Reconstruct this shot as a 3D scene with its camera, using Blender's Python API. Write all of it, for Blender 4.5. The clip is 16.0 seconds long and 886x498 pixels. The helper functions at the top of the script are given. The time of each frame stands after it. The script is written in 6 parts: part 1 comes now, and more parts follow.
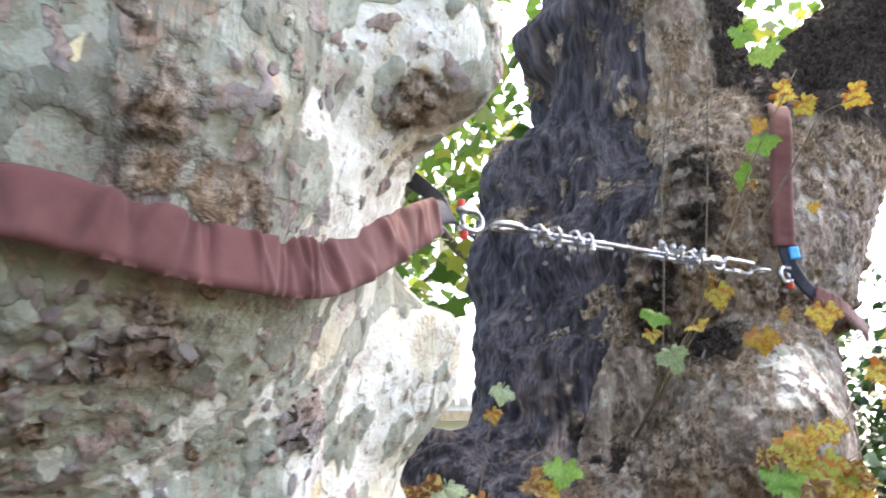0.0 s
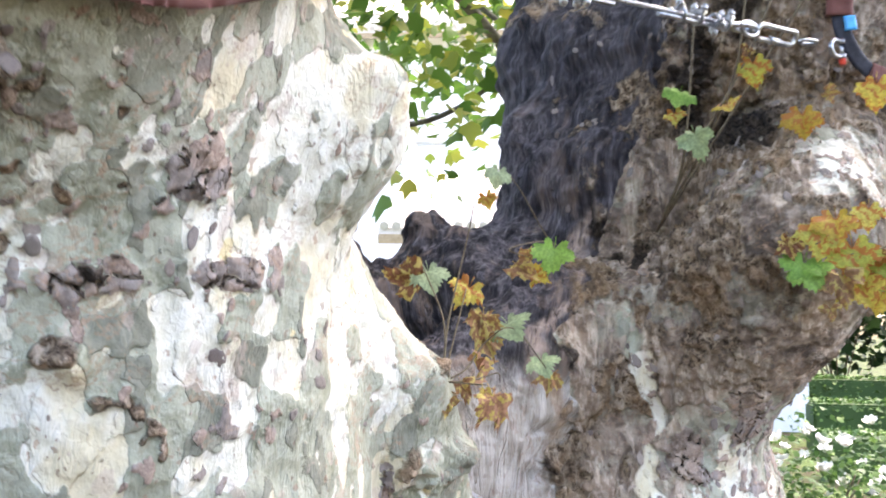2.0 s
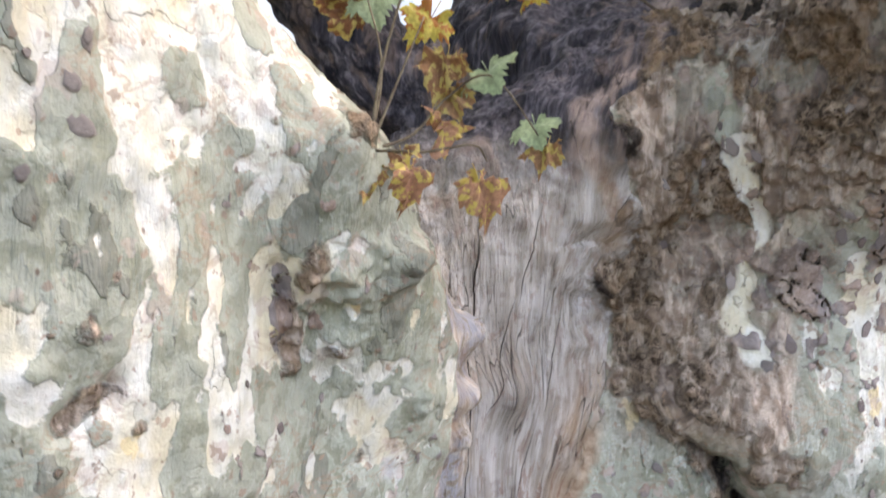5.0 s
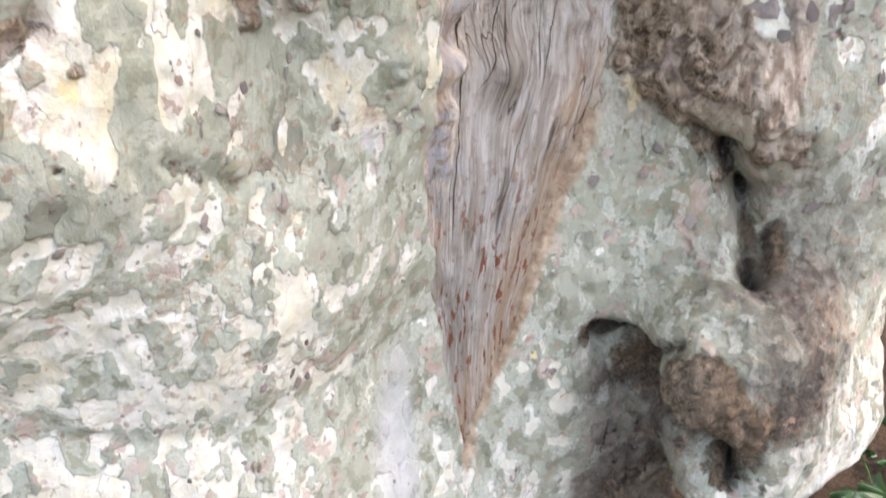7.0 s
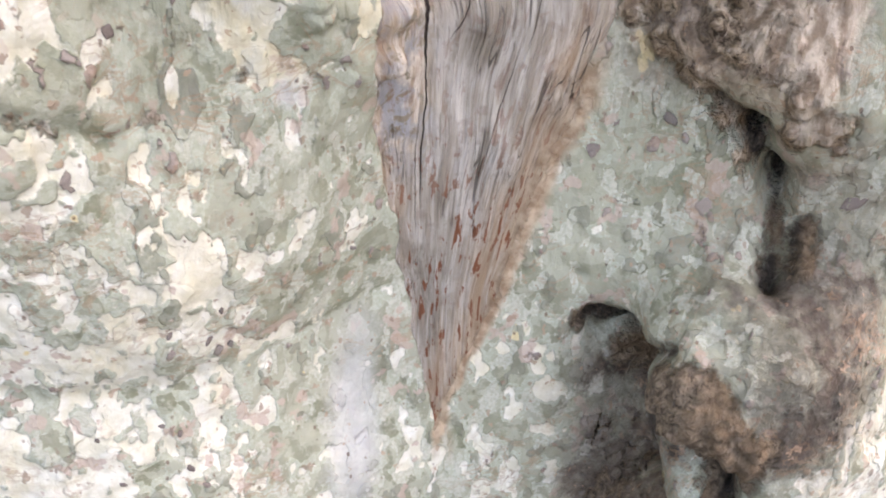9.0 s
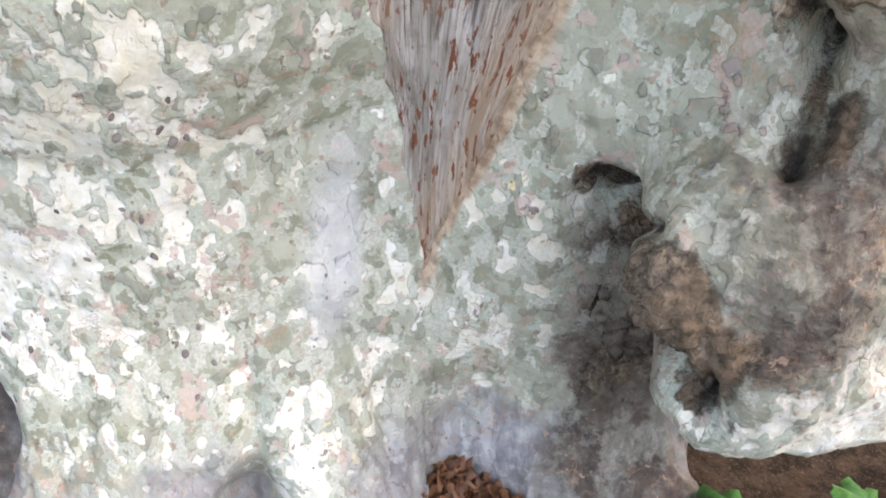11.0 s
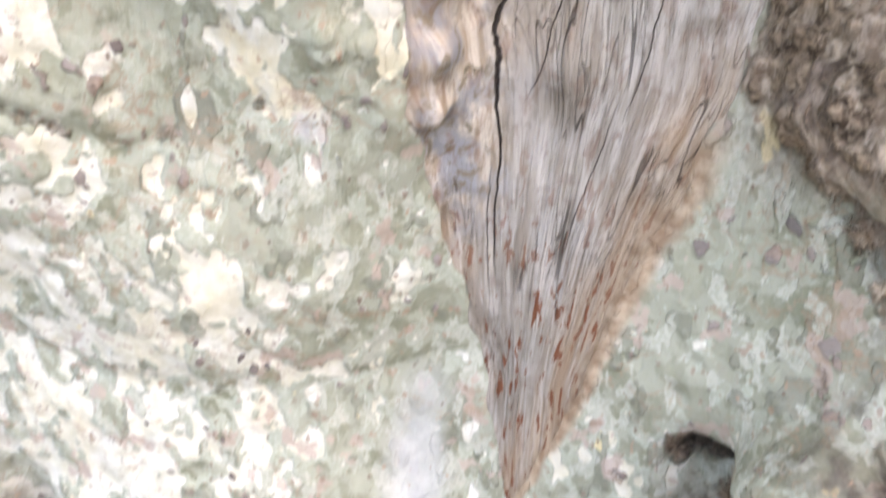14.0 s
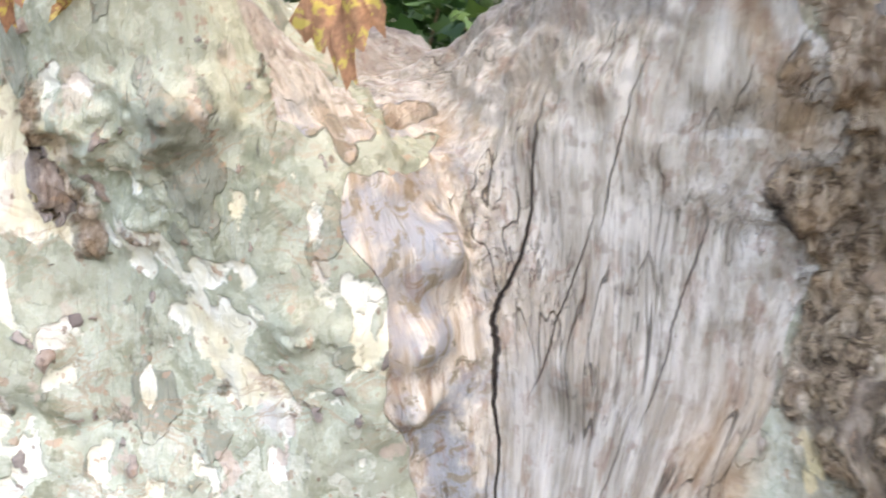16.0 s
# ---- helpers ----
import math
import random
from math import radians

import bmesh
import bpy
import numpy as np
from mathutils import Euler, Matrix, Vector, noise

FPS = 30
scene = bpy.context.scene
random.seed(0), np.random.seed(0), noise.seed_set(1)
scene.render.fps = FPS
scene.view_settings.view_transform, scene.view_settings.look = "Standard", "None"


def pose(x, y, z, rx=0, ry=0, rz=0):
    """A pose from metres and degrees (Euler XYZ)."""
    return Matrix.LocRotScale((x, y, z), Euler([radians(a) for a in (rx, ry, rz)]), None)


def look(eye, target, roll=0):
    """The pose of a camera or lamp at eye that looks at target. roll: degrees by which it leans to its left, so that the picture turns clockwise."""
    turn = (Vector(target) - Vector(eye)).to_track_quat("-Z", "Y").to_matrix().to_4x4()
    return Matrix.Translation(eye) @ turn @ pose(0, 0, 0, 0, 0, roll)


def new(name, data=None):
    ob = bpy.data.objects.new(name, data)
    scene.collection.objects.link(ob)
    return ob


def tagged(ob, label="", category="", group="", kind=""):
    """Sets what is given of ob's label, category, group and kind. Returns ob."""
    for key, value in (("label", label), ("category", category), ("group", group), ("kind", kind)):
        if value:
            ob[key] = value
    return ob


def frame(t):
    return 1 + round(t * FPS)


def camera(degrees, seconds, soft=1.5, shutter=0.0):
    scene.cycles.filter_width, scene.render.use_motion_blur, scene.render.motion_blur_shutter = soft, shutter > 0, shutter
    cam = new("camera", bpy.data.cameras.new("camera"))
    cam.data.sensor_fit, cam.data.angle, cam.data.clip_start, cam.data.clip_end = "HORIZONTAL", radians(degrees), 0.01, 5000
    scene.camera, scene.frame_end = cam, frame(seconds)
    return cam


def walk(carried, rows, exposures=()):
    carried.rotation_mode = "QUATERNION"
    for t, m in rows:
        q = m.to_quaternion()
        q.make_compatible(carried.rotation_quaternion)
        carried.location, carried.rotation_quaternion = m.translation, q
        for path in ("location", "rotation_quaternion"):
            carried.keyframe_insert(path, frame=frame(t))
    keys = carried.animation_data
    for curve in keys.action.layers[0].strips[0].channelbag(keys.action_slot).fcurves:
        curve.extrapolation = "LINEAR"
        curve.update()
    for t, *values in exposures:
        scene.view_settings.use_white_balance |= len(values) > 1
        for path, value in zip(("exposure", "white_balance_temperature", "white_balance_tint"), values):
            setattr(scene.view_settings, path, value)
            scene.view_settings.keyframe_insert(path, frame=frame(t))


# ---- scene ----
cam = camera(54.5, 16.0, soft=1.8, shutter=0.5)
EXPOSURES = [(0.0, 3.15, 6950, 20), (2.0, 3.15, 7000, 20), (2.5, 2.95, 7200, 20), (3.0, 2.88, 7300, 20), (5.5, 2.69, 7350, 21), (7.5, 2.93, 7800, 22), (9.0, 2.80, 7900, 22), (10.0, 2.76, 7600, 21), (12.5, 2.65, 7400, 16), (13.0, 2.90, 7450, 16), (14.0, 3.05, 7800, 21), (15.5, 3.25, 7700, 19), (16.0, 3.3, 7450, 17)]
PATH = [
    (0, (0.027, 0.035, 1.76), (0.003, 1.952, 2.331), 0.1),
    (0.5, (0.073, 0.081, 1.763), (0.08, 1.99, 2.362), 0.8),
    (1, (0.124, 0.119, 1.763), (0.127, 2.038, 2.326), 0.5),
    (1.5, (0.182, 0.164, 1.728), (0.092, 2.127, 2.1), -0.1),
    (2, (0.204, 0.216, 1.689), (-0.006, 2.196, 1.872), 0.9),
    (2.5, (0.249, 0.355, 1.679), (-0.013, 2.33, 1.85), 2.7),
    (3, (0.289, 0.464, 1.672), (-0.072, 2.43, 1.739), 1.2),
    (3.2, (0.304, 0.492, 1.664), (-0.084, 2.454, 1.691), 1.3),
    (5.5, (0.46, 0.792, 1.568), (-0.221, 2.644, 1.244), 0.6),
    (6, (0.469, 0.797, 1.537), (-0.237, 2.602, 1.045), -0.2),
    (6.5, (0.487, 0.808, 1.512), (-0.159, 2.57, 0.819), -0.2),
    (7, (0.485, 0.825, 1.493), (-0.145, 2.544, 0.688), -0.0),
    (7.5, (0.535, 0.851, 1.482), (-0.104, 2.532, 0.607), -2.5),
    (8, (0.561, 0.901, 1.478), (-0.224, 2.572, 0.709), -1.3),
    (8.5, (0.61, 1.024, 1.477), (-0.283, 2.564, 0.567), 0.2),
    (9, (0.646, 1.087, 1.501), (-0.229, 2.593, 0.518), 0.7),
    (9.5, (0.709, 1.169, 1.45), (-0.319, 2.558, 0.445), 1.3),
    (10, (0.815, 1.263, 1.434), (-0.247, 2.485, 0.259), 2.5),
    (12.5, (0.858, 1.354, 1.411), (-0.267, 2.315, 0.066), -0.0),
    (13, (0.918, 1.417, 1.401), (-0.254, 2.149, -0.045), -1.0),
    (13.4, (0.924, 1.455, 1.414), (-0.432, 2.231, 0.166), -1.7),
    (13.5, (0.924, 1.457, 1.427), (-0.489, 2.259, 0.261), -1.9),
    (13.6, (0.921, 1.465, 1.441), (-0.546, 2.281, 0.354), -2.0),
    (14, (0.892, 1.478, 1.469), (-0.669, 2.366, 0.59), -1.4),
    (14.5, (0.858, 1.476, 1.511), (-0.711, 2.538, 0.87), -1.7),
    (15, (0.855, 1.503, 1.537), (-0.808, 2.53, 1.114), -2.0),
    (15.5, (0.861, 1.572, 1.518), (-0.851, 2.539, 1.155), -0.6),
    (16, (0.828, 1.614, 1.472), (-0.966, 2.44, 1.158), 0.3),
]
walk(cam, [(t, look(eye, target, roll)) for t, eye, target, roll in PATH], EXPOSURES)

# ---- daylight: bright hazy sky, soft sun from the open side of the garden ----
SUN_ELEV, SUN_AZ = 62.0, 48.0   # degrees; azimuth from +y towards +x
world = bpy.data.worlds.new("sky")
scene.world = world
world.use_nodes = True
wn = world.node_tree
wn.nodes.clear()
sky = wn.nodes.new("ShaderNodeTexSky")
sky.sky_type, sky.sun_disc = "NISHITA", False
sky.sun_elevation, sky.sun_rotation = radians(SUN_ELEV), radians(SUN_AZ)
sky.air_density, sky.dust_density, sky.ozone_density = 1.0, 3.5, 1.0
back = wn.nodes.new("ShaderNodeBackground")
back.inputs["Strength"].default_value = 0.15
wout = wn.nodes.new("ShaderNodeOutputWorld")
wn.links.new(sky.outputs[0], back.inputs["Color"])
wn.links.new(back.outputs[0], wout.inputs["Surface"])
sun_data = bpy.data.lights.new("sun", "SUN")
sun_data.energy, sun_data.angle, sun_data.color = 1.2, radians(20), (1.0, 0.93, 0.83)
sun = new("sun", sun_data)
sun.matrix_world = look((0, 0, 0), (-math.sin(radians(SUN_AZ)) * math.cos(radians(SUN_ELEV)), -math.cos(radians(SUN_AZ)) * math.cos(radians(SUN_ELEV)), -math.sin(radians(SUN_ELEV))))

# ---- materials ----
class Mat:
    """A node material; calls add nodes and link sockets."""

    def __init__(self, name):
        self.m = bpy.data.materials.new(name)
        self.m.use_nodes = True
        self.t = self.m.node_tree
        self.t.nodes.clear()
        self.out = self.t.nodes.new("ShaderNodeOutputMaterial")

    def put(self, socket, value):
        if isinstance(value, bpy.types.NodeSocket):
            self.t.links.new(value, socket)
        elif isinstance(value, (tuple, list)) and len(value) == 3 and socket.type == "RGBA":
            socket.default_value = (*value, 1.0)
        else:
            socket.default_value = value

    def node(self, kind, inputs=(), **settings):
        n = self.t.nodes.new("ShaderNode" + kind)
        for k, v in settings.items():
            if k == "op":
                n.operation = v
            elif k == "data":
                n.data_type = v
            elif k == "attr":
                n.attribute_name = v
            elif k == "blend":
                n.blend_type = v
            elif k == "feature":
                n.feature = v
            elif k == "interp":
                n.interpolation_type = v
            elif k == "axis":
                n.bands_direction = v
        for k, v in dict(inputs).items():
            self.put(n.inputs[k], v)
        return n

    def math(self, op, a, b=0.0, c=0.0):
        return self.node("Math", {0: a, 1: b, 2: c}, op=op).outputs[0]

    def noise(self, vector, scale, detail=3.0, rough=0.55, dist=0.0):
        return self.node("TexNoise", {"Vector": vector, "Scale": scale, "Detail": detail, "Roughness": rough, "Distortion": dist}).outputs[0]

    def step(self, value, lo, hi, a=0.0, b=1.0):
        return self.node("MapRange", {"Value": value, "From Min": lo, "From Max": hi, "To Min": a, "To Max": b}, interp="SMOOTHSTEP").outputs[0]

    def mix(self, fac, a, b, blend="MIX"):
        n = self.node("Mix", {}, data="RGBA", blend=blend)
        self.put(n.inputs[0], fac)
        self.put(n.inputs[6], a)
        self.put(n.inputs[7], b)
        return n.outputs[2]

    def scaled(self, vector, s):
        return self.node("VectorMath", {0: vector, 1: s}, op="MULTIPLY").outputs[0]

    def bump(self, height, strength, distance, normal=None):
        ins = {"Height": height, "Strength": strength, "Distance": distance}
        if normal is not None:
            ins["Normal"] = normal
        return self.node("Bump", ins).outputs[0]

    def surface(self, color, rough=0.8, normal=None, metal=0.0, spec=0.3, extra=()):
        ins = {"Base Color": color, "Roughness": rough, "Metallic": metal, "Specular IOR Level": spec, **dict(extra)}
        if normal is not None:
            ins["Normal"] = normal
        b = self.node("BsdfPrincipled", ins)
        self.t.links.new(b.outputs[0], self.out.inputs["Surface"])
        return self.m

    def coords(self, which="Object"):
        return self.node("TexCoord").outputs[which]

    def attribute(self, name):
        n = self.node("Attribute", attr=name)
        return self.node("SeparateColor", {0: n.outputs["Color"]}).outputs


def plane_bark():
    k = Mat("plane_bark")
    co = k.coords()
    bark = k.attribute("bark")     # pale patch, dark patch, brown flake, in noise units
    zone = k.attribute("zone")     # dead wood, crust, pale wood
    grain = k.node("Attribute", attr="grain").outputs["Vector"]
    tone = k.attribute("tone")     # weathering and painted shade of the wood, lichen grey, ochre rim
    age = k.attribute("age")       # old bark, low bark, place across the wood
    more = k.attribute("more")     # knobbly strip, black burr and groove shade, orange edge
    fine = k.noise(co, 160.0, 4.0, 0.65)
    mid = k.noise(co, 38.0, 4.0, 0.6)
    big = k.noise(co, 7.0, 3.0, 0.5)
    soft = k.noise(co, 17.0, 4.0, 0.6)
    jit = k.math("ADD", k.math("MULTIPLY", k.math("SUBTRACT", mid, 0.5), 0.22), k.math("MULTIPLY", k.math("SUBTRACT", fine, 0.5), 0.14))
    # living bark: layers of shed plates
    olive = k.mix(k.step(big, 0.35, 0.65), (0.215, 0.226, 0.155), (0.300, 0.310, 0.230))
    olive = k.mix(k.step(k.noise(co, 24.0, 5.0, 0.65, 0.4), 0.47, 0.53), olive, (0.350, 0.362, 0.280))
    olive = k.mix(k.math("MULTIPLY", k.step(fine, 0.4, 0.75), 0.4), olive, (0.38, 0.375, 0.315))
    pale = k.mix(k.step(mid, 0.35, 0.65), (0.60, 0.585, 0.47), (0.71, 0.70, 0.62))
    pale = k.mix(k.math("MULTIPLY", k.step(k.noise(k.scaled(co, (1, 1, 0.5)), 9.0, 4.0, 0.6), 0.50, 0.62), k.step(age[1], 0.0, 0.7, 0.75, 0.3)), pale, (0.62, 0.55, 0.365))
    p0 = k.math("ADD", bark[0], jit)
    m_pale = k.step(p0, 0.095, 0.145)
    m_mint = k.math("MULTIPLY", k.step(p0, -0.085, -0.055), k.step(age[1], 0.0, 0.7, 0.30, 1.0))
    mint = k.mix(k.step(fine, 0.35, 0.7), (0.36, 0.385, 0.300), (0.45, 0.470, 0.385))
    m_dark = k.step(k.math("ADD", bark[1], jit), 0.20, 0.24)
    darkc = k.mix(k.step(mid, 0.35, 0.65), (0.165, 0.170, 0.128), (0.225, 0.222, 0.175))
    m_brown = k.step(k.math("ADD", bark[2], k.math("MULTIPLY", jit, 1.5)), 0.27, 0.30)
    brown = k.mix(k.step(mid, 0.3, 0.7), (0.19, 0.135, 0.105), (0.36, 0.275, 0.225))
    brown = k.mix(k.step(fine, 0.4, 0.8), brown, (0.45, 0.36, 0.30))
    brown = k.mix(k.math("MULTIPLY", k.step(k.noise(co, 14.0, 3.0), 0.44, 0.54), 0.75), brown, k.mix(k.step(mid, 0.35, 0.65), (0.185, 0.165, 0.155), (0.30, 0.27, 0.25)))
    living = k.mix(m_mint, olive, mint)
    living = k.mix(k.math("MULTIPLY", m_dark, k.math("SUBTRACT", 0.85, k.math("MULTIPLY", age[1], 0.30))), living, darkc)
    m_shed = k.step(k.math("ADD", k.noise(k.scaled(co, (1, 1, 0.65)), 30.0, 3.0, 0.5, 0.3), k.math("MULTIPLY", jit, 0.5)), 0.545, 0.575)
    living = k.mix(k.math("MULTIPLY", m_shed, k.step(age[1], 0.0, 0.7, 0.22, 0.85)), living, k.mix(k.step(fine, 0.4, 0.6), (0.40, 0.415, 0.335), (0.50, 0.505, 0.425)))
    living = k.mix(m_pale, living, pale)
    rim_line = k.math("MULTIPLY", k.step(k.math("ABSOLUTE", k.math("SUBTRACT", p0, 0.108)), 0.024, 0.004), k.step(soft, 0.48, 0.62, 0.0, 0.08))
    living = k.mix(rim_line, living, (0.21, 0.165, 0.115))
    yel = k.noise(k.scaled(co, (1, 1, 0.7)), 15.0, 3.0, 0.5)
    living = k.mix(k.step(k.math("ADD", yel, k.math("MULTIPLY", jit, 0.3)), 0.705, 0.725), living, (0.66, 0.56, 0.33))
    pink = k.noise(k.scaled(co, (1, 1, 0.8)), 23.0, 3.0, 0.5)
    living = k.mix(k.math("MULTIPLY", k.step(k.math("ADD", pink, k.math("MULTIPLY", jit, 0.4)), 0.625, 0.65), k.step(age[1], 0.0, 0.7, 0.45, 0.75)), living, (0.46, 0.36, 0.30))
    # lichen grey, toned darker at the roots to take in their shade
    grey = k.mix(k.step(soft, 0.38, 0.62), (0.165, 0.160, 0.172), (0.265, 0.262, 0.272))
    height = k.node("SeparateXYZ", {0: co}).outputs[2]
    grey = k.mix(k.step(height, 0.35, 0.50), grey, k.mix(k.step(soft, 0.38, 0.62), (0.42, 0.43, 0.395), (0.52, 0.53, 0.495)))
    grey = k.mix(k.math("MULTIPLY", k.step(k.noise(k.scaled(co, (24, 24, 4)), 1.0, 4.0, 0.6, 0.5), 0.50, 0.60), 0.6), grey, (0.42, 0.425, 0.43))
    grey = k.mix(k.math("MULTIPLY", k.step(mid, 0.52, 0.66), 0.6), grey, (0.40, 0.395, 0.375))
    living = k.mix(k.math("MULTIPLY", k.step(k.math("ADD", tone[1], jit), 0.22, 0.72), 0.92), living, grey)
    living = k.mix(m_brown, living, brown)
    patch = k.noise(k.scaled(co, (1, 1, 0.42)), 7.5, 5.0, 0.62, 0.9)
    beige = k.mix(k.step(k.noise(k.scaled(co, (60, 60, 14)), 1.0, 4.0, 0.6), 0.38, 0.62), (0.35, 0.255, 0.185), (0.67, 0.555, 0.44))
    old = k.mix(k.step(mid, 0.3, 0.7), k.mix(k.step(height, 0.85, 1.1), (0.085, 0.065, 0.052), (0.17, 0.125, 0.095)), k.mix(k.step(height, 0.85, 1.1), (0.205, 0.188, 0.152), (0.44, 0.355, 0.285)))
    old = k.mix(k.math("MULTIPLY", k.step(soft, 0.45, 0.60), 0.6), old, (0.085, 0.060, 0.046))
    old = k.mix(k.math("MULTIPLY", k.step(patch, 0.49, 0.545), k.math("MULTIPLY", k.step(height, 0.90, 1.15, 0.05, 0.95), k.step(height, 2.2, 2.6, 1.0, 0.3))), old, beige)
    old = k.mix(k.math("MULTIPLY", k.step(patch, 0.42, 0.35), 0.7), old, (0.055, 0.042, 0.034))
    living = k.mix(k.math("MULTIPLY", age[0], k.step(k.math("ADD", big, jit), 0.58, 0.42, 0.35, 0.95)), living, old)
    vein = k.math("ABSOLUTE", k.math("SUBTRACT", k.noise(k.scaled(co, (1, 1, 1.5)), 13.0, 5.0, 0.62, 0.6), 0.5))
    vein = k.math("MULTIPLY", k.step(vein, 0.030, 0.006), k.step(k.noise(co, 6.0, 3.0), 0.48, 0.60))
    living = k.mix(k.math("MULTIPLY", vein, 0.45), living, (0.34, 0.22, 0.14))
    fleck = k.noise(k.scaled(co, (1, 1, 0.8)), 60.0, 3.0, 0.55)
    living = k.mix(k.math("MULTIPLY", k.step(fleck, 0.64, 0.67), 0.7), living, k.mix(k.step(big, 0.45, 0.55), (0.40, 0.27, 0.19), (0.27, 0.19, 0.14)))
    # lenticels and small specks
    vor = k.node("TexVoronoi", {"Vector": k.scaled(co, (1, 1, 0.6)), "Scale": 55.0}).outputs["Distance"]
    speck = k.math("MULTIPLY", k.step(vor, 0.18, 0.10), k.step(mid, 0.52, 0.60))
    living = k.mix(k.math("MULTIPLY", speck, 0.8), living, (0.17, 0.11, 0.08))
    edge_orange = k.mix(k.step(mid, 0.35, 0.65), (0.27, 0.180, 0.115), (0.47, 0.365, 0.26))
    m_orange = k.step(k.math("ADD", more[2], k.math("MULTIPLY", jit, 1.0)), 0.20, 0.95)
    living = k.mix(m_orange, living, edge_orange)
    # dead wood: grain runs upwards, finer across
    g1 = k.noise(k.scaled(grain, (75, 3.6, 75)), 1.0, 5.0, 0.65, 0.5)
    g2 = k.noise(k.scaled(grain, (260, 11.0, 260)), 1.0, 4.0, 0.65, 0.4)
    g3 = k.noise(k.scaled(grain, (26, 4.0, 26)), 1.0, 4.0, 0.6, 0.5)
    wood = k.mix(k.step(g1, 0.36, 0.64), (0.335, 0.298, 0.25), (0.54, 0.500, 0.445))
    wood = k.mix(k.math("MULTIPLY", k.step(soft, 0.42, 0.66), 0.55), wood, (0.58, 0.55, 0.515))
    wood = k.mix(k.math("MULTIPLY", k.step(g3, 0.49, 0.64), 0.8), wood, (0.28, 0.235, 0.19))
    wood = k.mix(k.math("MULTIPLY", k.step(mid, 0.55, 0.68), 0.45), wood, (0.23, 0.175, 0.145))
    wood = k.mix(k.math("MULTIPLY", k.step(g2, 0.53, 0.67), 0.55), wood, (0.15, 0.12, 0.10))
    # the strip of healed knobs
    knob = k.mix(k.step(soft, 0.40, 0.58), k.mix(k.step(g1, 0.40, 0.60), (0.42, 0.32, 0.23), (0.70, 0.63, 0.54)), (0.31, 0.312, 0.33))
    knob = k.mix(k.step(k.noise(co, 34.0, 5.0, 0.7, 0.8), 0.52, 0.60), knob, (0.23, 0.19, 0.135))
    wood = k.mix(k.math("MULTIPLY", more[0], 0.95), wood, knob)
    chip = k.math("MULTIPLY", k.step(k.noise(k.scaled(grain, (60, 22, 60)), 1.0, 4.0, 0.6, 0.5), 0.575, 0.61), tone[2])
    rim = k.mix(k.step(g1, 0.35, 0.7), (0.30, 0.185, 0.105), (0.52, 0.40, 0.29))
    wood = k.mix(k.math("MULTIPLY", zone[2], k.step(g3, 0.3, 0.6, 0.4, 0.9)), wood, rim)
    wood = k.mix(k.math("MULTIPLY", m_orange, 0.8), wood, edge_orange)
    wood = k.mix(chip, wood, (0.22, 0.085, 0.045))
    place = k.node("SeparateXYZ", {0: grain}).outputs
    sway = k.math("MULTIPLY", k.math("SUBTRACT", k.noise(k.scaled(grain, (0, 14, 0)), 1.0, 4.0, 0.6), 0.5), 0.05)
    crack = 0.0
    for c0, slope, z0, za, zb, w in ((0.25, 0.22, 1.07, 0.93, 1.52, 0.006), (0.366, 0.87, 1.20, 1.17, 1.40, 0.0035), (0.543, 0.60, 1.376, 1.34, 1.54, 0.003), (0.20, 0.25, 1.0, 0.88, 1.12, 0.0035), (0.75, 0.2, 1.3, 1.15, 1.42, 0.0025), (0.66, 0.35, 1.1, 0.95, 1.20, 0.0025)):
        line = k.math("ADD", k.math("MULTIPLY_ADD", k.math("SUBTRACT", place[1], z0), slope, c0), sway)
        off = k.math("ABSOLUTE", k.math("SUBTRACT", age[2], line))
        hit = k.math("MULTIPLY", k.step(off, w, w * 0.3), k.math("MULTIPLY", k.step(place[1], za, za + 0.06), k.step(place[1], zb, zb - 0.10)))
        crack = hit if crack == 0.0 else k.math("MAXIMUM", crack, hit)
    for scale, wide, cut, deep in (((30, 1.8, 30), 0.0065, 0.46, 0.65), ((62, 3.2, 62), 0.009, 0.50, 0.45), ((130, 5.0, 130), 0.012, 0.48, 0.28)):
        line = k.math("ABSOLUTE", k.math("SUBTRACT", k.noise(k.scaled(grain, scale), 1.0, 2.0, 0.5, 0.0), 0.5))
        gate = k.step(k.noise(k.scaled(grain, (9, 5, 9)), 1.0, 2.0), cut, cut + 0.10)
        crack = k.math("MAXIMUM", crack, k.math("MULTIPLY", k.math("MULTIPLY", k.step(line, wide, wide * 0.25), gate), deep))
    wood = k.mix(crack, wood, (0.03, 0.023, 0.02))
    patch_w = k.noise(k.scaled(grain, (13, 2.2, 13)), 1.0, 4.0, 0.6, 0.6)
    # rotten wood, near black: the shade of the upper flank is in its colour
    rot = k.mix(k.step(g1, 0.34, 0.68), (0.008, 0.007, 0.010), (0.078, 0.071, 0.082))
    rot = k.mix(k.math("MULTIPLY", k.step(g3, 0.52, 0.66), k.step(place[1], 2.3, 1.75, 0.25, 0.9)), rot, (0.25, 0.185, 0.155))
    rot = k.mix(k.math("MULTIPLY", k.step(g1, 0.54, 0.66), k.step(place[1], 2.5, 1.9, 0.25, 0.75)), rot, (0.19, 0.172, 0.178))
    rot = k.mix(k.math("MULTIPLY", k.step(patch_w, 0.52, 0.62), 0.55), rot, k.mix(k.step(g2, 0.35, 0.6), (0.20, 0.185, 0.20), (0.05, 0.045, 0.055)))
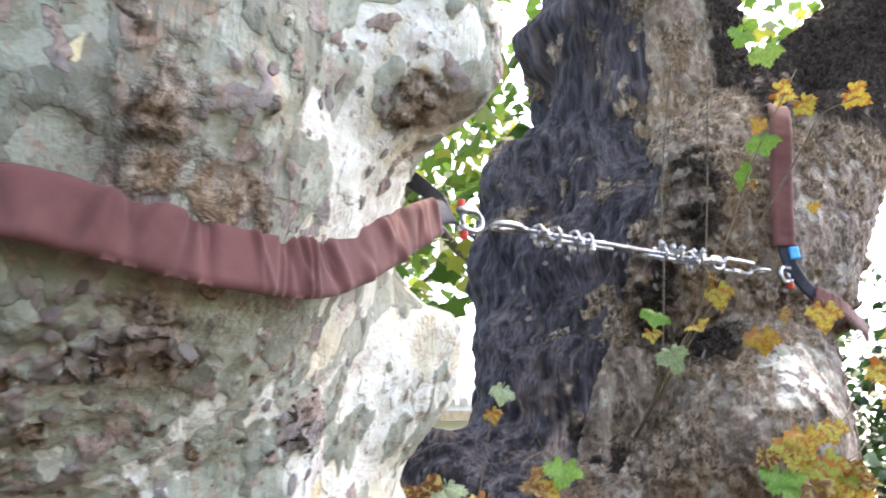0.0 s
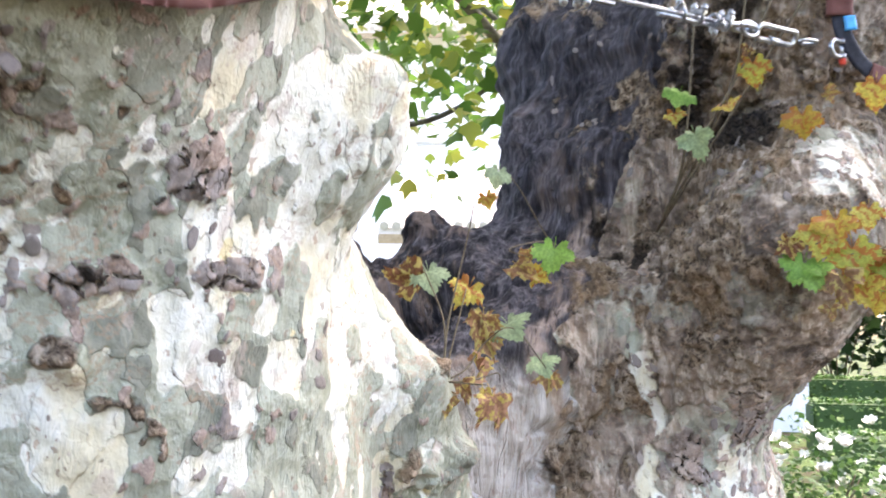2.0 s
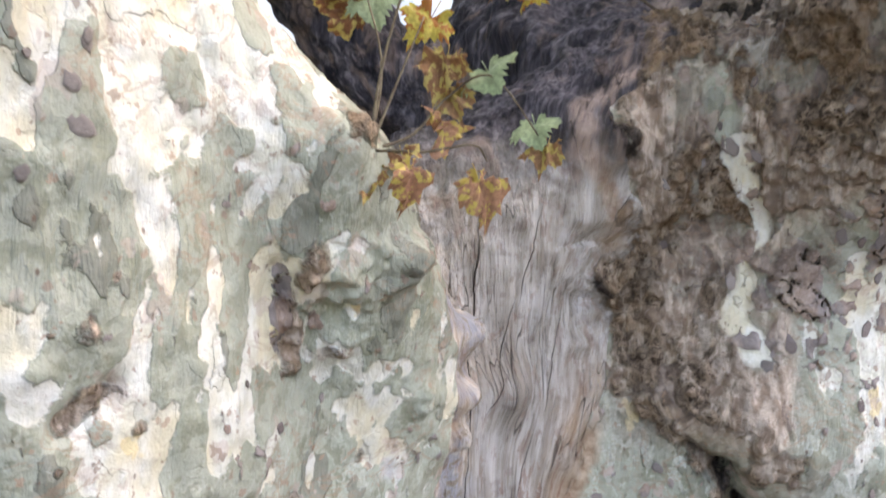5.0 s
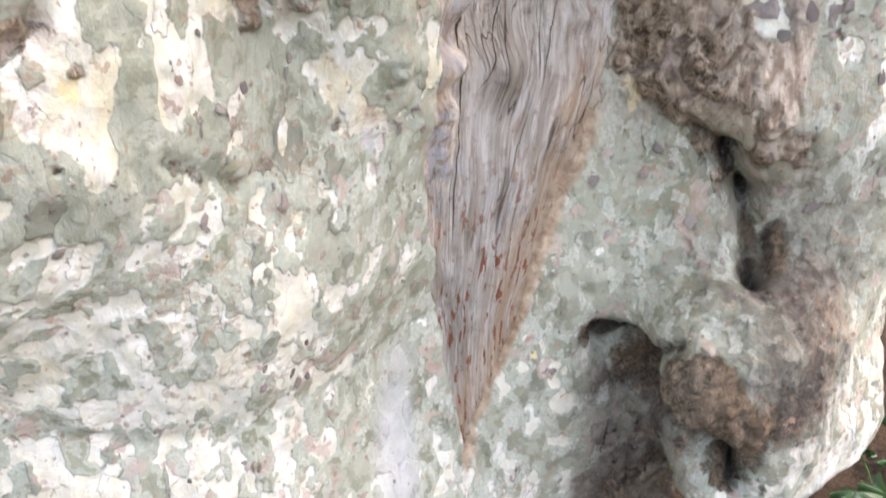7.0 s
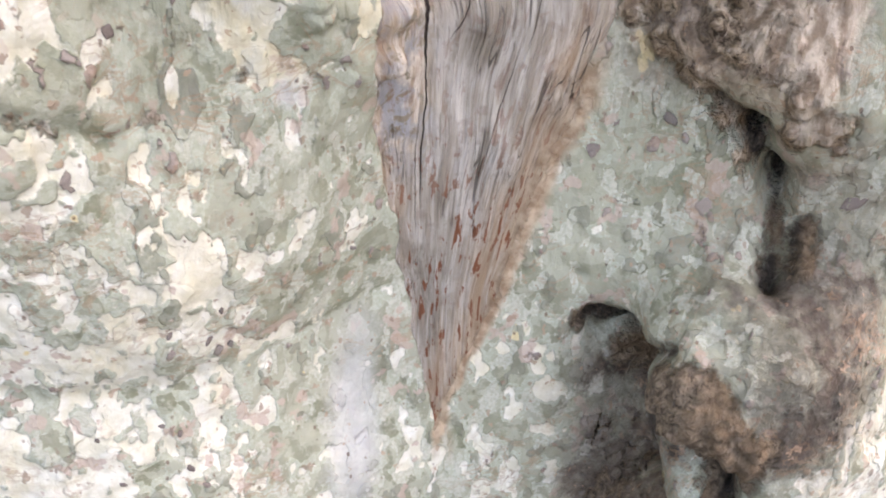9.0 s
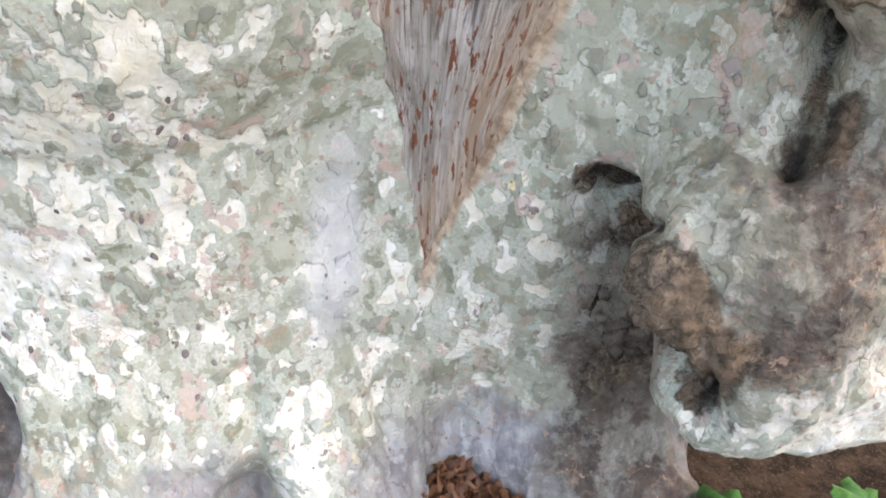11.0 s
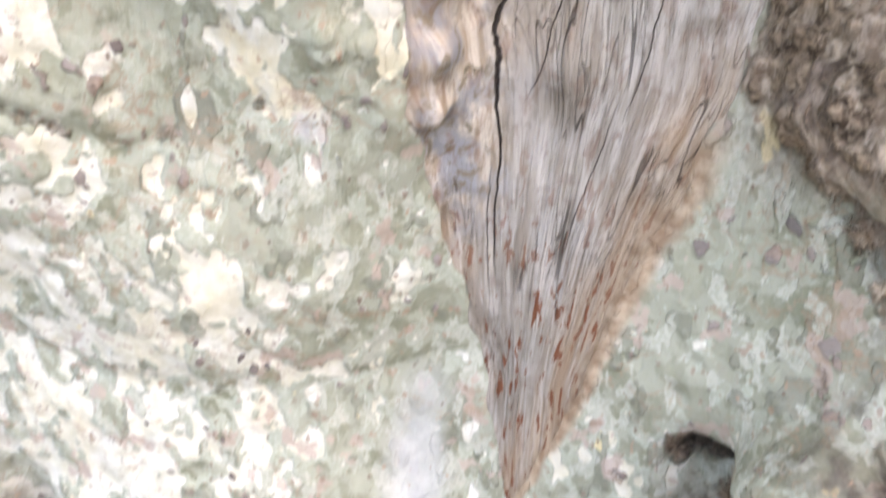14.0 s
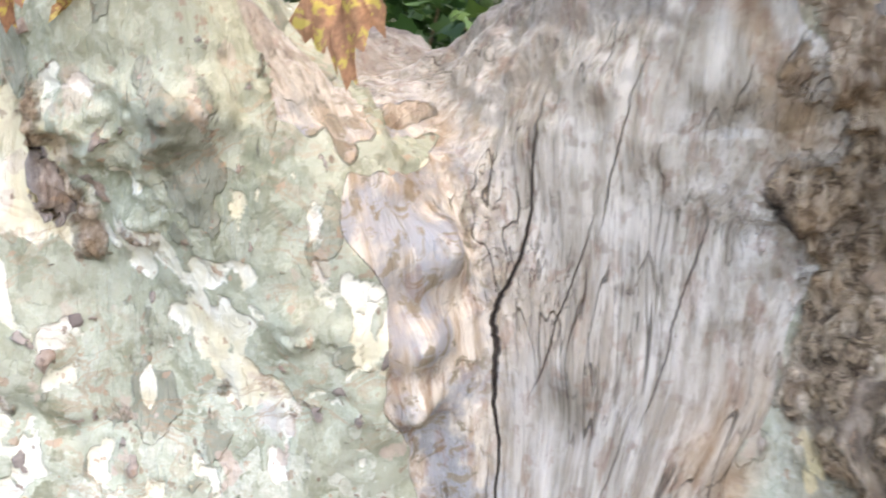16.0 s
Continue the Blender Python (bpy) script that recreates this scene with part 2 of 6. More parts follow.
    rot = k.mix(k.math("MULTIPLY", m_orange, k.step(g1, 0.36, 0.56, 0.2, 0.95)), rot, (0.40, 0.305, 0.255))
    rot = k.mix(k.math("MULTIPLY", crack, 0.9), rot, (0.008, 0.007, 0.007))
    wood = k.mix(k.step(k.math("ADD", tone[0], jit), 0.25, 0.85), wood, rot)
    # crust: burr bark, crumbly brown
    cv = k.node("TexVoronoi", {"Vector": k.scaled(co, (1, 1, 0.75)), "Scale": 48.0, "Randomness": 1.0}).outputs["Distance"]
    crumb = k.noise(co, 70.0, 5.0, 0.7, 0.8)
    crust = k.mix(k.step(crumb, 0.34, 0.64), (0.075, 0.049, 0.032), (0.54, 0.41, 0.29))
    streak = k.noise(k.scaled(co, (60, 60, 14)), 1.0, 4.0, 0.6)
    crust = k.mix(k.math("MULTIPLY", k.step(streak, 0.51, 0.66), k.step(height, 0.85, 1.1, 0.3, 1.0)), crust, (0.66, 0.545, 0.42))
    crust = k.mix(k.math("MULTIPLY", k.step(big, 0.48, 0.62), 0.55), crust, (0.33, 0.21, 0.115))
    crust = k.mix(k.math("MULTIPLY", k.step(soft, 0.48, 0.36), 0.5), crust, k.mix(k.step(crumb, 0.4, 0.66), (0.03, 0.021, 0.016), (0.17, 0.125, 0.095)))
    crust = k.mix(k.math("MULTIPLY", k.step(patch, 0.51, 0.57), k.step(height, 0.90, 1.15, 0.08, 0.9)), crust, beige)
    crust = k.mix(k.math("MULTIPLY", k.step(patch, 0.41, 0.34), 0.45), crust, k.mix(k.step(crumb, 0.42, 0.68), (0.016, 0.012, 0.010), (0.12, 0.09, 0.07)))
    # black burr colour, which also paints the shade inside the grooves
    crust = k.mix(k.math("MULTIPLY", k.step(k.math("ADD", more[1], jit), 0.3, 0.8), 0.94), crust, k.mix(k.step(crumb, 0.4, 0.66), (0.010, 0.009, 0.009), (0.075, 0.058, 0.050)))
    crust = k.mix(k.step(height, 1.02, 0.85, 0.0, 0.5), crust, (0.080, 0.064, 0.048))
    m_crust = k.step(k.math("ADD", zone[1], k.math("MULTIPLY", jit, 2.2)), 0.30, 0.52)
    m_dead = k.step(k.math("ADD", zone[0], k.math("MULTIPLY", jit, 0.7)), 0.46, 0.54)
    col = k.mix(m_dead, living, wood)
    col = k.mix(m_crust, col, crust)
    # relief
    layers = k.math("ADD", k.math("MULTIPLY", m_pale, -0.40), k.math("MULTIPLY", m_brown, 1.0))
    layers = k.math("ADD", layers, k.math("ADD", k.math("MULTIPLY", m_dark, 0.50), k.math("MULTIPLY", m_shed, -0.18)))
    layers = k.math("ADD", layers, k.math("ADD", k.math("MULTIPLY", fine, 0.40), k.math("MULTIPLY", mid, 0.75)))
    wrinkle = k.math("MULTIPLY", k.noise(k.scaled(co, (70, 70, 12)), 1.0, 4.0, 0.6, 1.2), k.step(k.noise(co, 5.0, 3.0), 0.44, 0.58, 0.15, 1.6))
    layers = k.math("ADD", layers, k.math("MULTIPLY", k.math("MULTIPLY", wrinkle, 1.1), k.math("SUBTRACT", 1.0, k.math("MULTIPLY", age[1], 0.7))))
    layers = k.math("ADD", layers, k.math("MULTIPLY", k.math("MULTIPLY", crumb, age[0]), 1.6))
    wood_h = k.math("ADD", k.math("MULTIPLY", g1, 2.2), k.math("ADD", k.math("MULTIPLY", g3, 2.0), k.math("MULTIPLY", k.math("ADD", g2, k.math("MULTIPLY", crack, 3.5)), -1.0)))
    wood_h = k.math("ADD", wood_h, k.math("MULTIPLY", mid, 0.8))
    crust_h = k.math("ADD", k.math("MULTIPLY", crumb, 3.6), k.math("MULTIPLY", cv, 1.8))
    h = k.math("ADD", k.math("MULTIPLY", layers, k.math("SUBTRACT", 1.0, m_dead)), k.math("MULTIPLY", wood_h, m_dead))
    h = k.math("ADD", h, k.math("MULTIPLY", crust_h, m_crust))
    nrm = k.bump(h, 0.95, 0.0045)
    rough = k.math("ADD", 0.66, k.math("MULTIPLY", m_crust, 0.3))
    return k.surface(col, rough, nrm, spec=0.22)


def simple(name, c1, c2, scale, rough=0.8, bump=0.3, dist=0.002, metal=0.0, spec=0.3, detail=4.0):
    k = Mat(name)
    co = k.coords()
    a = k.noise(co, scale, detail, 0.6)
    b = k.noise(co, scale * 6.0, 3.0, 0.6)
    col = k.mix(k.step(k.math("ADD", k.math("MULTIPLY", a, 0.7), k.math("MULTIPLY", b, 0.3)), 0.36, 0.64), c1, c2)
    return k.surface(col, rough, k.bump(b, bump, dist), metal, spec)


def varied(name, colors, scale, rough=0.8, bump=0.4, dist=0.001, through_light=0.0, spot=None, detail=3.0):
    """Colour by Object Info's Random between the given colours, with mottling."""
    k = Mat(name)
    co = k.coords()
    rnd = k.node("ObjectInfo").outputs["Random"]
    ramp = k.node("ValToRGB", {0: rnd})
    el = ramp.color_ramp.elements
    while len(el) < len(colors):
        el.new(1.0)
    for i, c in enumerate(colors):
        el[i].position = i / max(1, len(colors) - 1)
        el[i].color = (*c, 1)
    n1 = k.noise(co, scale, detail, 0.6)
    col = k.mix(k.step(n1, 0.35, 0.65), k.mix(0.35, ramp.outputs[0], (0, 0, 0)), ramp.outputs[0])
    if spot:
        col = k.mix(k.step(k.noise(co, scale * 0.45, 3.0, 0.6), 0.49, 0.56), col, spot)
    k.surface(col, rough, k.bump(k.noise(co, scale * 3, 3.0), bump, dist), spec=0.3)
    if through_light:
        b = k.t.nodes["Principled BSDF"]
        tr = k.node("BsdfTranslucent", {"Color": col})
        mx = k.node("MixShader", {0: through_light})
        k.t.links.new(b.outputs[0], mx.inputs[1])
        k.t.links.new(tr.outputs[0], mx.inputs[2])
        k.t.links.new(mx.outputs[0], k.out.inputs["Surface"])
    return k.m


BARK = plane_bark()

# ---- numpy noise ----
def lattice(ix, iy, iz, seed):
    h = (ix.astype(np.uint32) * np.uint32(374761393)) ^ (iy.astype(np.uint32) * np.uint32(668265263)) ^ (iz.astype(np.uint32) * np.uint32(2147483647)) ^ np.uint32(seed * 1274126177 % 4294967296)
    h = (h ^ (h >> np.uint32(13))) * np.uint32(1274126177)
    h = (h ^ (h >> np.uint32(16))) * np.uint32(2246822519)
    return ((h ^ (h >> np.uint32(15))) & np.uint32(0xFFFFFF)).astype(np.float32) / 8388608.0 - 1.0


def vnoise(p, seed=0):
    """Smooth noise, about -1 to 1, at the rows of p."""
    i = np.floor(p).astype(np.int64)
    f = (p - i).astype(np.float32)
    f = f * f * f * (f * (f * 6 - 15) + 10)
    total = 0
    for dx in (0, 1):
        for dy in (0, 1):
            for dz in (0, 1):
                w = (f[:, 0] if dx else 1 - f[:, 0]) * (f[:, 1] if dy else 1 - f[:, 1]) * (f[:, 2] if dz else 1 - f[:, 2])
                total = total + w * lattice(i[:, 0] + dx, i[:, 1] + dy, i[:, 2] + dz, seed)
    return total


def fbm(p, octaves=3, seed=0, gain=0.5):
    total, amp, norm = 0, 1.0, 0.0
    for o in range(octaves):
        total = total + amp * vnoise(p * 2.03 ** o + 17.3 * o, seed + o)
        norm += amp
        amp *= gain
    return total / norm


def smooth(x, a, b):
    t = np.clip((x - a) / (b - a), 0, 1)
    return t * t * (3 - 2 * t)


# ---- the form of the tree: chains of swelling limbs, melted together ----
LIMB_TABLE = {}
LIMB_TABLE["living"] = [(-0.470, 1.250, 6.000, 0.420), (-0.449, 1.300, 3.800, 0.501), (-0.549, 1.109, 2.281, 0.517), (-0.464, 1.353, 1.960, 0.390), (-0.468, 1.607, 1.315, 0.423), (-0.528, 1.940, 1.066, 0.564), (-0.723, 2.010, 0.838, 0.694), (-0.675, 2.069, 0.299, 0.676), (-0.730, 2.102, -0.246, 0.649)]
LIMB_TABLE["second"] = [(0.850, 3.300, 6.000, 0.330), (0.794, 3.189, 3.901, 0.384), (0.773, 3.195, 3.147, 0.418), (0.703, 3.247, 2.714, 0.581), (0.457, 2.875, 2.088, 0.374), (0.403, 2.989, 1.373, 0.461), (0.440, 2.664, 1.137, 0.448), (0.130, 2.565, 0.401, 0.346), (-0.158, 2.423, -0.152, 0.516)]
LIMB_TABLE["flank"] = [(2.089, 2.747, 3.763, 0.238), (1.360, 2.851, 3.157, 0.245), (0.885, 2.608, 2.511, 0.379), (0.922, 2.580, 2.201, 0.216), (0.798, 2.240, 1.898, 0.215), (0.385, 2.686, 1.280, 0.236)]
LIMB_TABLE["saddle"] = [(-0.083, 2.449, 0.535, 0.435), (-0.041, 2.259, 1.429, 0.230), (0.282, 2.392, 1.682, 0.166), (0.012, 2.631, 1.789, 0.180)]
LIMB_TABLE["low_burl"] = [(0.492, 2.262, 0.721, 0.175), (0.531, 2.215, 0.504, 0.104)]
LIMB_TABLE["side_burl"] = [(0.612, 2.403, 0.564, 0.185), (0.583, 2.477, 0.969, 0.117)]
LIMB_TABLE["flare"] = [(-0.410, 1.486, -0.109, 0.125), (-0.172, 1.898, -0.066, 0.186)]
LIMB_TABLE["toe_a"] = [(-0.364, 1.621, 0.279, 0.160), (-0.149, 1.358, -0.044, 0.106)]
LIMB_TABLE["toe_b"] = [(-0.187, 1.717, 0.240, 0.119), (0.025, 1.521, -0.042, 0.086)]
LIMB_TABLE["toe_c"] = [(-0.106, 1.966, 0.389, 0.104), (0.149, 1.801, -0.047, 0.113)]
LIMB_TABLE["toe_e"] = [(-0.601, 1.753, 0.284, 0.142), (-0.403, 1.328, -0.092, 0.022)]
LIMB_TABLE["right_foot"] = [(0.087, 2.357, 0.009, 0.217), (0.482, 2.302, -0.027, 0.101)]
LIMB_TABLE["knot"] = [(-0.045, 1.012, 2.335, 0.133)]
LIMB_TABLE["nose"] = [(-0.064, 1.353, 1.966, 0.094)]
LIMB_TABLE["crotch_burl"] = [(-0.125, 1.570, 1.720, 0.075), (-0.015, 1.685, 1.555, 0.090), (-0.088, 1.928, 1.253, 0.178)]
LIMB_TABLE["back_rim"] = [(-0.02, 2.68, 1.50, 0.24), (-0.20, 2.64, 1.74, 0.13), (-0.32, 2.62, 1.74, 0.13), (-0.42, 2.56, 1.90, 0.12), (-0.50, 2.50, 2.10, 0.13), (-0.62, 2.30, 2.50, 0.18)]
LIMB_TABLE["toe_f"] = [(-0.600, 1.520, 0.750, 0.220), (-0.490, 1.310, 0.250, 0.150), (-0.450, 1.210, -0.080, 0.160)]
LIMB_TABLE["stub"] = [(-0.113, 2.596, 1.861, 0.048), (-0.088, 2.634, 1.913, 0.098)]
MELT = {"low_burl": 0.05, "knot": 0.10, "nose": 0.13, "crotch_burl": 0.08, "flare": 0.22, "toe_a": 0.22, "toe_b": 0.20, "toe_c": 0.20, "toe_e": 0.18, "toe_f": 0.08, "right_foot": 0.14, "stub": 0.04, "back_rim": 0.1}


def limb(p, nodes):
    best = None
    if len(nodes) == 1:
        return np.sqrt(((p - np.array(nodes[0][:3], np.float32)) ** 2).sum(1)) - nodes[0][3]
    for a, b in zip(nodes[:-1], nodes[1:]):
        a, b = np.array(a, np.float32), np.array(b, np.float32)
        ab = b[:3] - a[:3]
        q = p - a[:3]
        h = np.clip(q @ ab / (ab @ ab), 0, 1)
        e = np.sqrt(((q - h[:, None] * ab) ** 2).sum(1)) - (a[3] + h * (b[3] - a[3]))
        best = e if best is None else np.minimum(best, e)
    return best


def tree_distance(p):
    d = None
    for name, nodes in LIMB_TABLE.items():
        tab = np.array(nodes)
        reach = tab[:, 3].max() + 0.26
        inside = ((p > tab[:, :3].min(0) - reach) & (p < tab[:, :3].max(0) + reach)).all(1)
        e = np.full(len(p), 9.0, np.float32)
        e[inside] = limb(p[inside], nodes)
        if d is None:
            d = e
        else:
            k = MELT.get(name, 0.16)
            h = np.maximum(k - np.abs(d - e), 0) / k
            d = np.minimum(d, e) - h * h * k * 0.25
    return d


def steps(*runs):
    """Grid lines: (from, to, step) runs end to end."""
    return np.concatenate([np.arange(a, b - 1e-6, s) for a, b, s in runs]).astype(np.float32)


def net_surface(gx, gy, gz, field):
    """Surface nets over a grid of uneven lines."""
    nx, ny, nz = len(gx), len(gy), len(gz)
    s = 4
    cx, cy, cz = gx[::s], gy[::s], gz[::s]
    cp = np.stack(np.meshgrid(cx, cy, cz, indexing="ij"), -1).reshape(-1, 3)
    coarse = field(cp).reshape(len(cx), len(cy), len(cz))
    v = coarse.repeat(s, 0).repeat(s, 1).repeat(s, 2)[:nx, :ny, :nz].copy()
    wide = np.maximum.reduce(np.meshgrid(*[np.gradient(g)[::s] * s for g in (gx, gy, gz)], indexing="ij"))
    near = (np.abs(coarse) < wide * 1.75).repeat(s, 0).repeat(s, 1).repeat(s, 2)[:nx, :ny, :nz]
    i, j, k = np.nonzero(near)
    v[i, j, k] = field(np.stack([gx[i], gy[j], gz[k]], 1))
    ins = v < 0
    corners = [(a, b, c) for a in (0, 1) for b in (0, 1) for c in (0, 1)]
    cnt = sum(ins[a:nx - 1 + a, b:ny - 1 + b, c:nz - 1 + c].astype(np.int8) for a, b, c in corners)
    ci, cj, ck = np.nonzero((cnt > 0) & (cnt < 8))
    idx = np.full((nx - 1, ny - 1, nz - 1), -1, np.int32)
    idx[ci, cj, ck] = np.arange(len(ci))
    acc, num = np.zeros((len(ci), 3)), np.zeros(len(ci))
    for a in corners:
        for ax in range(3):
            if a[ax]:
                continue
            b = list(a)
            b[ax] = 1
            va, vb = v[ci + a[0], cj + a[1], ck + a[2]], v[ci + b[0], cj + b[1], ck + b[2]]
            cross = (va < 0) != (vb < 0)
            t = np.where(cross, va / np.where(cross, va - vb, 1), 0)
            pt = np.tile(np.array(a, float), (len(ci), 1))
            pt[:, ax] = t
            acc += pt * cross[:, None]
            num += cross
    loc = acc / num[:, None] + np.stack([ci, cj, ck], 1)
    pts = np.stack([np.interp(loc[:, q], np.arange(len(g)), g) for q, g in enumerate((gx, gy, gz))], 1)
    quads = []
    for ax in range(3):
        sl = [slice(None)] * 3
        lo, hi = list(sl), list(sl)
        lo[ax], hi[ax] = slice(0, -1), slice(1, None)
        flip = ins[tuple(lo)] != ins[tuple(hi)]
        e = np.stack(np.nonzero(flip), 1)
        u, w = (ax + 1) % 3, (ax + 2) % 3
        dims = (nx - 1, ny - 1, nz - 1)
        e = e[(e[:, u] > 0) & (e[:, w] > 0) & (e[:, u] < dims[u]) & (e[:, w] < dims[w])]
        q = []
        for du, dw in ((-1, -1), (0, -1), (0, 0), (-1, 0)):
            f = e.copy()
            f[:, u] += du
            f[:, w] += dw
            q.append(idx[f[:, 0], f[:, 1], f[:, 2]])
        q = np.stack(q, 1)
        inside_first = ins[e[:, 0], e[:, 1], e[:, 2]]
        q[~inside_first] = q[~inside_first][:, ::-1]
        quads.append(q)
    q = np.concatenate(quads)
    return pts, q[(q >= 0).all(1)]


def split_quads(p, q):
    """Each quad into four."""
    n = len(p)
    e = np.concatenate([q[:, [0, 1]], q[:, [1, 2]], q[:, [2, 3]], q[:, [3, 0]]])
    es = np.sort(e, 1)
    key = es[:, 0].astype(np.int64) * n + es[:, 1]
    uniq, inv = np.unique(key, return_inverse=True)
    mids = (p[uniq // n] + p[uniq % n]) / 2
    cen = p[q].mean(1)
    m = n + inv.reshape(4, -1)
    c = n + len(uniq) + np.arange(len(q))
    new_q = np.concatenate([np.stack([q[:, i], m[i], c, m[(i + 3) % 4]], 1) for i in range(4)])
    return np.concatenate([p, mids, cen]), new_q


def tidy(p, q):
    used, inv = np.unique(q, return_inverse=True)
    return p[used], inv.reshape(q.shape)


def normals(p, q):
    n = np.cross(p[q[:, 2]] - p[q[:, 0]], p[q[:, 3]] - p[q[:, 1]])
    out = np.zeros_like(p)
    for i in range(4):
        for ax in range(3):
            out[:, ax] += np.bincount(q[:, i], n[:, ax], len(p))
    return out / np.maximum(np.linalg.norm(out, axis=1), 1e-9)[:, None]


# angle round an upright line in front of the tree, and height, describe every place on its face
def face_angle(p):
    return np.degrees(np.arctan2(p[:, 0] - 0.5, p[:, 1] - 1.0))


WOOD_LEFT = ((0.50, -21.5), (0.60, -22.6), (0.80, -24.5), (1.05, -25.4), (1.14, -25.4), (1.23, -24.8), (1.306, -25.0), (1.364, -25.9), (1.418, -26.4), (1.461, -27.6), (1.50, -31.0), (1.535, -33.0), (1.58, -35.2), (1.64, -38.9), (1.67, -41.2), (1.80, -45.0), (4.0, -47.0))
WOOD_RIGHT = ((0.50, -21.8), (0.58, -21.4), (0.78, -17.8), (0.96, -15.4), (1.08, -13.0), (1.19, -11.6), (1.28, -11.0), (1.38, -10.8), (1.44, -9.3), (1.52, -9.3), (1.60, -11.2), (1.68, -12.0), (1.77, -7.0), (2.06, -2.8), (2.30, 0.5), (2.70, 5.5), (3.2, 7.0), (4.0, 8.0))
# the bare pale strip that winds down the second trunk: height, angle, half width
BARE_STRIP = ((1.25, -0.2, 1.4), (1.33, -0.9, 1.6), (1.42, -0.5, 0.7), (1.47, -0.3, 0.6), (1.557, -1.2, 1.3), (1.609, -2.5, 1.2), (1.696, -3.5, 1.7), (1.76, -3.2, 1.0))


def along(z, table):
    t = np.array(table)
    return np.interp(z, t[:, 0], t[:, 1])


def blob(a, z, ca, cz, ra, rz):
    return np.exp(-(((a - ca) / ra) ** 2 + ((z - cz) / rz) ** 2) * 1.2)


# small swellings: x, y, z, height, width
KNOBS_STRIP = ((0.080, 1.954, 1.337, 0.050, 0.024), (0.085, 1.892, 1.350, 0.016, 0.022), (0.091, 1.930, 1.250, 0.036, 0.020), (0.084, 1.926, 1.186, 0.030, 0.016), (0.057, 1.919, 1.446, 0.018, 0.016), (0.030, 1.985, 1.438, 0.020, 0.018), (0.100, 1.850, 1.375, 0.010, 0.016))
KNOBS_WOOD = ((0.218, 2.203, 1.281, 0.024, 0.012), (0.124, 2.092, 1.222, 0.034, 0.034), (0.235, 2.236, 1.380, 0.022, 0.022), (0.230, 2.238, 1.330, 0.014, 0.022), (0.262, 2.190, 1.620, 0.034, 0.030), (0.338, 2.245, 1.537, 0.030, 0.036))
KNOBS_BURR = ((-0.003, 1.621, 1.482, 0.027, 0.022), (0.028, 1.650, 1.468, 0.020, 0.016), (-0.020, 1.632, 1.435, 0.014, 0.022), (0.013, 1.662, 1.412, -0.014, 0.020), (0.020, 1.668, 1.375, 0.020, 0.020), (0.072, 1.712, 1.474, 0.024, 0.022), (0.100, 1.742, 1.458, 0.018, 0.018), (0.066, 1.812, 1.275, 0.014, 0.014), (0.036, 1.622, 1.614, 0.027, 0.026), (0.070, 1.605, 1.600, 0.018, 0.018), (-0.094, 1.372, 1.425, 0.005, 0.020))
KNOBS_BURL = ((0.456, 2.100, 0.715, 0.040, 0.044), (0.505, 2.100, 0.660, 0.030, 0.036), (0.340, 2.235, 1.230, 0.024, 0.040), (0.430, 2.225, 1.190, 0.028, 0.045), (0.520, 2.225, 1.140, 0.020, 0.040))
KNOBS_UPPER = ((0.010, 1.300, 2.010, 0.030, 0.026), (0.000, 1.330, 1.955, 0.026, 0.024), (0.050, 0.975, 2.245, 0.022, 0.030), (-0.300, 0.740, 2.230, 0.030, 0.045), (-0.160, 0.790, 2.125, 0.016, 0.030), (-0.160, 0.770, 2.180, 0.018, 0.060), (-0.283, 1.093, 1.647, 0.022, 0.016), (0.300, 2.330, 1.640, 0.020, 0.030), (0.520, 2.400, 1.900, 0.030, 0.050), (0.000, 2.560, 1.960, 0.030, 0.030), (1.205, 2.543, 3.140, -0.130, 0.085))
KNOBS_SHADY = ((0.360, 3.150, 3.540, 0.110, 0.100), (0.400, 3.120, 3.270, -0.060, 0.080), (0.190, 3.120, 2.950, 0.085, 0.110), (0.150, 3.000, 2.600, 0.050, 0.120), (0.330, 2.820, 2.800, -0.050, 0.070), (0.420, 2.760, 3.050, 0.060, 0.090), (0.300, 2.640, 2.300, -0.050, 0.080), (0.200, 2.760, 2.250, 0.050, 0.070))
# grooves: from x, y, z to x, y, z, depth, width
FOLDS = ((0.330, 2.225, 1.165, 0.400, 2.225, 1.110, 0.016, 0.012), (0.400, 2.225, 1.110, 0.455, 2.225, 1.072, 0.032, 0.012), (0.455, 2.225, 1.072, 0.505, 2.232, 0.985, 0.055, 0.014), (0.505, 2.232, 0.985, 0.529, 2.215, 0.880, 0.050, 0.013), (0.280, 2.182, 0.732, 0.345, 2.160, 0.705, 0.040, 0.013))
HOLLOW = ((0.315, 2.180, 0.722, 0.362, 2.175, 0.690, 0.060, 0.018), (0.362, 2.175, 0.690, 0.382, 2.180, 0.625, 0.110, 0.026), (0.382, 2.180, 0.625, 0.442, 2.135, 0.590, 0.110, 0.026), (0.442, 2.135, 0.590, 0.521, 2.110, 0.555, 0.095, 0.024), (0.521, 2.110, 0.555, 0.552, 2.118, 0.505, 0.060, 0.018), (0.345, 2.160, 0.712, 0.425, 2.105, 0.778, 0.030, 0.011))
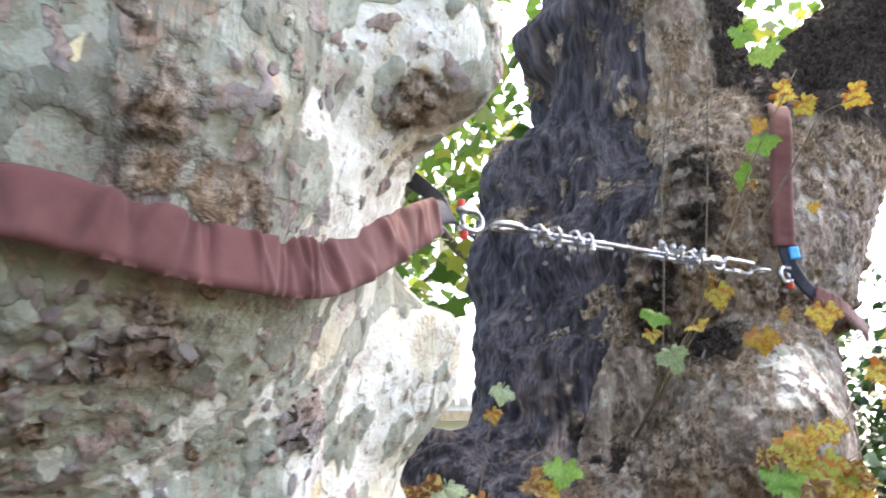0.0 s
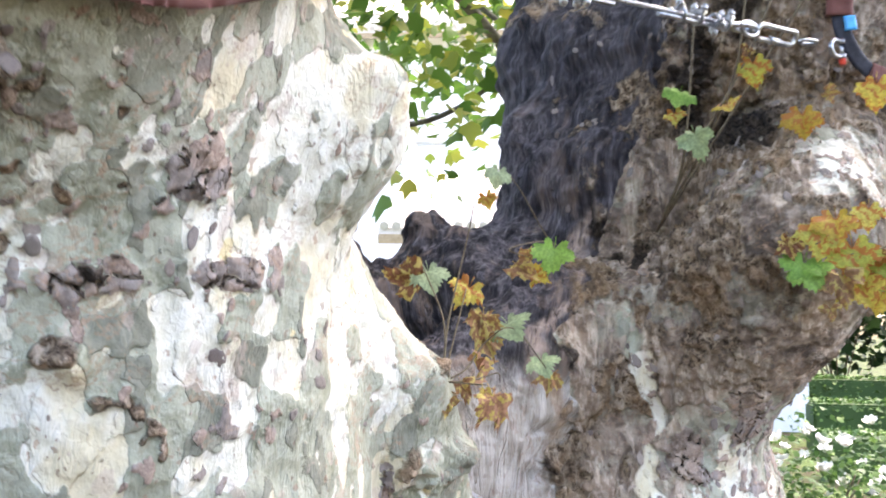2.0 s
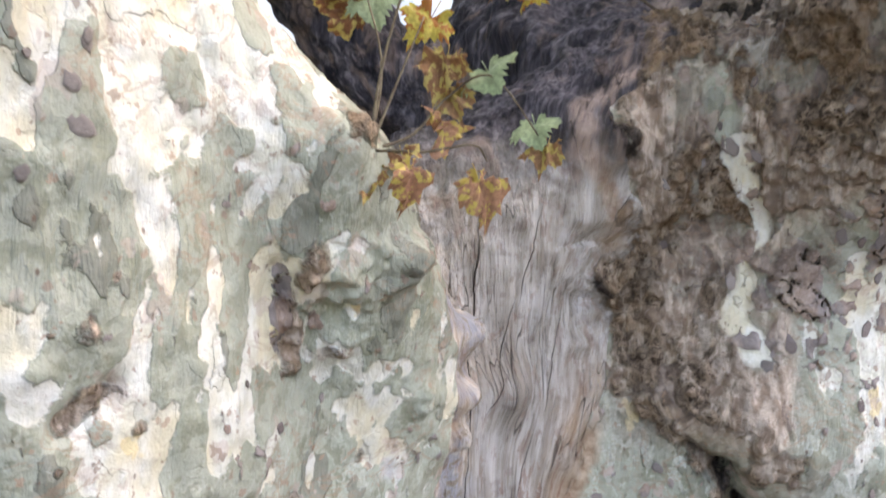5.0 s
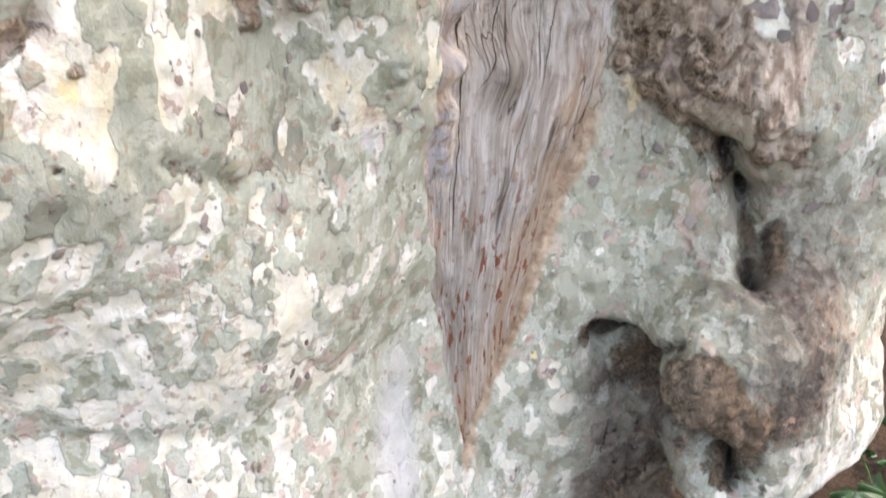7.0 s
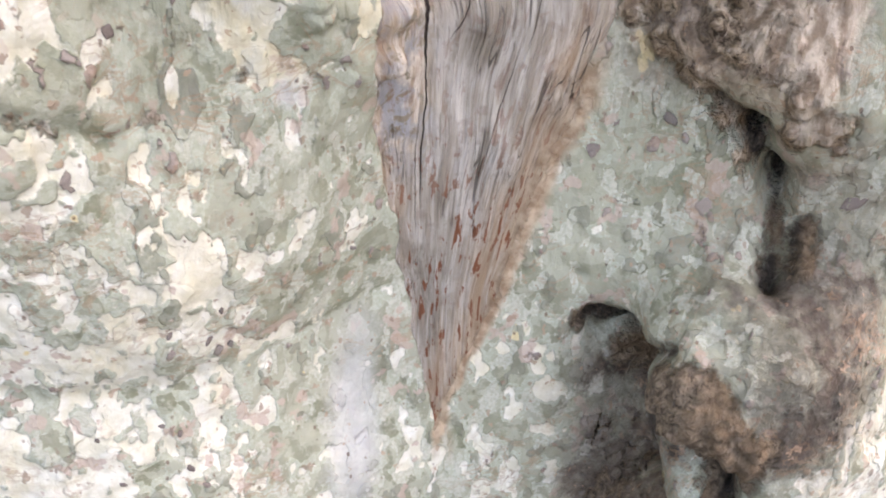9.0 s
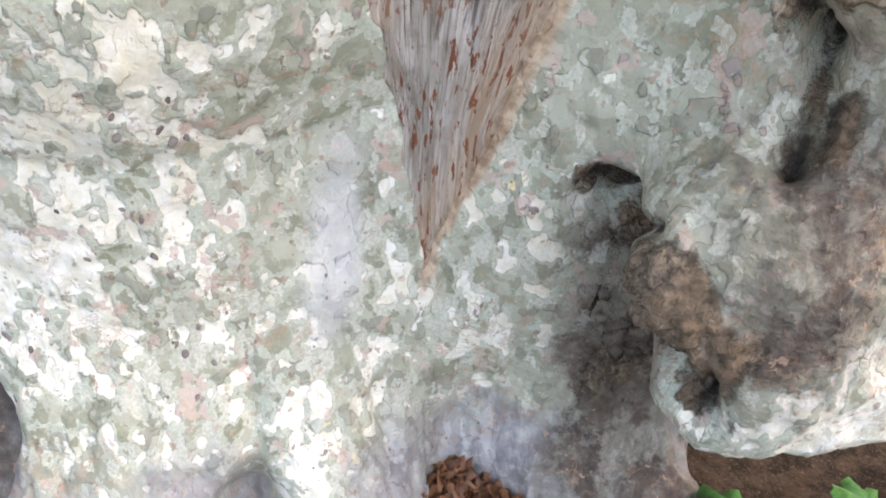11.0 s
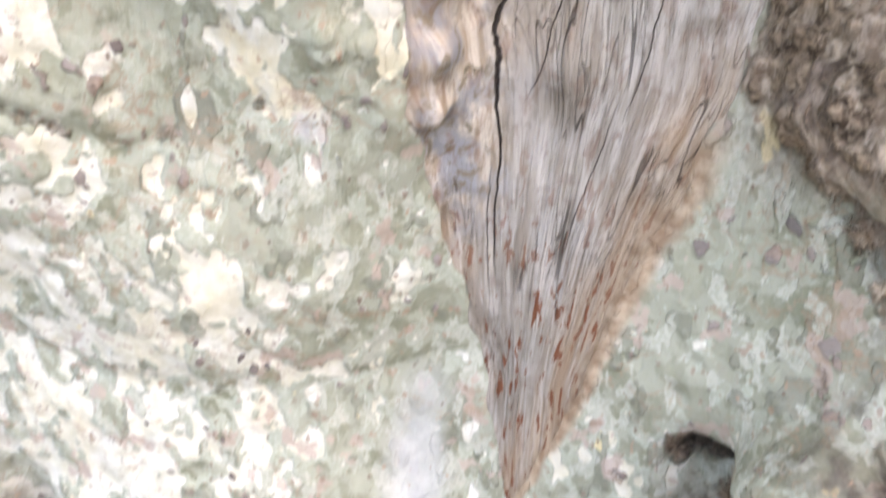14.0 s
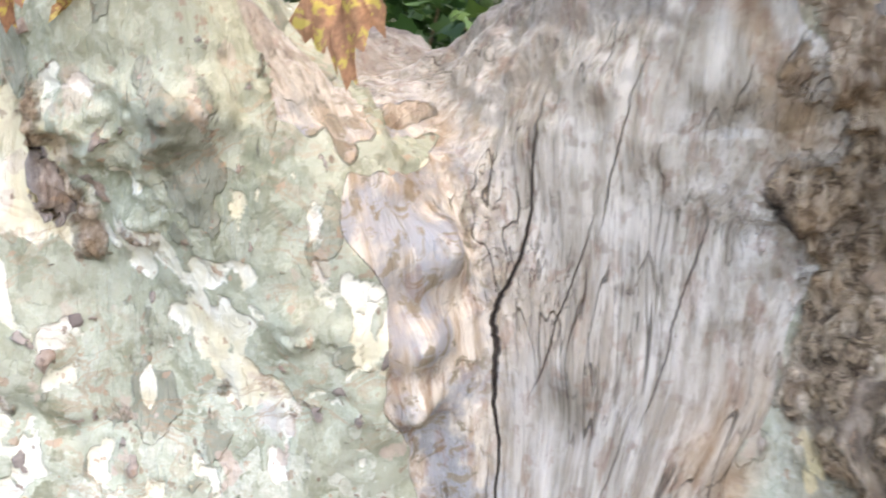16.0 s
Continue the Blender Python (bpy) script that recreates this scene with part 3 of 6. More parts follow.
CREASES = ((-0.066, 1.514, 1.220, -0.056, 1.618, 1.159, 0.010, 0.007), (-0.056, 1.618, 1.159, 0.008, 1.751, 1.205, 0.010, 0.007), (-0.108, 1.362, 1.346, -0.092, 1.398, 1.374, 0.020, 0.010), (0.170, 2.190, 0.870, 0.260, 2.175, 0.815, 0.012, 0.008), (0.190, 2.195, 0.910, 0.270, 2.190, 0.870, 0.010, 0.007), (-0.045, 1.610, 1.470, -0.040, 1.632, 1.370, 0.014, 0.008))
ROOT_GROOVES = ((0.040, 1.675, 0.180, 0.110, 1.615, -0.040, 0.110, 0.030), (-0.390, 1.445, 0.560, -0.300, 1.410, 0.320, 0.085, 0.032), (-0.300, 1.410, 0.320, -0.270, 1.330, 0.020, 0.100, 0.038), (-0.025, 1.760, 0.400, 0.030, 1.711, 0.235, 0.016, 0.016), (0.030, 1.711, 0.235, 0.100, 1.660, 0.050, 0.024, 0.018), (0.093, 1.943, 0.321, 0.158, 1.910, 0.163, 0.020, 0.016), (-0.018, 1.625, 0.245, 0.060, 1.565, 0.080, 0.022, 0.016))
# crusty and burnt-looking places: angle, height, their spreads, strength
CRUST_SECOND = ((0.3, 1.10, 3.0, 0.07, 1.0), (-10.8, 1.40, 1.6, 0.035, 1.0), (-11.0, 1.52, 1.2, 0.035, 0.6), (-7.5, 1.53, 2.8, 0.055, 1.0), (2.5, 1.85, 7.0, 0.16, 1.0), (-2.5, 1.60, 4.0, 0.06, 0.8), (9.0, 2.25, 9.0, 0.25, 1.0), (5.0, 1.60, 4.0, 0.08, 1.0), (20.0, 2.9, 12.0, 0.3, 1.0), (10.0, 2.18, 5.0, 0.13, 1.0), (24.0, 3.12, 9.0, 0.25, 1.0), (14.0, 3.3, 6.0, 0.2, 1.0))
CRUST_LOW = ((-2.2, 0.71, 4.0, 0.080, 1.45), (1.5, 0.645, 3.2, 0.075, 1.25), (3.2, 0.93, 2.4, 0.10, 0.7), (2.0, 0.56, 2.4, 0.05, 0.8), (-6.5, 0.40, 5.0, 0.19, 0.55), (-3.0, 0.30, 3.0, 0.10, 0.6))
CRUST_LEFT = ((-40.4, 1.405, 1.3, 0.058, 1.2), (-39.0, 1.485, 1.4, 0.024, 0.85), (-36.0, 1.375, 1.6, 0.016, 0.5), (-31.0, 1.478, 1.8, 0.016, 0.5), (-28.0, 1.275, 1.0, 0.014, 0.45), (-36.7, 1.614, 1.6, 0.022, 1.0), (-52.2, 1.216, 1.0, 0.012, 0.8), (-58.1, 1.425, 1.6, 0.020, 0.6), (-57.0, 1.360, 2.0, 0.012, 0.9), (-54.2, 1.325, 1.6, 0.012, 0.7), (-35.5, 1.61, 2.0, 0.02, 1.0), (-83.2, 1.647, 1.3, 0.017, 1.0))
BURRS = ((-12.0, 1.375, 1.2, 0.035, 1.0), (-12.2, 1.325, 0.8, 0.035, 0.9), (-11.4, 1.625, 2.0, 0.040, 1.0), (-7.4, 1.545, 2.0, 0.026, 0.55), (24.0, 3.12, 8.0, 0.2, 1.0), (9.0, 2.18, 4.5, 0.11, 1.0), (2.2, 0.94, 1.2, 0.08, 0.8), (-1.5, 1.84, 3.2, 0.10, 1.0), (-5.5, 1.97, 2.4, 0.09, 1.0), (9.5, 1.71, 3.2, 0.05, 0.9), (4.0, 2.35, 3.5, 0.22, 1.0), (9.0, 2.6, 4.0, 0.3, 1.0))
# old brown bark in streaks on the upper living trunk: x, y, z, spread across, spread up
STREAKS = ((-0.245, 0.735, 2.100, 0.028, 0.060), (-0.250, 0.750, 2.050, 0.045, 0.030), (-0.190, 0.800, 2.045, 0.050, 0.020), (-0.272, 0.838, 1.945, 0.030, 0.040), (-0.290, 0.875, 1.890, 0.032, 0.050), (-0.020, 0.945, 2.205, 0.035, 0.025))


# thick plates of old bark, cracked apart: angle, height, their spreads
PLATES = ((-79.5, 1.865, 4.4, 0.062), (-75.0, 1.745, 6.0, 0.026), (-84.0, 1.735, 3.0, 0.030), (-73.0, 1.975, 2.0, 0.040), (-41.2, 1.410, 1.3, 0.075), (2.6, 1.400, 2.4, 0.080), (8.5, 1.520, 2.4, 0.110), (-100.0, 1.900, 2.6, 0.045))


def cells(p, seed=0):
    """Random cells about the points: how far inside its cell each point lies, and the cell's own number from 0 to 1."""
    i = np.floor(p).astype(np.int64)
    f1, f2, own = np.full(len(p), 9.0), np.full(len(p), 9.0), np.zeros(len(p))
    for dx in (-1, 0, 1):
        for dy in (-1, 0, 1):
            for dz in (-1, 0, 1):
                c = i + np.array([dx, dy, dz])
                spot = np.stack([lattice(c[:, 0], c[:, 1], c[:, 2], seed + k) * 0.42 + 0.5 for k in range(3)], 1)
                d = np.sqrt(((c + spot - p) ** 2).sum(1))
                nearer = d < f1
                f2 = np.where(nearer, f1, np.minimum(f2, d))
                own = np.where(nearer, lattice(c[:, 0], c[:, 1], c[:, 2], seed + 7) * 0.5 + 0.5, own)
                f1 = np.minimum(f1, d)
    return f2 - f1, own


def cut_distance(p, g):
    """Squared distance to a groove's line."""
    s, e = np.array(g[:3]), np.array(g[3:6])
    t = np.clip((p - s) @ (e - s) / ((e - s) @ (e - s)), 0, 1)
    return ((p - s - t[:, None] * (e - s)) ** 2).sum(1)


def clothe(p, n):
    """Zones, patches and relief at every point of the tree's face."""
    f32 = np.float32
    a, z = face_angle(p), p[:, 2]
    warp = np.stack([fbm(p * 5, 2, 40), fbm(p * 5, 2, 41), fbm(p * 5, 2, 42)], 1)
    wob = fbm(p * 14, 3, 3)
    left0, right0 = along(z, WOOD_LEFT), along(z, WOOD_RIGHT)
    left, right = left0 + wob * 0.7, right0 + wob * 0.8
    edge = np.minimum(a - left, right - a)
    behind = ((p[:, 1] > np.interp(z, (1.46, 1.50, 1.60, 1.70), (1.80, 1.80, 1.76, 1.79))) | (z < 1.46)) & (z > 0.5)
    dead = np.where(behind, smooth(edge, -0.35, 0.35), 0.0)
    rear = (p[:, 1] > np.interp(z, (1.45, 1.6, 1.9), (1.93, 2.0, 2.35))) & (a < right) & (z > 1.45) & (p[:, 0] > -0.75)
    dead = np.maximum(dead, rear * 1.0)
    rim = smooth(right - a, 4.2, 0.6) * smooth(z, 1.32, 1.18) * (edge > -0.6) + 0.4 * smooth(a - left, 1.5, 0.2) * smooth(z, 0.5, 0.9) * (edge > -0.4) * smooth(fbm(p * 9, 2, 8), -0.2, 0.3)
    strip_t = np.array(BARE_STRIP)
    bare = np.exp(-1.2 * ((a + wob * 1.6 - np.interp(z, strip_t[:, 0], strip_t[:, 1])) / np.interp(z, strip_t[:, 0], strip_t[:, 2])) ** 2) * smooth(z, 1.24, 1.29) * smooth(z, 1.78, 1.72) * (p[:, 1] > 2.0)
    bare = smooth(bare + 0.25 * fbm(p * 22, 3, 61), 0.20, 0.75)
    crust = 1.15 * blob(a + wob * 1.5, z + 0.020 * (a + 4) + 0.03 * warp[:, 0], -4.0, 1.235, 6.2, 0.095)
    for ca, cz, ra, rz, force in CRUST_SECOND + CRUST_LOW + CRUST_LEFT:
        crust = np.maximum(crust, force * blob(a + wob * 1.5, z + 0.03 * warp[:, 0], ca, cz, ra, rz))
    crust = np.maximum(crust, 0.85 * np.exp(-((a - right - 1.2) / 1.7) ** 2) * smooth(z, 1.16, 1.26) * smooth(z, 1.75, 1.6))
    streak = np.zeros(len(p))
    for x, y, zz, wide, tall in STREAKS:
        streak = np.maximum(streak, np.exp(-(((p[:, 0] - x) ** 2 + (p[:, 1] - y) ** 2) / (2 * wide ** 2) + (z - zz) ** 2 / (2 * tall ** 2))))
    crust = np.maximum(crust, 0.8 * streak)
    burr_shade = np.zeros(len(p))
    for ca, cz, ra, rz, force in BURRS:
        burr_shade = np.maximum(burr_shade, force * blob(a + wob * 1.5, z, ca, cz, ra, rz))
    # crust along the grooves; the black, stronger with depth, paints their shade
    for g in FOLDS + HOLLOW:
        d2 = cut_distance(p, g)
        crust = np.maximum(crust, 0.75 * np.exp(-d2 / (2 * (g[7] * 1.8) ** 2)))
        burr_shade = np.maximum(burr_shade, min(1.0, g[6] * 22) * np.exp(-d2 / (2 * (g[7] * 1.15) ** 2)))
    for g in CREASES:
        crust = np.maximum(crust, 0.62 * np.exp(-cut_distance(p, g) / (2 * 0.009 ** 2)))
    limb_dark = smooth(p[:, 0], 0.90, 1.0) * smooth(z, 2.80, 2.92)
    crust, burr_shade = np.maximum(crust, limb_dark), np.maximum(burr_shade, 0.9 * limb_dark)
    crust = crust * (1 - bare)
    ragged = fbm(p * np.array([16, 16, 11]), 4, 5, 0.6)
    second = smooth(a, -13, -8) * smooth(p[:, 1], 1.9, 2.0) * (1 - 0.9 * smooth(a + wob, 1.8, 3.6) * smooth(z, 1.46, 1.36) * smooth(z, 1.0, 1.1)) * (1 - 0.8 * smooth(a, 4.5, 6.0) * smooth(z, 1.60, 1.52))
    crust = 0.75 * crust + 0.60 * ragged * smooth(crust, 0.02, 0.3) + second * smooth(z, 1.12, 1.28) * (1 - bare) * (0.20 + 0.60 * ragged + 0.35 * fbm(p * 4, 2, 6))
    crust = crust + 0.55 * smooth(fbm(p * 30, 2, 7) + 0.35 * fbm(p * 4.5, 2, 9), 0.56, 0.78) * (1 - dead) * (1 - 0.85 * smooth(z, 1.25, 1.0))
    worn = blob(a, z, 2.5, 1.46, 5.0, 0.13) * (p[:, 1] > 2.0)
    crust = crust - 0.28 * worn
    # thick old plates
    upper_left = smooth(p[:, 0], -0.06, -0.20) * smooth(z, 1.85, 2.05) * smooth(p[:, 1], 1.3, 1.0)
    plated = 0.45 * upper_left * smooth(fbm(p * 7, 3, 63), 0.05, 0.30) + 0.6 * blob(a, z, -7.5, 0.46, 4.2, 0.17)
    for c in PLATES:
        plated = np.maximum(plated, blob(a, z, *c))
    plated = smooth(plated + 0.55 * fbm(p * 20, 3, 64), 0.44, 0.52) * (1 - dead) * (np.abs(z - 2.005) > 0.06)
    inside, own = np.ones(len(p)), np.zeros(len(p))
    on = plated > 0.01
    inside[on], own[on] = cells(p[on] * np.array([27, 27, 19]) + warp[on] * 1.3 + fbm(p[on] * 60, 2, 65)[:, None] * 0.16, 5)
    plate_top = plated * smooth(inside, 0.02, 0.10)
    crack = 0.8 * plated * smooth(inside, 0.09, 0.02)
    crust = np.maximum(crust * (1 - plate_top), 0.9 * crack)
    burr_shade = np.maximum(burr_shade * (1 - plate_top), crack)
    # shed plates: three fields
    q = p * np.array([1, 1, 0.55]) + warp * np.array([0.03, 0.03, 0.04])
    low = smooth(z, 1.35, 0.95)
    pale = (1 - low) * (0.80 * fbm(q * 25, 3, 11, 0.38) + 0.12 * fbm(q * 70, 2, 14)) + low * (0.72 * fbm(p * np.array([36, 36, 25]) + warp * 0.5, 3, 13, 0.55) + 0.12 * fbm(p * 90, 2, 15)) + 0.14 * fbm(p * 3.2, 2, 12) + 0.03 * (1 - low) - 0.05 * low - 0.04 * smooth(z, 1.75, 1.5) * smooth(z, 0.75, 1.0) * smooth(a, -70, -55)
    # the upper left stays darker: its shade is put into the patches
    pale = pale - 0.45 * upper_left
    right_trunk = smooth(a, -14, -6)
    pale = pale + 0.02 * low - 0.10 * smooth(a, -48, -40) * smooth(z, 1.4, 1.5) * (a < -20) - 0.14 * smooth(a, -84, -96) * (z > 1.6) + 0.11 * smooth(a, -88, -78) * smooth(z, 1.5, 1.7)
    # the pale patch at angle 17 also paints sunlight on the flank
    pale = pale + 0.9 * bare * smooth(z, 1.69, 1.60) - 0.4 * bare * smooth(z, 1.60, 1.69) + 0.8 * blob(a, z, 9.0, 1.25, 3.0, 0.2) - 0.22 * right_trunk * smooth(z, 0.8, 1.1) + 0.5 * blob(a, z, 9.5, 0.5, 2.6, 0.15) + 0.7 * blob(a, z, 17.0, 2.0, 5.0, 0.12) + 0.5 * blob(a, z, 25, 2.5, 4.0, 0.25)
    pale = pale + 0.45 * np.exp(-(((p[:, 0] + 0.03) ** 2 + (p[:, 1] - 0.93) ** 2) / (2 * 0.10 ** 2) + (z - 2.13) ** 2 / (2 * 0.09 ** 2)))
    pale = pale - 0.28 * blob(a, z, -34.0, 1.45, 7.0, 0.06) - 0.16 * smooth(a, -46, -50) * smooth(a, -72, -66) * smooth(z, 1.10, 1.18) * smooth(z, 1.38, 1.30) + 0.14 * smooth(a, -32, -38) * low * smooth(z, 0.28, 0.45)
    pale = pale + 0.20 * worn
    # dark olive bark, deepened for the shade on its turned-away side
    shady_bark = blob(a, z, 4.0, 0.82, 4.0, 0.20) + 0.7 * blob(a, z, -6.0, 0.90, 6.0, 0.15)
    dark = (1 - low) * fbm(q * 25 + 31, 3, 21, 0.45) + low * fbm(p * np.array([36, 36, 25]), 3, 23, 0.5) + 0.15 * fbm(p * 4, 2, 22) - 0.06 + 0.5 * blob(a, z, -6.5, 0.45, 4.5, 0.16) + 0.42 * shady_bark + 0.26 * upper_left
    flake = fbm(p * np.array([42, 42, 30]) + warp * 0.8, 3, 31, 0.55) + 0.30 * fbm(p * 5, 2, 32)
    flake = flake - 0.16 + 0.16 * smooth(a, -80, -100) * (z > 1.5) + 0.45 * blob(a, z, -79.5, 1.86, 4, 0.04) + 0.40 * blob(a, z, -75, 1.745, 6, 0.022) + 0.35 * blob(a, z, -84, 1.76, 3, 0.05) + 0.25 * right_trunk * smooth(z, 1.0, 1.3) - 0.15 * smooth(a, -68, -60) * (a < -30)
    flake = flake - 0.20 * low + 0.35 * blob(a, z, -6.0, 0.40, 4.0, 0.13) + 0.30 * blob(a, z, -55.5, 1.34, 3.0, 0.03) + 0.35 * blob(a, z, -41.0, 1.40, 1.0, 0.06)
    flake = np.maximum(flake, plate_top * (0.45 + 0.3 * own))
    pale = pale - 0.35 * blob(a, z, -2.0, 0.68, 5.0, 0.13) - 0.42 * shady_bark
    column = blob(a, z, -28.5, 0.20, 3.6, 0.13)
    pale = pale + 0.55 * column - 0.22 * smooth(z, 0.35, 0.1) - 0.25 * smooth(a, -12, -8) * smooth(z, 0.45, 0.2)
    lichen = blob(a, z, -28.5, 0.60, 2.7, 0.21) * 0.85 + smooth(z, 0.40, 0.14) * 0.66 + 0.8 * blob(a, z, -66, 0.3, 5.0, 0.35) - 0.75 * column - 0.35 * blob(a, z, -5.0, 0.2, 6.0, 0.25) + 0.55 * blob(a, z, -30.5, 1.175, 1.6, 0.035)
    lichen = lichen + 0.25 * fbm(p * 12, 2, 51)
    # dark rotten wood; its shade, upward and into the hollow, is toned in too
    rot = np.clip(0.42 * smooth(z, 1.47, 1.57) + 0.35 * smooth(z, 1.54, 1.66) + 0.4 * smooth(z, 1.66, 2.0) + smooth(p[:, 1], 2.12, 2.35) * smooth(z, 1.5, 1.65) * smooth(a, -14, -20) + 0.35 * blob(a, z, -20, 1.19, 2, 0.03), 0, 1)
    ochre = smooth(z, 1.15, 0.8) + 0.25
    steady_left = np.interp(z, (0.5, 0.8, 1.2, 1.6, 2.2, 4.0), (-21.8, -24.5, -26.0, -29.0, -34.0, -38.0))
    steady_right = np.interp(z, (0.5, 0.8, 1.2, 1.6, 2.2, 4.0), (-21.2, -17.6, -12.0, -9.5, -4.0, 1.0))
    u = (a - steady_left) / np.maximum(steady_right - steady_left, 1.0)
    axis = np.radians((steady_left + steady_right) / 2)
    widen = np.clip(13.0 / np.maximum(steady_right - steady_left, 1.0), 0.55, 2.0)
    grain = np.stack([(p[:, 0] - 0.5 - 1.12 * np.sin(axis)) * widen, z, (p[:, 1] - 1.0 - 1.12 * np.cos(axis)) * widen], 1)
    grain = grain + warp * np.array([0.013, 0.0, 0.013])
    strip = smooth(a - left - wob * 0.6, 4.2, 3.2) * smooth(z, 0.95, 1.08) * smooth(z, 1.52, 1.44) * smooth(p[:, 1], 2.06, 1.98)
    orange = np.exp(-((a - right - 0.2) / np.interp(z, (0.6, 1.0), (0.6, 1.3))) ** 2) * smooth(z, 1.22, 1.10) * smooth(z, 0.42, 0.55) + 0.5 * blob(a + wob, z, -21.0, 0.49, 0.8, 0.06) + 0.9 * np.exp(-((a - right + 2.0) / 1.3) ** 2) * smooth(z, 1.40, 1.46) * smooth(z, 2.1, 1.95)
    # relief
    h = 0.012 * fbm(p * 7, 3, 71) * smooth(z, -0.1, 0.4) + smooth(z, 0.55, 0.2) * (0.020 * fbm(p * np.array([14, 14, 2.5]), 3, 81) + 0.006 * fbm(p * np.array([45, 45, 9]), 2, 82))
    live = 1 - np.clip(dead, 0, 1)
    c1 = np.clip(crust, 0, 1)
    h = h + live * (0.0060 * fbm(p * np.array([34, 34, 22]), 3, 72) + 0.0036 * smooth(flake, 0.25, 0.31) - 0.0018 * smooth(pale, 0.10, 0.13) + 0.0014 * smooth(dark, 0.2, 0.24))
    scales = np.abs(fbm(p * np.array([40, 40, 17]) + warp * 0.9, 2, 84)) * smooth(fbm(p * 4.0, 2, 85), -0.05, 0.25)
    h = h + live * 0.007 * scales * smooth(z, 1.55, 1.75)
    ridges = 0.5 * fbm(grain * np.array([48, 3.0, 48]), 3, 73) + 0.5 * fbm(grain * np.array([120, 6, 120]), 2, 74)
    h = h + np.clip(dead, 0, 1) * (0.0070 * ridges * (1 - 0.7 * strip) + 0.010 * strip * fbm(p * 26, 3, 79) + 0.014 * fbm(p * np.array([13, 13, 8]), 3, 75) * smooth(z, 0.7, 1.3) - 0.006)
    h = h + smooth(c1, 0.25, 0.6) * (0.034 * np.abs(fbm(p * 24, 3, 76)) + 0.014 * fbm(p * 60, 2, 77) - 0.004)
    h = h + rear * 0.02 * fbm(p * 18, 3, 78) + np.clip(dead, 0, 1) * smooth(z, 1.7, 2.1) * (0.035 * fbm(p * np.array([11, 11, 7]), 3, 80) + 0.05 * fbm(p * np.array([5, 5, 4]), 2, 83) * smooth(z, 2.2, 2.7))
    h = h * (1 - 0.8 * smooth(z, 1.935, 1.955) * smooth(z, 2.085, 2.065) * smooth(p[:, 1], 1.35, 1.15))
    for x, y, zz, hh, w in KNOBS_STRIP + KNOBS_WOOD + KNOBS_BURR + KNOBS_BURL + KNOBS_UPPER + KNOBS_SHADY:
        h = h + hh * np.exp(-(((p - np.array([x, y, zz])) ** 2).sum(1)) / (2 * w * w))
    for g in FOLDS + HOLLOW + CREASES + ROOT_GROOVES:
        h = h - g[6] * np.exp(-cut_distance(p, g) / (2 * g[7] ** 2))
    for g in FOLDS[2:4] + HOLLOW[:4]:
        h = h - 0.022 * np.exp(-cut_distance(p, g) / (2 * 0.045 ** 2))
    h = h + plate_top * (0.0005 + 0.0022 * own) - 0.0010 * crack
    lumps = live * (blob(a, z, -36.0, 1.435, 5.0, 0.065) + 0.8 * blob(a, z, -30.0, 1.47, 4.0, 0.05) + 0.6 * blob(a, z, -27.5, 1.27, 2.0, 0.03)) + 0.9 * np.clip(burr_shade, 0, 1)
    h = h + np.clip(lumps, 0, 1) * (0.036 * np.abs(fbm(p * 27, 3, 86)) + 0.008 * fbm(p * 70, 2, 87) - 0.006)
    one = np.ones(len(p))
    rgba = lambda *c: np.stack([*c, one], 1).astype(f32)
    old = 1.7 * second * smooth(z, 1.05, 1.25) * (1 - blob(a, z, 9.0, 1.2, 4.0, 0.2)) * (1 - blob(a, z, 17.0, 2.04, 6.0, 0.16)) * (1 - bare) * (1 - 0.5 * worn) + 2.8 * blob(a, z, -7.2, 0.50, 4.4, 0.20) + 1.2 * blob(a, z, -66, 0.35, 3.0, 0.3) + 1.2 * blob(a, z, -5.0, 0.22, 6.0, 0.2)
    old = old + 0.9 * blob(a, z, 0.0, 0.90, 3.6, 0.13) * smooth(fbm(p * 18, 3, 66), -0.15, 0.2)
    # the low right gets extra old-bark tone for the same shade
    old = old + 1.5 * blob(a, z, 4.5, 0.86, 4.0, 0.20) + 1.5 * blob(a, z, 5.0, 0.68, 3.6, 0.12) + 0.7 * smooth(a, -13, -9) * smooth(z, 0.5, 0.3) * smooth(a, 4, 0) + 0.9 * streak
    return h, {"bark": rgba(pale, dark, flake), "zone": rgba(dead, np.clip(crust, 0, 1.5), np.clip(rim, 0, 1)), "tone": rgba(rot, lichen, ochre), "age": rgba(np.clip(old, 0, 2), low, u), "more": rgba(strip, np.clip(burr_shade, 0, 1), np.clip(orange, 0, 1))}, grain.astype(f32), dead


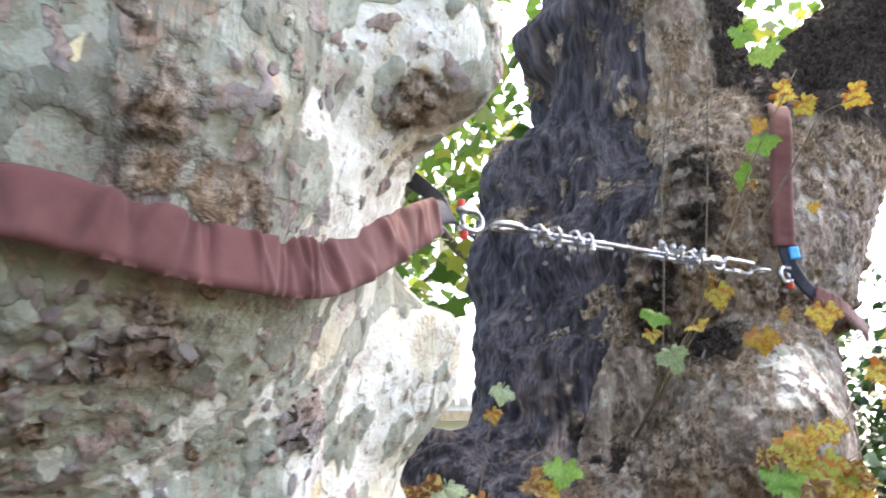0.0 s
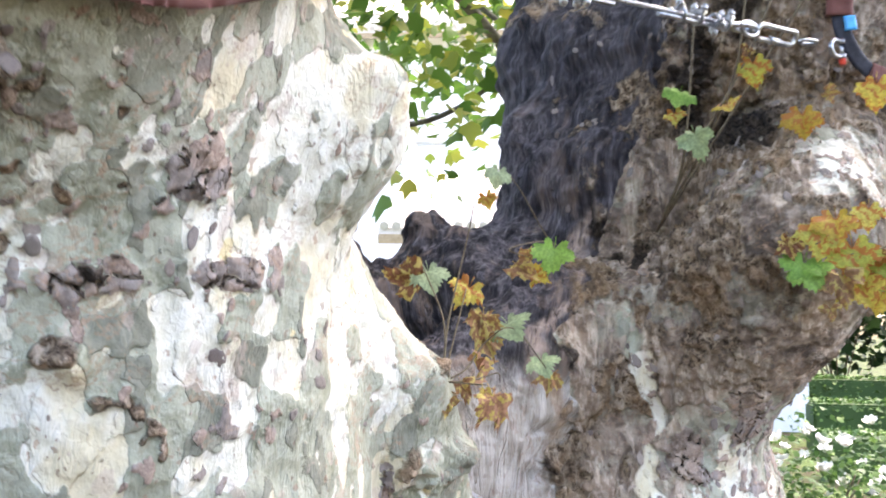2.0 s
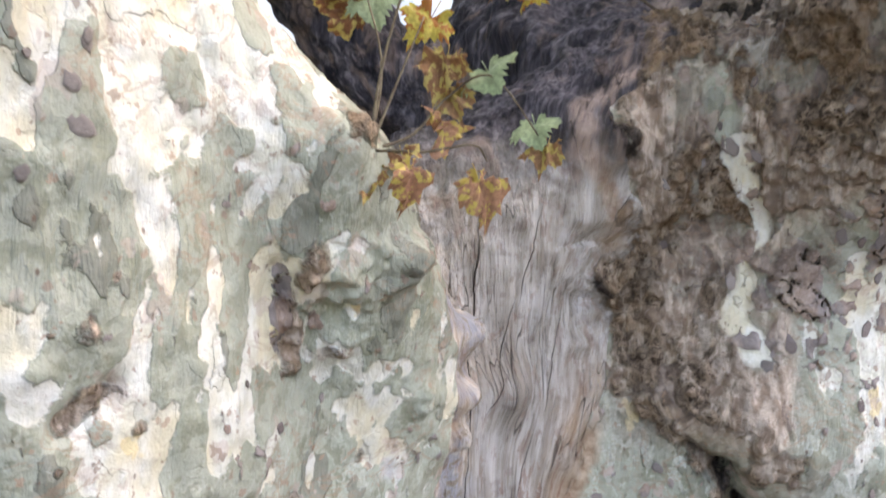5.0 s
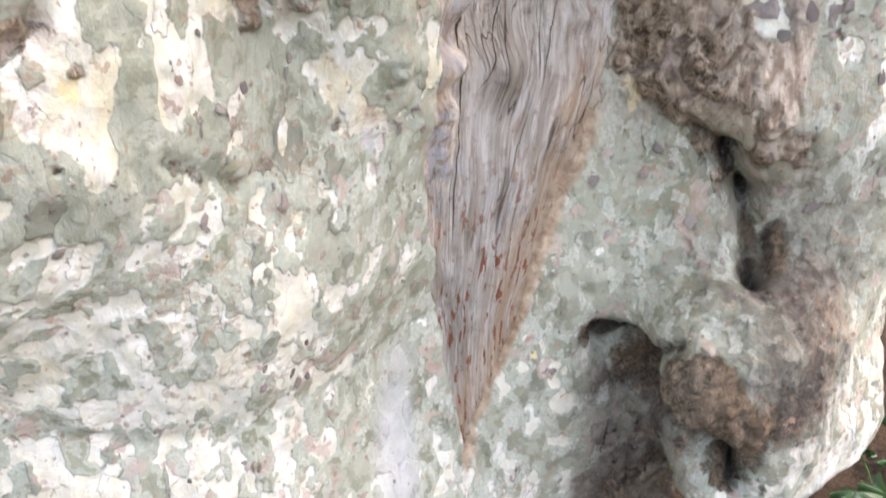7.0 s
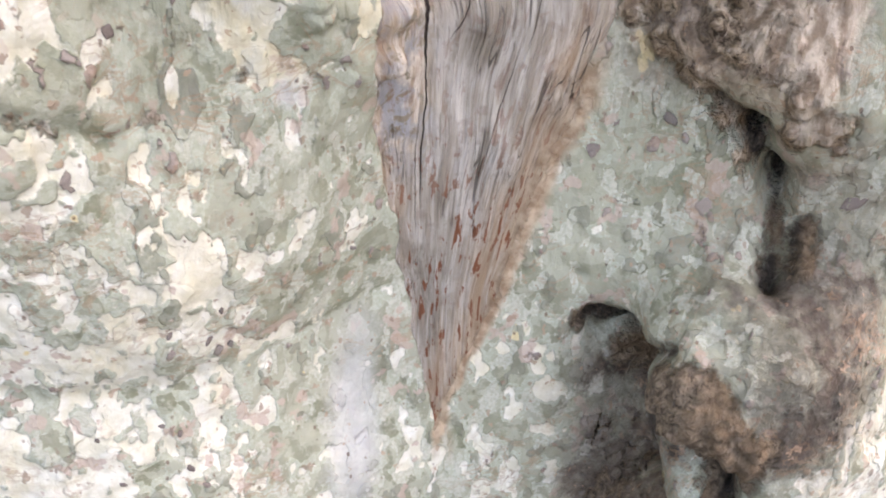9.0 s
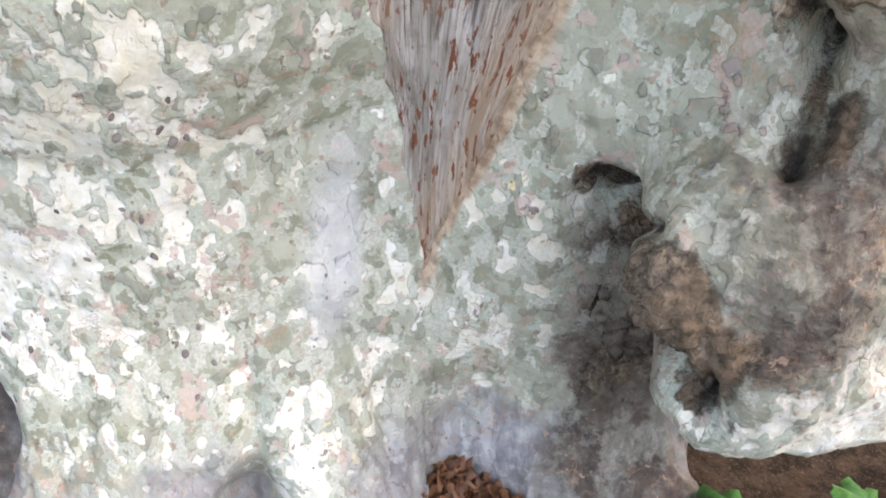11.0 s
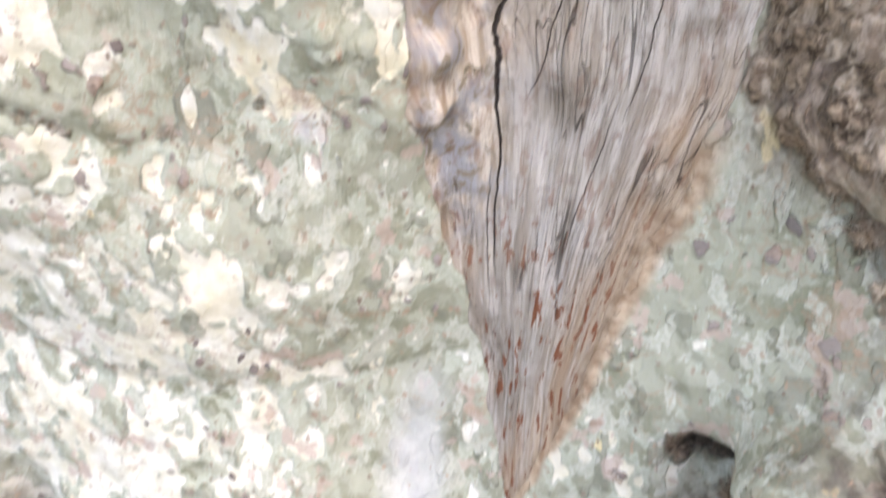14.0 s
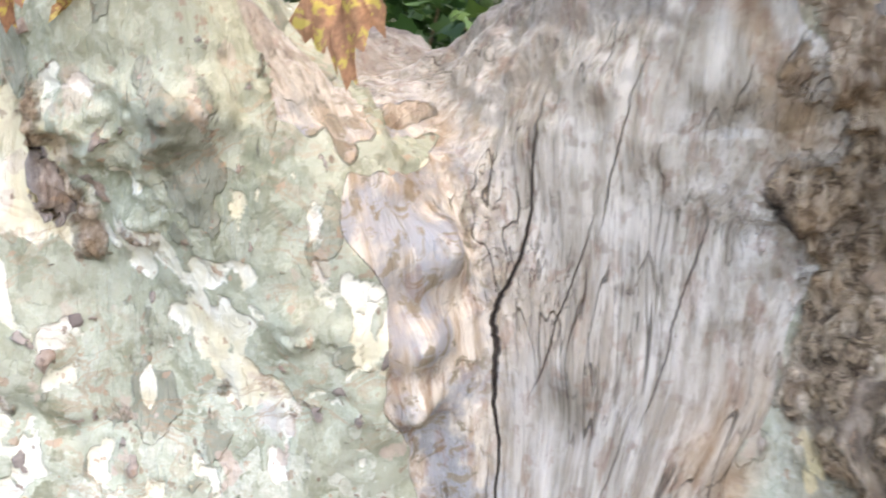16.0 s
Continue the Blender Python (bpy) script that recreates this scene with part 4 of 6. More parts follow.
def mesh_of(name, p, q, mat, attrs=None, grain=None, nrm=None):
    me = bpy.data.meshes.new(name)
    me.vertices.add(len(p))
    me.vertices.foreach_set("co", p.astype(np.float32).ravel())
    n = q.shape[1]
    me.loops.add(q.size)
    me.loops.foreach_set("vertex_index", q.astype(np.int32).ravel())
    me.polygons.add(len(q))
    me.polygons.foreach_set("loop_start", np.arange(0, q.size, n, dtype=np.int32))
    me.polygons.foreach_set("use_smooth", np.ones(len(q), bool))
    for k, v in (attrs or {}).items():
        me.attributes.new(k, "FLOAT_COLOR", "POINT").data.foreach_set("color", v.ravel())
    if grain is not None:
        me.attributes.new("grain", "FLOAT_VECTOR", "POINT").data.foreach_set("vector", grain.ravel())
    me.update(calc_edges=True)
    me.materials.append(mat)
    if nrm is not None:
        me.normals_split_custom_set_from_vertices(nrm.astype(np.float32).tolist())
    return me


def part(name, data, parent, label="", mat=None):
    """Links a mesh, or a bmesh, as one mesh object under a thing or a part."""
    if isinstance(data, bmesh.types.BMesh):
        me = bpy.data.meshes.new(name)
        data.to_mesh(me)
        data.free()
        data = me
    if mat is not None and not data.materials:
        data.materials.append(mat)
    ob = new(name, data)
    ob.parent = parent
    if label:
        ob["label"] = label
    return ob


tree = tagged(new("plane_tree"), "massive old plane tree with two fused trunks and mottled peeling bark", "tree")
GX = steps((-1.75, -0.50, 0.05), (-0.50, 1.28, 0.010), (1.28, 2.1, 0.05))
GY = steps((0.40, 0.70, 0.05), (0.70, 2.75, 0.010), (2.75, 3.45, 0.02), (3.45, 4.2, 0.05))
GZ = steps((-0.3, -0.06, 0.04), (-0.06, 2.85, 0.010), (2.85, 3.77, 0.02), (3.77, 6.3, 0.05))
base_p, base_q = net_surface(GX, GY, GZ, tree_distance)
base_p = base_p - (tree_distance(base_p.astype(np.float32)))[:, None] * normals(base_p, base_q)
cen, fn = base_p[base_q].mean(1), np.cross(base_p[base_q[:, 2]] - base_p[base_q[:, 0]], base_p[base_q[:, 3]] - base_p[base_q[:, 1]])
fn /= np.maximum(np.linalg.norm(fn, axis=1), 1e-12)[:, None]
faces_path = np.zeros(len(cen), bool)
for wx, wy in ((0.05, 0.1), (0.35, 0.55), (0.6, 0.95), (0.88, 1.5)):
    toward = np.stack([wx - cen[:, 0], wy - cen[:, 1]], 1)
    faces_path |= (fn[:, 0] * toward[:, 0] + fn[:, 1] * toward[:, 1]) / np.linalg.norm(toward, axis=1) > -0.12
front = faces_path & (cen[:, 0] > -0.5) & (cen[:, 0] < 1.26) & (cen[:, 1] > 0.7) & (cen[:, 1] < 2.73) & (cen[:, 2] < 2.83) & (cen[:, 2] > -0.05)
fine_p, fine_q = tidy(base_p, base_q[front])
fine_p, fine_q = split_quads(fine_p, fine_q)
rest_p, rest_q = tidy(base_p, base_q[~front])


def build_bark(p, q, split):
    n = normals(p, q)
    h, attrs, grain, dead = clothe(p, n)
    p = p + n * h[:, None]
    nn = normals(p, q)
    if not split:
        return mesh_of("trunk_back", p, q, BARK, attrs, grain), p, nn
    fc = p[q].mean(1)
    fa, fd = face_angle(fc), dead[q].mean(1)
    kinds = np.where(fd > 0.5, 1, np.where((fa > along(fc[:, 2], WOOD_RIGHT) - 4) & (fc[:, 1] > 1.95), 2, 0))
    out = []
    for kind, name in ((0, "trunk"), (1, "dead_wood"), (2, "trunk")):
        sel = q[kinds == kind]
        used, inv = np.unique(sel, return_inverse=True)
        out.append(mesh_of(name, p[used], inv.reshape(sel.shape), BARK, {k: v[used] for k, v in attrs.items()}, grain[used], nn[used]))
    return out, p, nn


(front_meshes, face_p, face_n) = build_bark(fine_p, fine_q, True)
trunk_left = part("trunk", front_meshes[0], tree, "mottled grey-green and cream living trunk with peeling plates")
dead_wood = part("dead_wood", front_meshes[1], tree, "bare grey weathered wood with long cracks and a rotten dark hollow")
trunk_right = part("trunk", front_meshes[2], tree, "leaning second trunk with brown crusty burrs and pale bark")
back_mesh, _, _ = build_bark(rest_p, rest_q, False)
trunk_back = part("trunk_back", back_mesh, tree, "far side of the trunks in rough mottled bark")

# ---- ground ----
def ground_material():
    k = Mat("soil")
    co = k.coords()
    a, b, c = k.noise(co, 3.0, 4.0), k.noise(co, 30.0, 5.0, 0.65), k.noise(co, 140.0, 4.0, 0.7)
    col = k.mix(k.step(b, 0.35, 0.65), (0.016, 0.011, 0.008), (0.055, 0.038, 0.026))
    col = k.mix(k.step(c, 0.55, 0.7), col, (0.11, 0.078, 0.054))
    pos = k.node("SeparateXYZ", {0: co}).outputs
    far = k.step(k.node("VectorMath", {0: co}, op="LENGTH").outputs["Value"], 6.0, 11.0)
    grass = k.mix(k.step(b, 0.3, 0.7), (0.035, 0.06, 0.018), (0.09, 0.13, 0.04))
    col = k.mix(k.math("MULTIPLY", far, k.step(a, 0.35, 0.6)), col, grass)
    return k.surface(col, 0.95, k.bump(k.math("ADD", b, k.math("MULTIPLY", c, 0.4)), 0.8, 0.02), spec=0.15)


def ground_height(x, y):
    p = np.stack([x, y, np.zeros_like(x)], 1)
    r = np.hypot(x - 0.1, y - 2.0)
    return (0.02 * fbm(p * 3.5, 3, 91) + 0.010 * fbm(p * 18, 3, 92)) * smooth(r, 9, 4) - 0.02 + 0.10 * np.exp(-((x - 0.10) ** 2 + (y - 2.04) ** 2) / (2 * 0.06 ** 2))


def build_ground():
    line = lambda c: np.unique(np.concatenate([np.linspace(-400, c - 12, 14), np.linspace(c - 12, c - 2.5, 30), np.linspace(c - 2.5, c + 2.5, 170), np.linspace(c + 2.5, c + 12, 30), np.linspace(c + 12, 400, 14)]))
    gx, gy = line(0.2), line(1.8)
    X, Y = np.meshgrid(gx, gy, indexing="ij")
    x, y = X.ravel(), Y.ravel()
    p = np.stack([x, y, ground_height(x, y)], 1)
    i, j = np.meshgrid(np.arange(len(gx) - 1), np.arange(len(gy) - 1), indexing="ij")
    s = (i * len(gy) + j).ravel()
    q = np.stack([s, s + len(gy), s + len(gy) + 1, s + 1], 1)
    return mesh_of("ground", p, q, ground_material())


ground = tagged(new("ground", build_ground()), "dark garden soil with mulch and fallen leaves round the tree", "ground", kind="structure")

# ---- straps and tree-cable hardware ----
def cloth_material():
    k = Mat("brown_sleeve")
    co = k.coords()
    weave = k.noise(k.scaled(co, (900, 900, 900)), 1.0, 2.0)
    soft = k.noise(co, 22.0, 3.0)
    col = k.mix(k.step(soft, 0.3, 0.7), (0.095, 0.034, 0.028), (0.145, 0.054, 0.045))
    col = k.mix(k.math("MULTIPLY", k.step(weave, 0.4, 0.7), 0.4), col, (0.14, 0.062, 0.052))
    return k.surface(col, 0.75, k.bump(weave, 0.25, 0.0006), spec=0.25, extra={"Sheen Weight": 0.1})


SLEEVE = cloth_material()
WEBBING = simple("black_webbing", (0.010, 0.012, 0.020), (0.025, 0.028, 0.042), 60.0, 0.6, 0.5, 0.0008)
STEEL = simple("galvanised_steel", (0.26, 0.28, 0.30), (0.52, 0.53, 0.55), 90.0, 0.30, 0.15, 0.0005, metal=1.0, spec=0.5)
RED = simple("red_paint", (0.50, 0.035, 0.02), (0.62, 0.06, 0.035), 40.0, 0.35, 0.1, 0.0004, spec=0.5)
BLUE = simple("blue_tape", (0.01, 0.22, 0.50), (0.03, 0.34, 0.68), 50.0, 0.35, 0.1, 0.0004, spec=0.5)


def catmull(points, n):
    """n points along a smooth curve through the given ones."""
    P = [Vector(p) for p in points]
    P = [2 * P[0] - P[1], *P, 2 * P[-1] - P[-2]]
    out = []
    for i in range(n):
        s = i / (n - 1) * (len(P) - 3)
        j = min(int(s), len(P) - 4)
        t = s - j
        a, b, c, d = P[j:j + 4]
        out.append(0.5 * ((2 * b) + (c - a) * t + (2 * a - 5 * b + 4 * c - d) * t * t + (3 * b - a - 3 * c + d) * t ** 3))
    return out


def band(points, outward, width, thick, wrinkles=0.0, seed=0, n=120, across=9, taper=1.0):
    """A flat padded band along a curve with pinched creases across it; outward gives its outer side at a point."""
    rng = random.Random(seed)
    pts = catmull(points, n)
    bm = bmesh.new()
    rings = []
    phase = [rng.uniform(0, 6.28) for _ in range(4)]
    creases = [(rng.uniform(0, 1), rng.uniform(-0.016, 0.016), rng.uniform(0.003, 0.011), rng.choice((-1.0, -0.8, 0.7, 0.9)) * rng.uniform(0.4, 1.0), rng.uniform(-1.0, 1.0)) for _ in range(56)] if wrinkles else []
    for i, p in enumerate(pts):
        tan = (pts[min(i + 1, n - 1)] - pts[max(i - 1, 0)]).normalized()
        out = outward(p)
        out = (out - tan * out.dot(tan)).normalized()
        side = tan.cross(out)
        w = width * (1 if i < n * 0.9 else 1 + (taper - 1) * (i - n * 0.9) / (n * 0.1))
        ring = []
        s = i / n
        for k in range(across * 2):
            top = k < across
            v = (k / (across - 1) if top else (2 * across - 1 - k) / (across - 1)) * 2 - 1
            edge = math.sqrt(max(0.0, 1 - abs(v) ** 12))
            h = thick * (0.30 + 0.70 * edge) if top else 0.0
            if top:
                for at, lean, wide, deep, mid in creases:
                    d = (s - at - lean * v) / wide
                    if abs(d) < 3:
                        h += 2.0 * wrinkles * deep * math.exp(-d * d) * (0.35 + 0.65 * math.exp(-((v - mid) / 0.8) ** 2))
                if wrinkles:
                    h += wrinkles * 0.35 * math.sin(s * 30 + v * 1.2 + phase[0]) + (0.0010 if abs(abs(v) - 0.78) < 0.05 else 0.0)
            ww = w * (1 + (0.012 * math.sin(s * 40 + phase[1]) + 0.008 * math.sin(s * 93 + phase[2]) if wrinkles else 0))
            ring.append(bm.verts.new(p + side * (v * ww / 2) + out * h))
        rings.append(ring)
    m = len(rings[0])
    for a, b in zip(rings[:-1], rings[1:]):
        for k in range(m):
            bm.faces.new((a[k], a[(k + 1) % m], b[(k + 1) % m], b[k])).smooth = True
    for r in (rings[0][::-1], rings[-1]):
        bm.faces.new(r)
    bmesh.ops.recalc_face_normals(bm, faces=bm.faces)
    return bm


def tube(points, radius, sides=10, n=0, end=None, bm=None):
    """A round bar along a curve; radius runs from radius to end."""
    bm = bm or bmesh.new()
    pts = catmull(points, n) if n else [Vector(p) for p in points]
    end = radius if end is None else end
    rings, ref = [], None
    for i, p in enumerate(pts):
        tan = (pts[min(i + 1, len(pts) - 1)] - pts[max(i - 1, 0)]).normalized()
        if ref is None:
            ref = tan.orthogonal().normalized()
        ref = (ref - tan * ref.dot(tan)).normalized()
        b = tan.cross(ref)
        r = radius + (end - radius) * i / max(1, len(pts) - 1)
        rings.append([bm.verts.new(p + (ref * math.cos(2 * math.pi * k / sides) + b * math.sin(2 * math.pi * k / sides)) * r) for k in range(sides)])
    for a, b in zip(rings[:-1], rings[1:]):
        for k in range(sides):
            bm.faces.new((a[k], a[(k + 1) % sides], b[(k + 1) % sides], b[k])).smooth = True
    bm.faces.new(rings[0][::-1])
    bm.faces.new(rings[-1])
    return bm


def thing(name, label, category, at=(0, 0, 0), group=""):
    ob = tagged(new(name), label, category, group)
    ob.location = at
    return ob


def rest_on_trunk(angle, z, gap):
    """Where a ray towards the living trunk's axis comes within gap of the bark."""
    c = np.array([-0.5, 1.2, z])
    d = np.array([math.cos(radians(angle)), math.sin(radians(angle)), 0.0])
    r = 1.2
    for _ in range(60):
        dist = float(tree_distance((c + d * r)[None].astype(np.float32))[0]) - gap
        if dist < 0.0005:
            break
        r -= min(dist, 0.12) * 0.7
    return tuple(c + d * r)


SHACKLE_A = Vector((0.030, 1.345, 2.202))
SHACKLE_B = Vector((0.878, 2.178, 2.328))
# sleeve round the living trunk, front half
turns = [(-175, 2.03), (-140, 2.025), (-110, 2.015), (-90, 2.008), (-73.5, 2.004), (-60, 1.995), (-50, 1.993), (-41, 1.999), (-32, 2.014)]
front_curve = [rest_on_trunk(a, z, 0.014) for a, z in turns] + [(-0.078, 1.050, 2.060), (-0.035, 1.160, 2.122), (0.000, 1.275, 2.182)]
out_of_trunk = lambda p: Vector((p.x + 0.55, p.y - 1.30, 0.0)).normalized() if p.y < 1.0 else (Vector((p.x + 0.55, p.y - 1.30, 0.0)).normalized() * 0.4 + Vector((0.88, -0.45, 0.1)) * 0.6).normalized()
strap = thing("tree_strap", "reddish brown padded fabric strap wrapped round the living trunk", "strap")
sleeve = part("sleeve", band(front_curve, out_of_trunk, 0.067, 0.007, 0.0055, 4, n=520, across=13, taper=0.86), strap, "creased reddish brown fabric sleeve", SLEEVE)
back_curve = [(-0.009, 1.29, 2.190), (0.014, 1.325, 2.206), (0.020, 1.345, 2.214), (0.010, 1.38, 2.240), (-0.045, 1.50, 2.325), rest_on_trunk(42, 2.40, 0.008), rest_on_trunk(75, 2.40, 0.008), rest_on_trunk(110, 2.30, 0.008), rest_on_trunk(150, 2.12, 0.008), rest_on_trunk(176, 2.04, 0.008)]
part("webbing", band(back_curve, lambda p: Vector((p.x + 0.55, p.y - 1.25, 0.35)).normalized(), 0.045, 0.004, 0.0, 1, n=90), strap, "black webbing end of the strap", WEBBING)
part("tape", band([(-0.006, 1.275, 2.158), (0.008, 1.305, 2.172)], lambda p: Vector((0.9, -0.4, 0)), 0.018, 0.004, n=6), strap, "bright blue tape mark", BLUE)


def ring_points(c, ax_u, ax_v, ru, rv, a0, a1, n):
    return [c + ax_u * (ru * math.cos(a0 + (a1 - a0) * i / (n - 1))) + ax_v * (rv * math.sin(a0 + (a1 - a0) * i / (n - 1))) for i in range(n)]


LINE = (SHACKLE_B - SHACKLE_A).normalized()
UPL = (Vector((0, 0, 1)) - LINE * LINE.z).normalized()
SIDE = LINE.cross(UPL)


def shackle(c, along_line, size, label):
    """Bow shackle: its bow lies along the line, its pin across."""
    s = thing("shackle", label, "shackle", c)
    o = Vector((0, 0, 0))
    u, v = along_line, UPL
    bow = [v * size * 0.52 - u * size * 0.6] + ring_points(u * size * 0.15, u, v, size * 0.75, size * 0.58, radians(105), radians(-105), 16) + [-v * size * 0.52 - u * size * 0.6]
    part("bow", tube(bow, size * 0.17, 10, 40), s, "", STEEL)
    for sgn in (1, -1):
        e = sgn * v * size * 0.52 - u * size * 0.6
        part("eye", tube([e - v * size * 0.16, e + v * size * 0.16], size * 0.30, 14), s, "", STEEL)
        part("pin_head", tube([e + sgn * v * size * 0.16, e + sgn * v * size * 0.24, e + sgn * v * size * 0.52, e + sgn * v * size * 0.58], size * 0.27, 12, 0, size * 0.20), s, "red painted pin head", RED)
    part("pin", tube([v * size * 0.7 - u * size * 0.6, -v * size * 0.7 - u * size * 0.6], size * 0.14, 10), s, "", STEEL)
    return s


shackle(SHACKLE_A + LINE * 0.035, LINE, 0.030, "galvanised bow shackle with red pin joining strap and cable")
shackle(SHACKLE_B + LINE * 0.002, -LINE, 0.032, "small galvanised shackle with red pin on the far strap")

span = (SHACKLE_B - SHACKLE_A).length
at_line = lambda f: SHACKLE_A + LINE * (span * f)
cable = thing("wire_rope", "taut galvanised steel wire rope between the two trunks", "wire rope")
for strand in range(6):
    pts = []
    for i in range(220):
        f = 0.14 + 0.52 * i / 219
        ang = i * 0.42 + strand * math.pi / 3
        pts.append(at_line(f) + (UPL * math.cos(ang) + SIDE * math.sin(ang)) * 0.0028)
    part("strand", tube(pts, 0.0017, 5), cable, "", STEEL)
part("thimble", tube([at_line(0.15), *ring_points(at_line(0.105), LINE, SIDE, 0.030, 0.016, radians(25), radians(335), 18), at_line(0.15)], 0.006, 8, 60), cable, "", STEEL)
part("thimble", tube([at_line(0.64), *ring_points(at_line(0.685), -LINE, SIDE, 0.030, 0.016, radians(25), radians(335), 18), at_line(0.64)], 0.006, 8, 60), cable, "", STEEL)
part("rope_tail", tube([at_line(0.16) - SIDE * 0.002 - UPL * 0.009, at_line(0.36) - UPL * 0.009], 0.0045, 8), cable, "wrapped pale end of the rope", STEEL)
part("rope_tail", tube([at_line(0.46) - UPL * 0.009, at_line(0.64) - UPL * 0.009], 0.0045, 8), cable, "wrapped pale end of the rope", STEEL)


def rope_clip(f, turn):
    c = thing("rope_clip", "galvanised U-bolt wire rope clip with two nuts", "rope clip", at_line(f), "wire rope clips")
    up = UPL * math.cos(turn) + SIDE * math.sin(turn)
    sd = LINE.cross(up)
    bolt = [sd * 0.011 + up * 0.026, sd * 0.011] + ring_points(Vector((0, 0, 0)) - up * 0.002, sd, -up, 0.011, 0.011, 0, math.pi, 9) + [-sd * 0.011, -sd * 0.011 + up * 0.026]
    part("u_bolt", tube(bolt, 0.0033, 8, 30), c, "", STEEL)
    bm = bmesh.new()
    bmesh.ops.create_cube(bm, size=1.0)
    rot = Matrix((sd, LINE, up)).transposed().to_4x4()
    bmesh.ops.transform(bm, matrix=Matrix.Translation(up * 0.010) @ rot @ Matrix.Diagonal((0.034, 0.016, 0.010, 1)), verts=bm.verts)
    bmesh.ops.bevel(bm, geom=bm.edges[:], offset=0.003, segments=2, affect="EDGES")
    part("saddle", bm, c, "", STEEL)
    for s in (1, -1):
        part("nut", tube([sd * 0.011 * s + up * 0.014, sd * 0.011 * s + up * 0.022], 0.0068, 6), c, "", STEEL)


for f, turn in ((0.175, 2.6), (0.215, 3.6), (0.262, 2.9), (0.295, 3.3), (0.515, -0.5), (0.560, 0.3), (0.605, 2.7), (0.635, 0.2)):
    rope_clip(f, turn)
link = thing("quick_link", "long rectangular galvanised steel quick link", "link", at_line(0.0))
q0, q1 = span * 0.73, span * 0.85
loop = []
for cx, a0 in ((q1 - 0.012, -math.pi / 2), (q0 + 0.012, math.pi / 2)):
    loop += [LINE * (cx + 0.012 * math.cos(a0 + math.pi * i / 6)) + (UPL * 0.88 + SIDE * 0.48) * (0.014 * math.sin(a0 + math.pi * i / 6)) for i in range(7)]
part("frame", tube(loop + [loop[0]], 0.0055, 8), link, "", STEEL)
part("sleeve_nut", tube([loop[12] * 0.35 + loop[0] * 0.65, loop[12] * 0.65 + loop[0] * 0.35], 0.0085, 6), link, "", STEEL)
joint = thing("chain_link", "small galvanised chain link between cable and quick link", "link", at_line(0.705))
part("ring", tube(ring_points(Vector((0, 0, 0)), LINE, UPL, 0.028, 0.014, 0, 2 * math.pi, 24), 0.0045, 8), joint, "", STEEL)
joint_b = thing("chain_link", "small galvanised chain link beside the shackle", "link", at_line(0.895))
part("ring", tube(ring_points(Vector((0, 0, 0)), LINE, SIDE, 0.026, 0.013, 0, 2 * math.pi, 24), 0.0045, 8), joint_b, "", STEEL)

# the strap on the second trunk: one sleeve up, one round the flank
strap_b = thing("tree_strap", "reddish brown padded strap slung round the second trunk", "strap")
part("sleeve", band([(0.888, 2.188, 2.405), (0.893, 2.19, 2.50), (0.905, 2.20, 2.60), (0.921, 2.205, 2.73), (0.945, 2.26, 2.83), (0.985, 2.40, 2.90)], lambda p: Vector((-0.1, -1, 0.1)), 0.058, 0.010, 0.0012, 9, n=70), strap_b, "upright reddish brown sleeve", SLEEVE)
part("sleeve", band([(0.962, 2.222, 2.285), (1.01, 2.235, 2.268), (1.06, 2.275, 2.255), (1.12, 2.36, 2.25), (1.22, 2.52, 2.26), (1.33, 2.75, 2.28)], lambda p: Vector((0.55, -1, 0.15)), 0.052, 0.010, 0.0015, 12, n=70), strap_b, "faded pinkish sleeve round the flank", SLEEVE)
part("webbing", band([(0.889, 2.19, 2.415), (0.893, 2.186, 2.375), (0.905, 2.19, 2.345), (0.935, 2.21, 2.310), (0.970, 2.226, 2.283)], lambda p: Vector((-0.2, -1, 0.2)), 0.036, 0.005, n=40), strap_b, "black webbing loop", WEBBING)
part("tape", band([(0.906, 2.178, 2.402), (0.909, 2.176, 2.368)], lambda p: Vector((-0.05, -1, 0)), 0.026, 0.004, n=6), strap_b, "bright blue tape mark", BLUE)

# ---- leaves and shoots ----
LEAF_GREEN = varied("leaf_green", [(0.12, 0.27, 0.035), (0.19, 0.36, 0.06), (0.26, 0.42, 0.09)], 9.0, 0.5, through_light=0.35)
LEAF_PALE = varied("leaf_pale_green", [(0.30, 0.40, 0.20), (0.40, 0.50, 0.30)], 9.0, 0.55, through_light=0.35)
LEAF_YELLOW = varied("leaf_yellow", [(0.44, 0.29, 0.04), (0.54, 0.42, 0.06), (0.56, 0.48, 0.10), (0.34, 0.38, 0.06)], 9.0, 0.5, through_light=0.35, spot=(0.34, 0.13, 0.025))
LEAF_BROWN = varied("leaf_brown", [(0.27, 0.13, 0.055), (0.40, 0.24, 0.12), (0.20, 0.08, 0.035)], 9.0, 0.65, through_light=0.2, spot=(0.42, 0.33, 0.10))
LEAF_ORANGE = varied("leaf_orange", [(0.36, 0.18, 0.10), (0.46, 0.25, 0.14)], 8.0, 0.6, through_light=0.2, spot=(0.50, 0.39, 0.10))
TWIG = simple("twig", (0.075, 0.055, 0.035), (0.16, 0.13, 0.08), 80.0, 0.7)


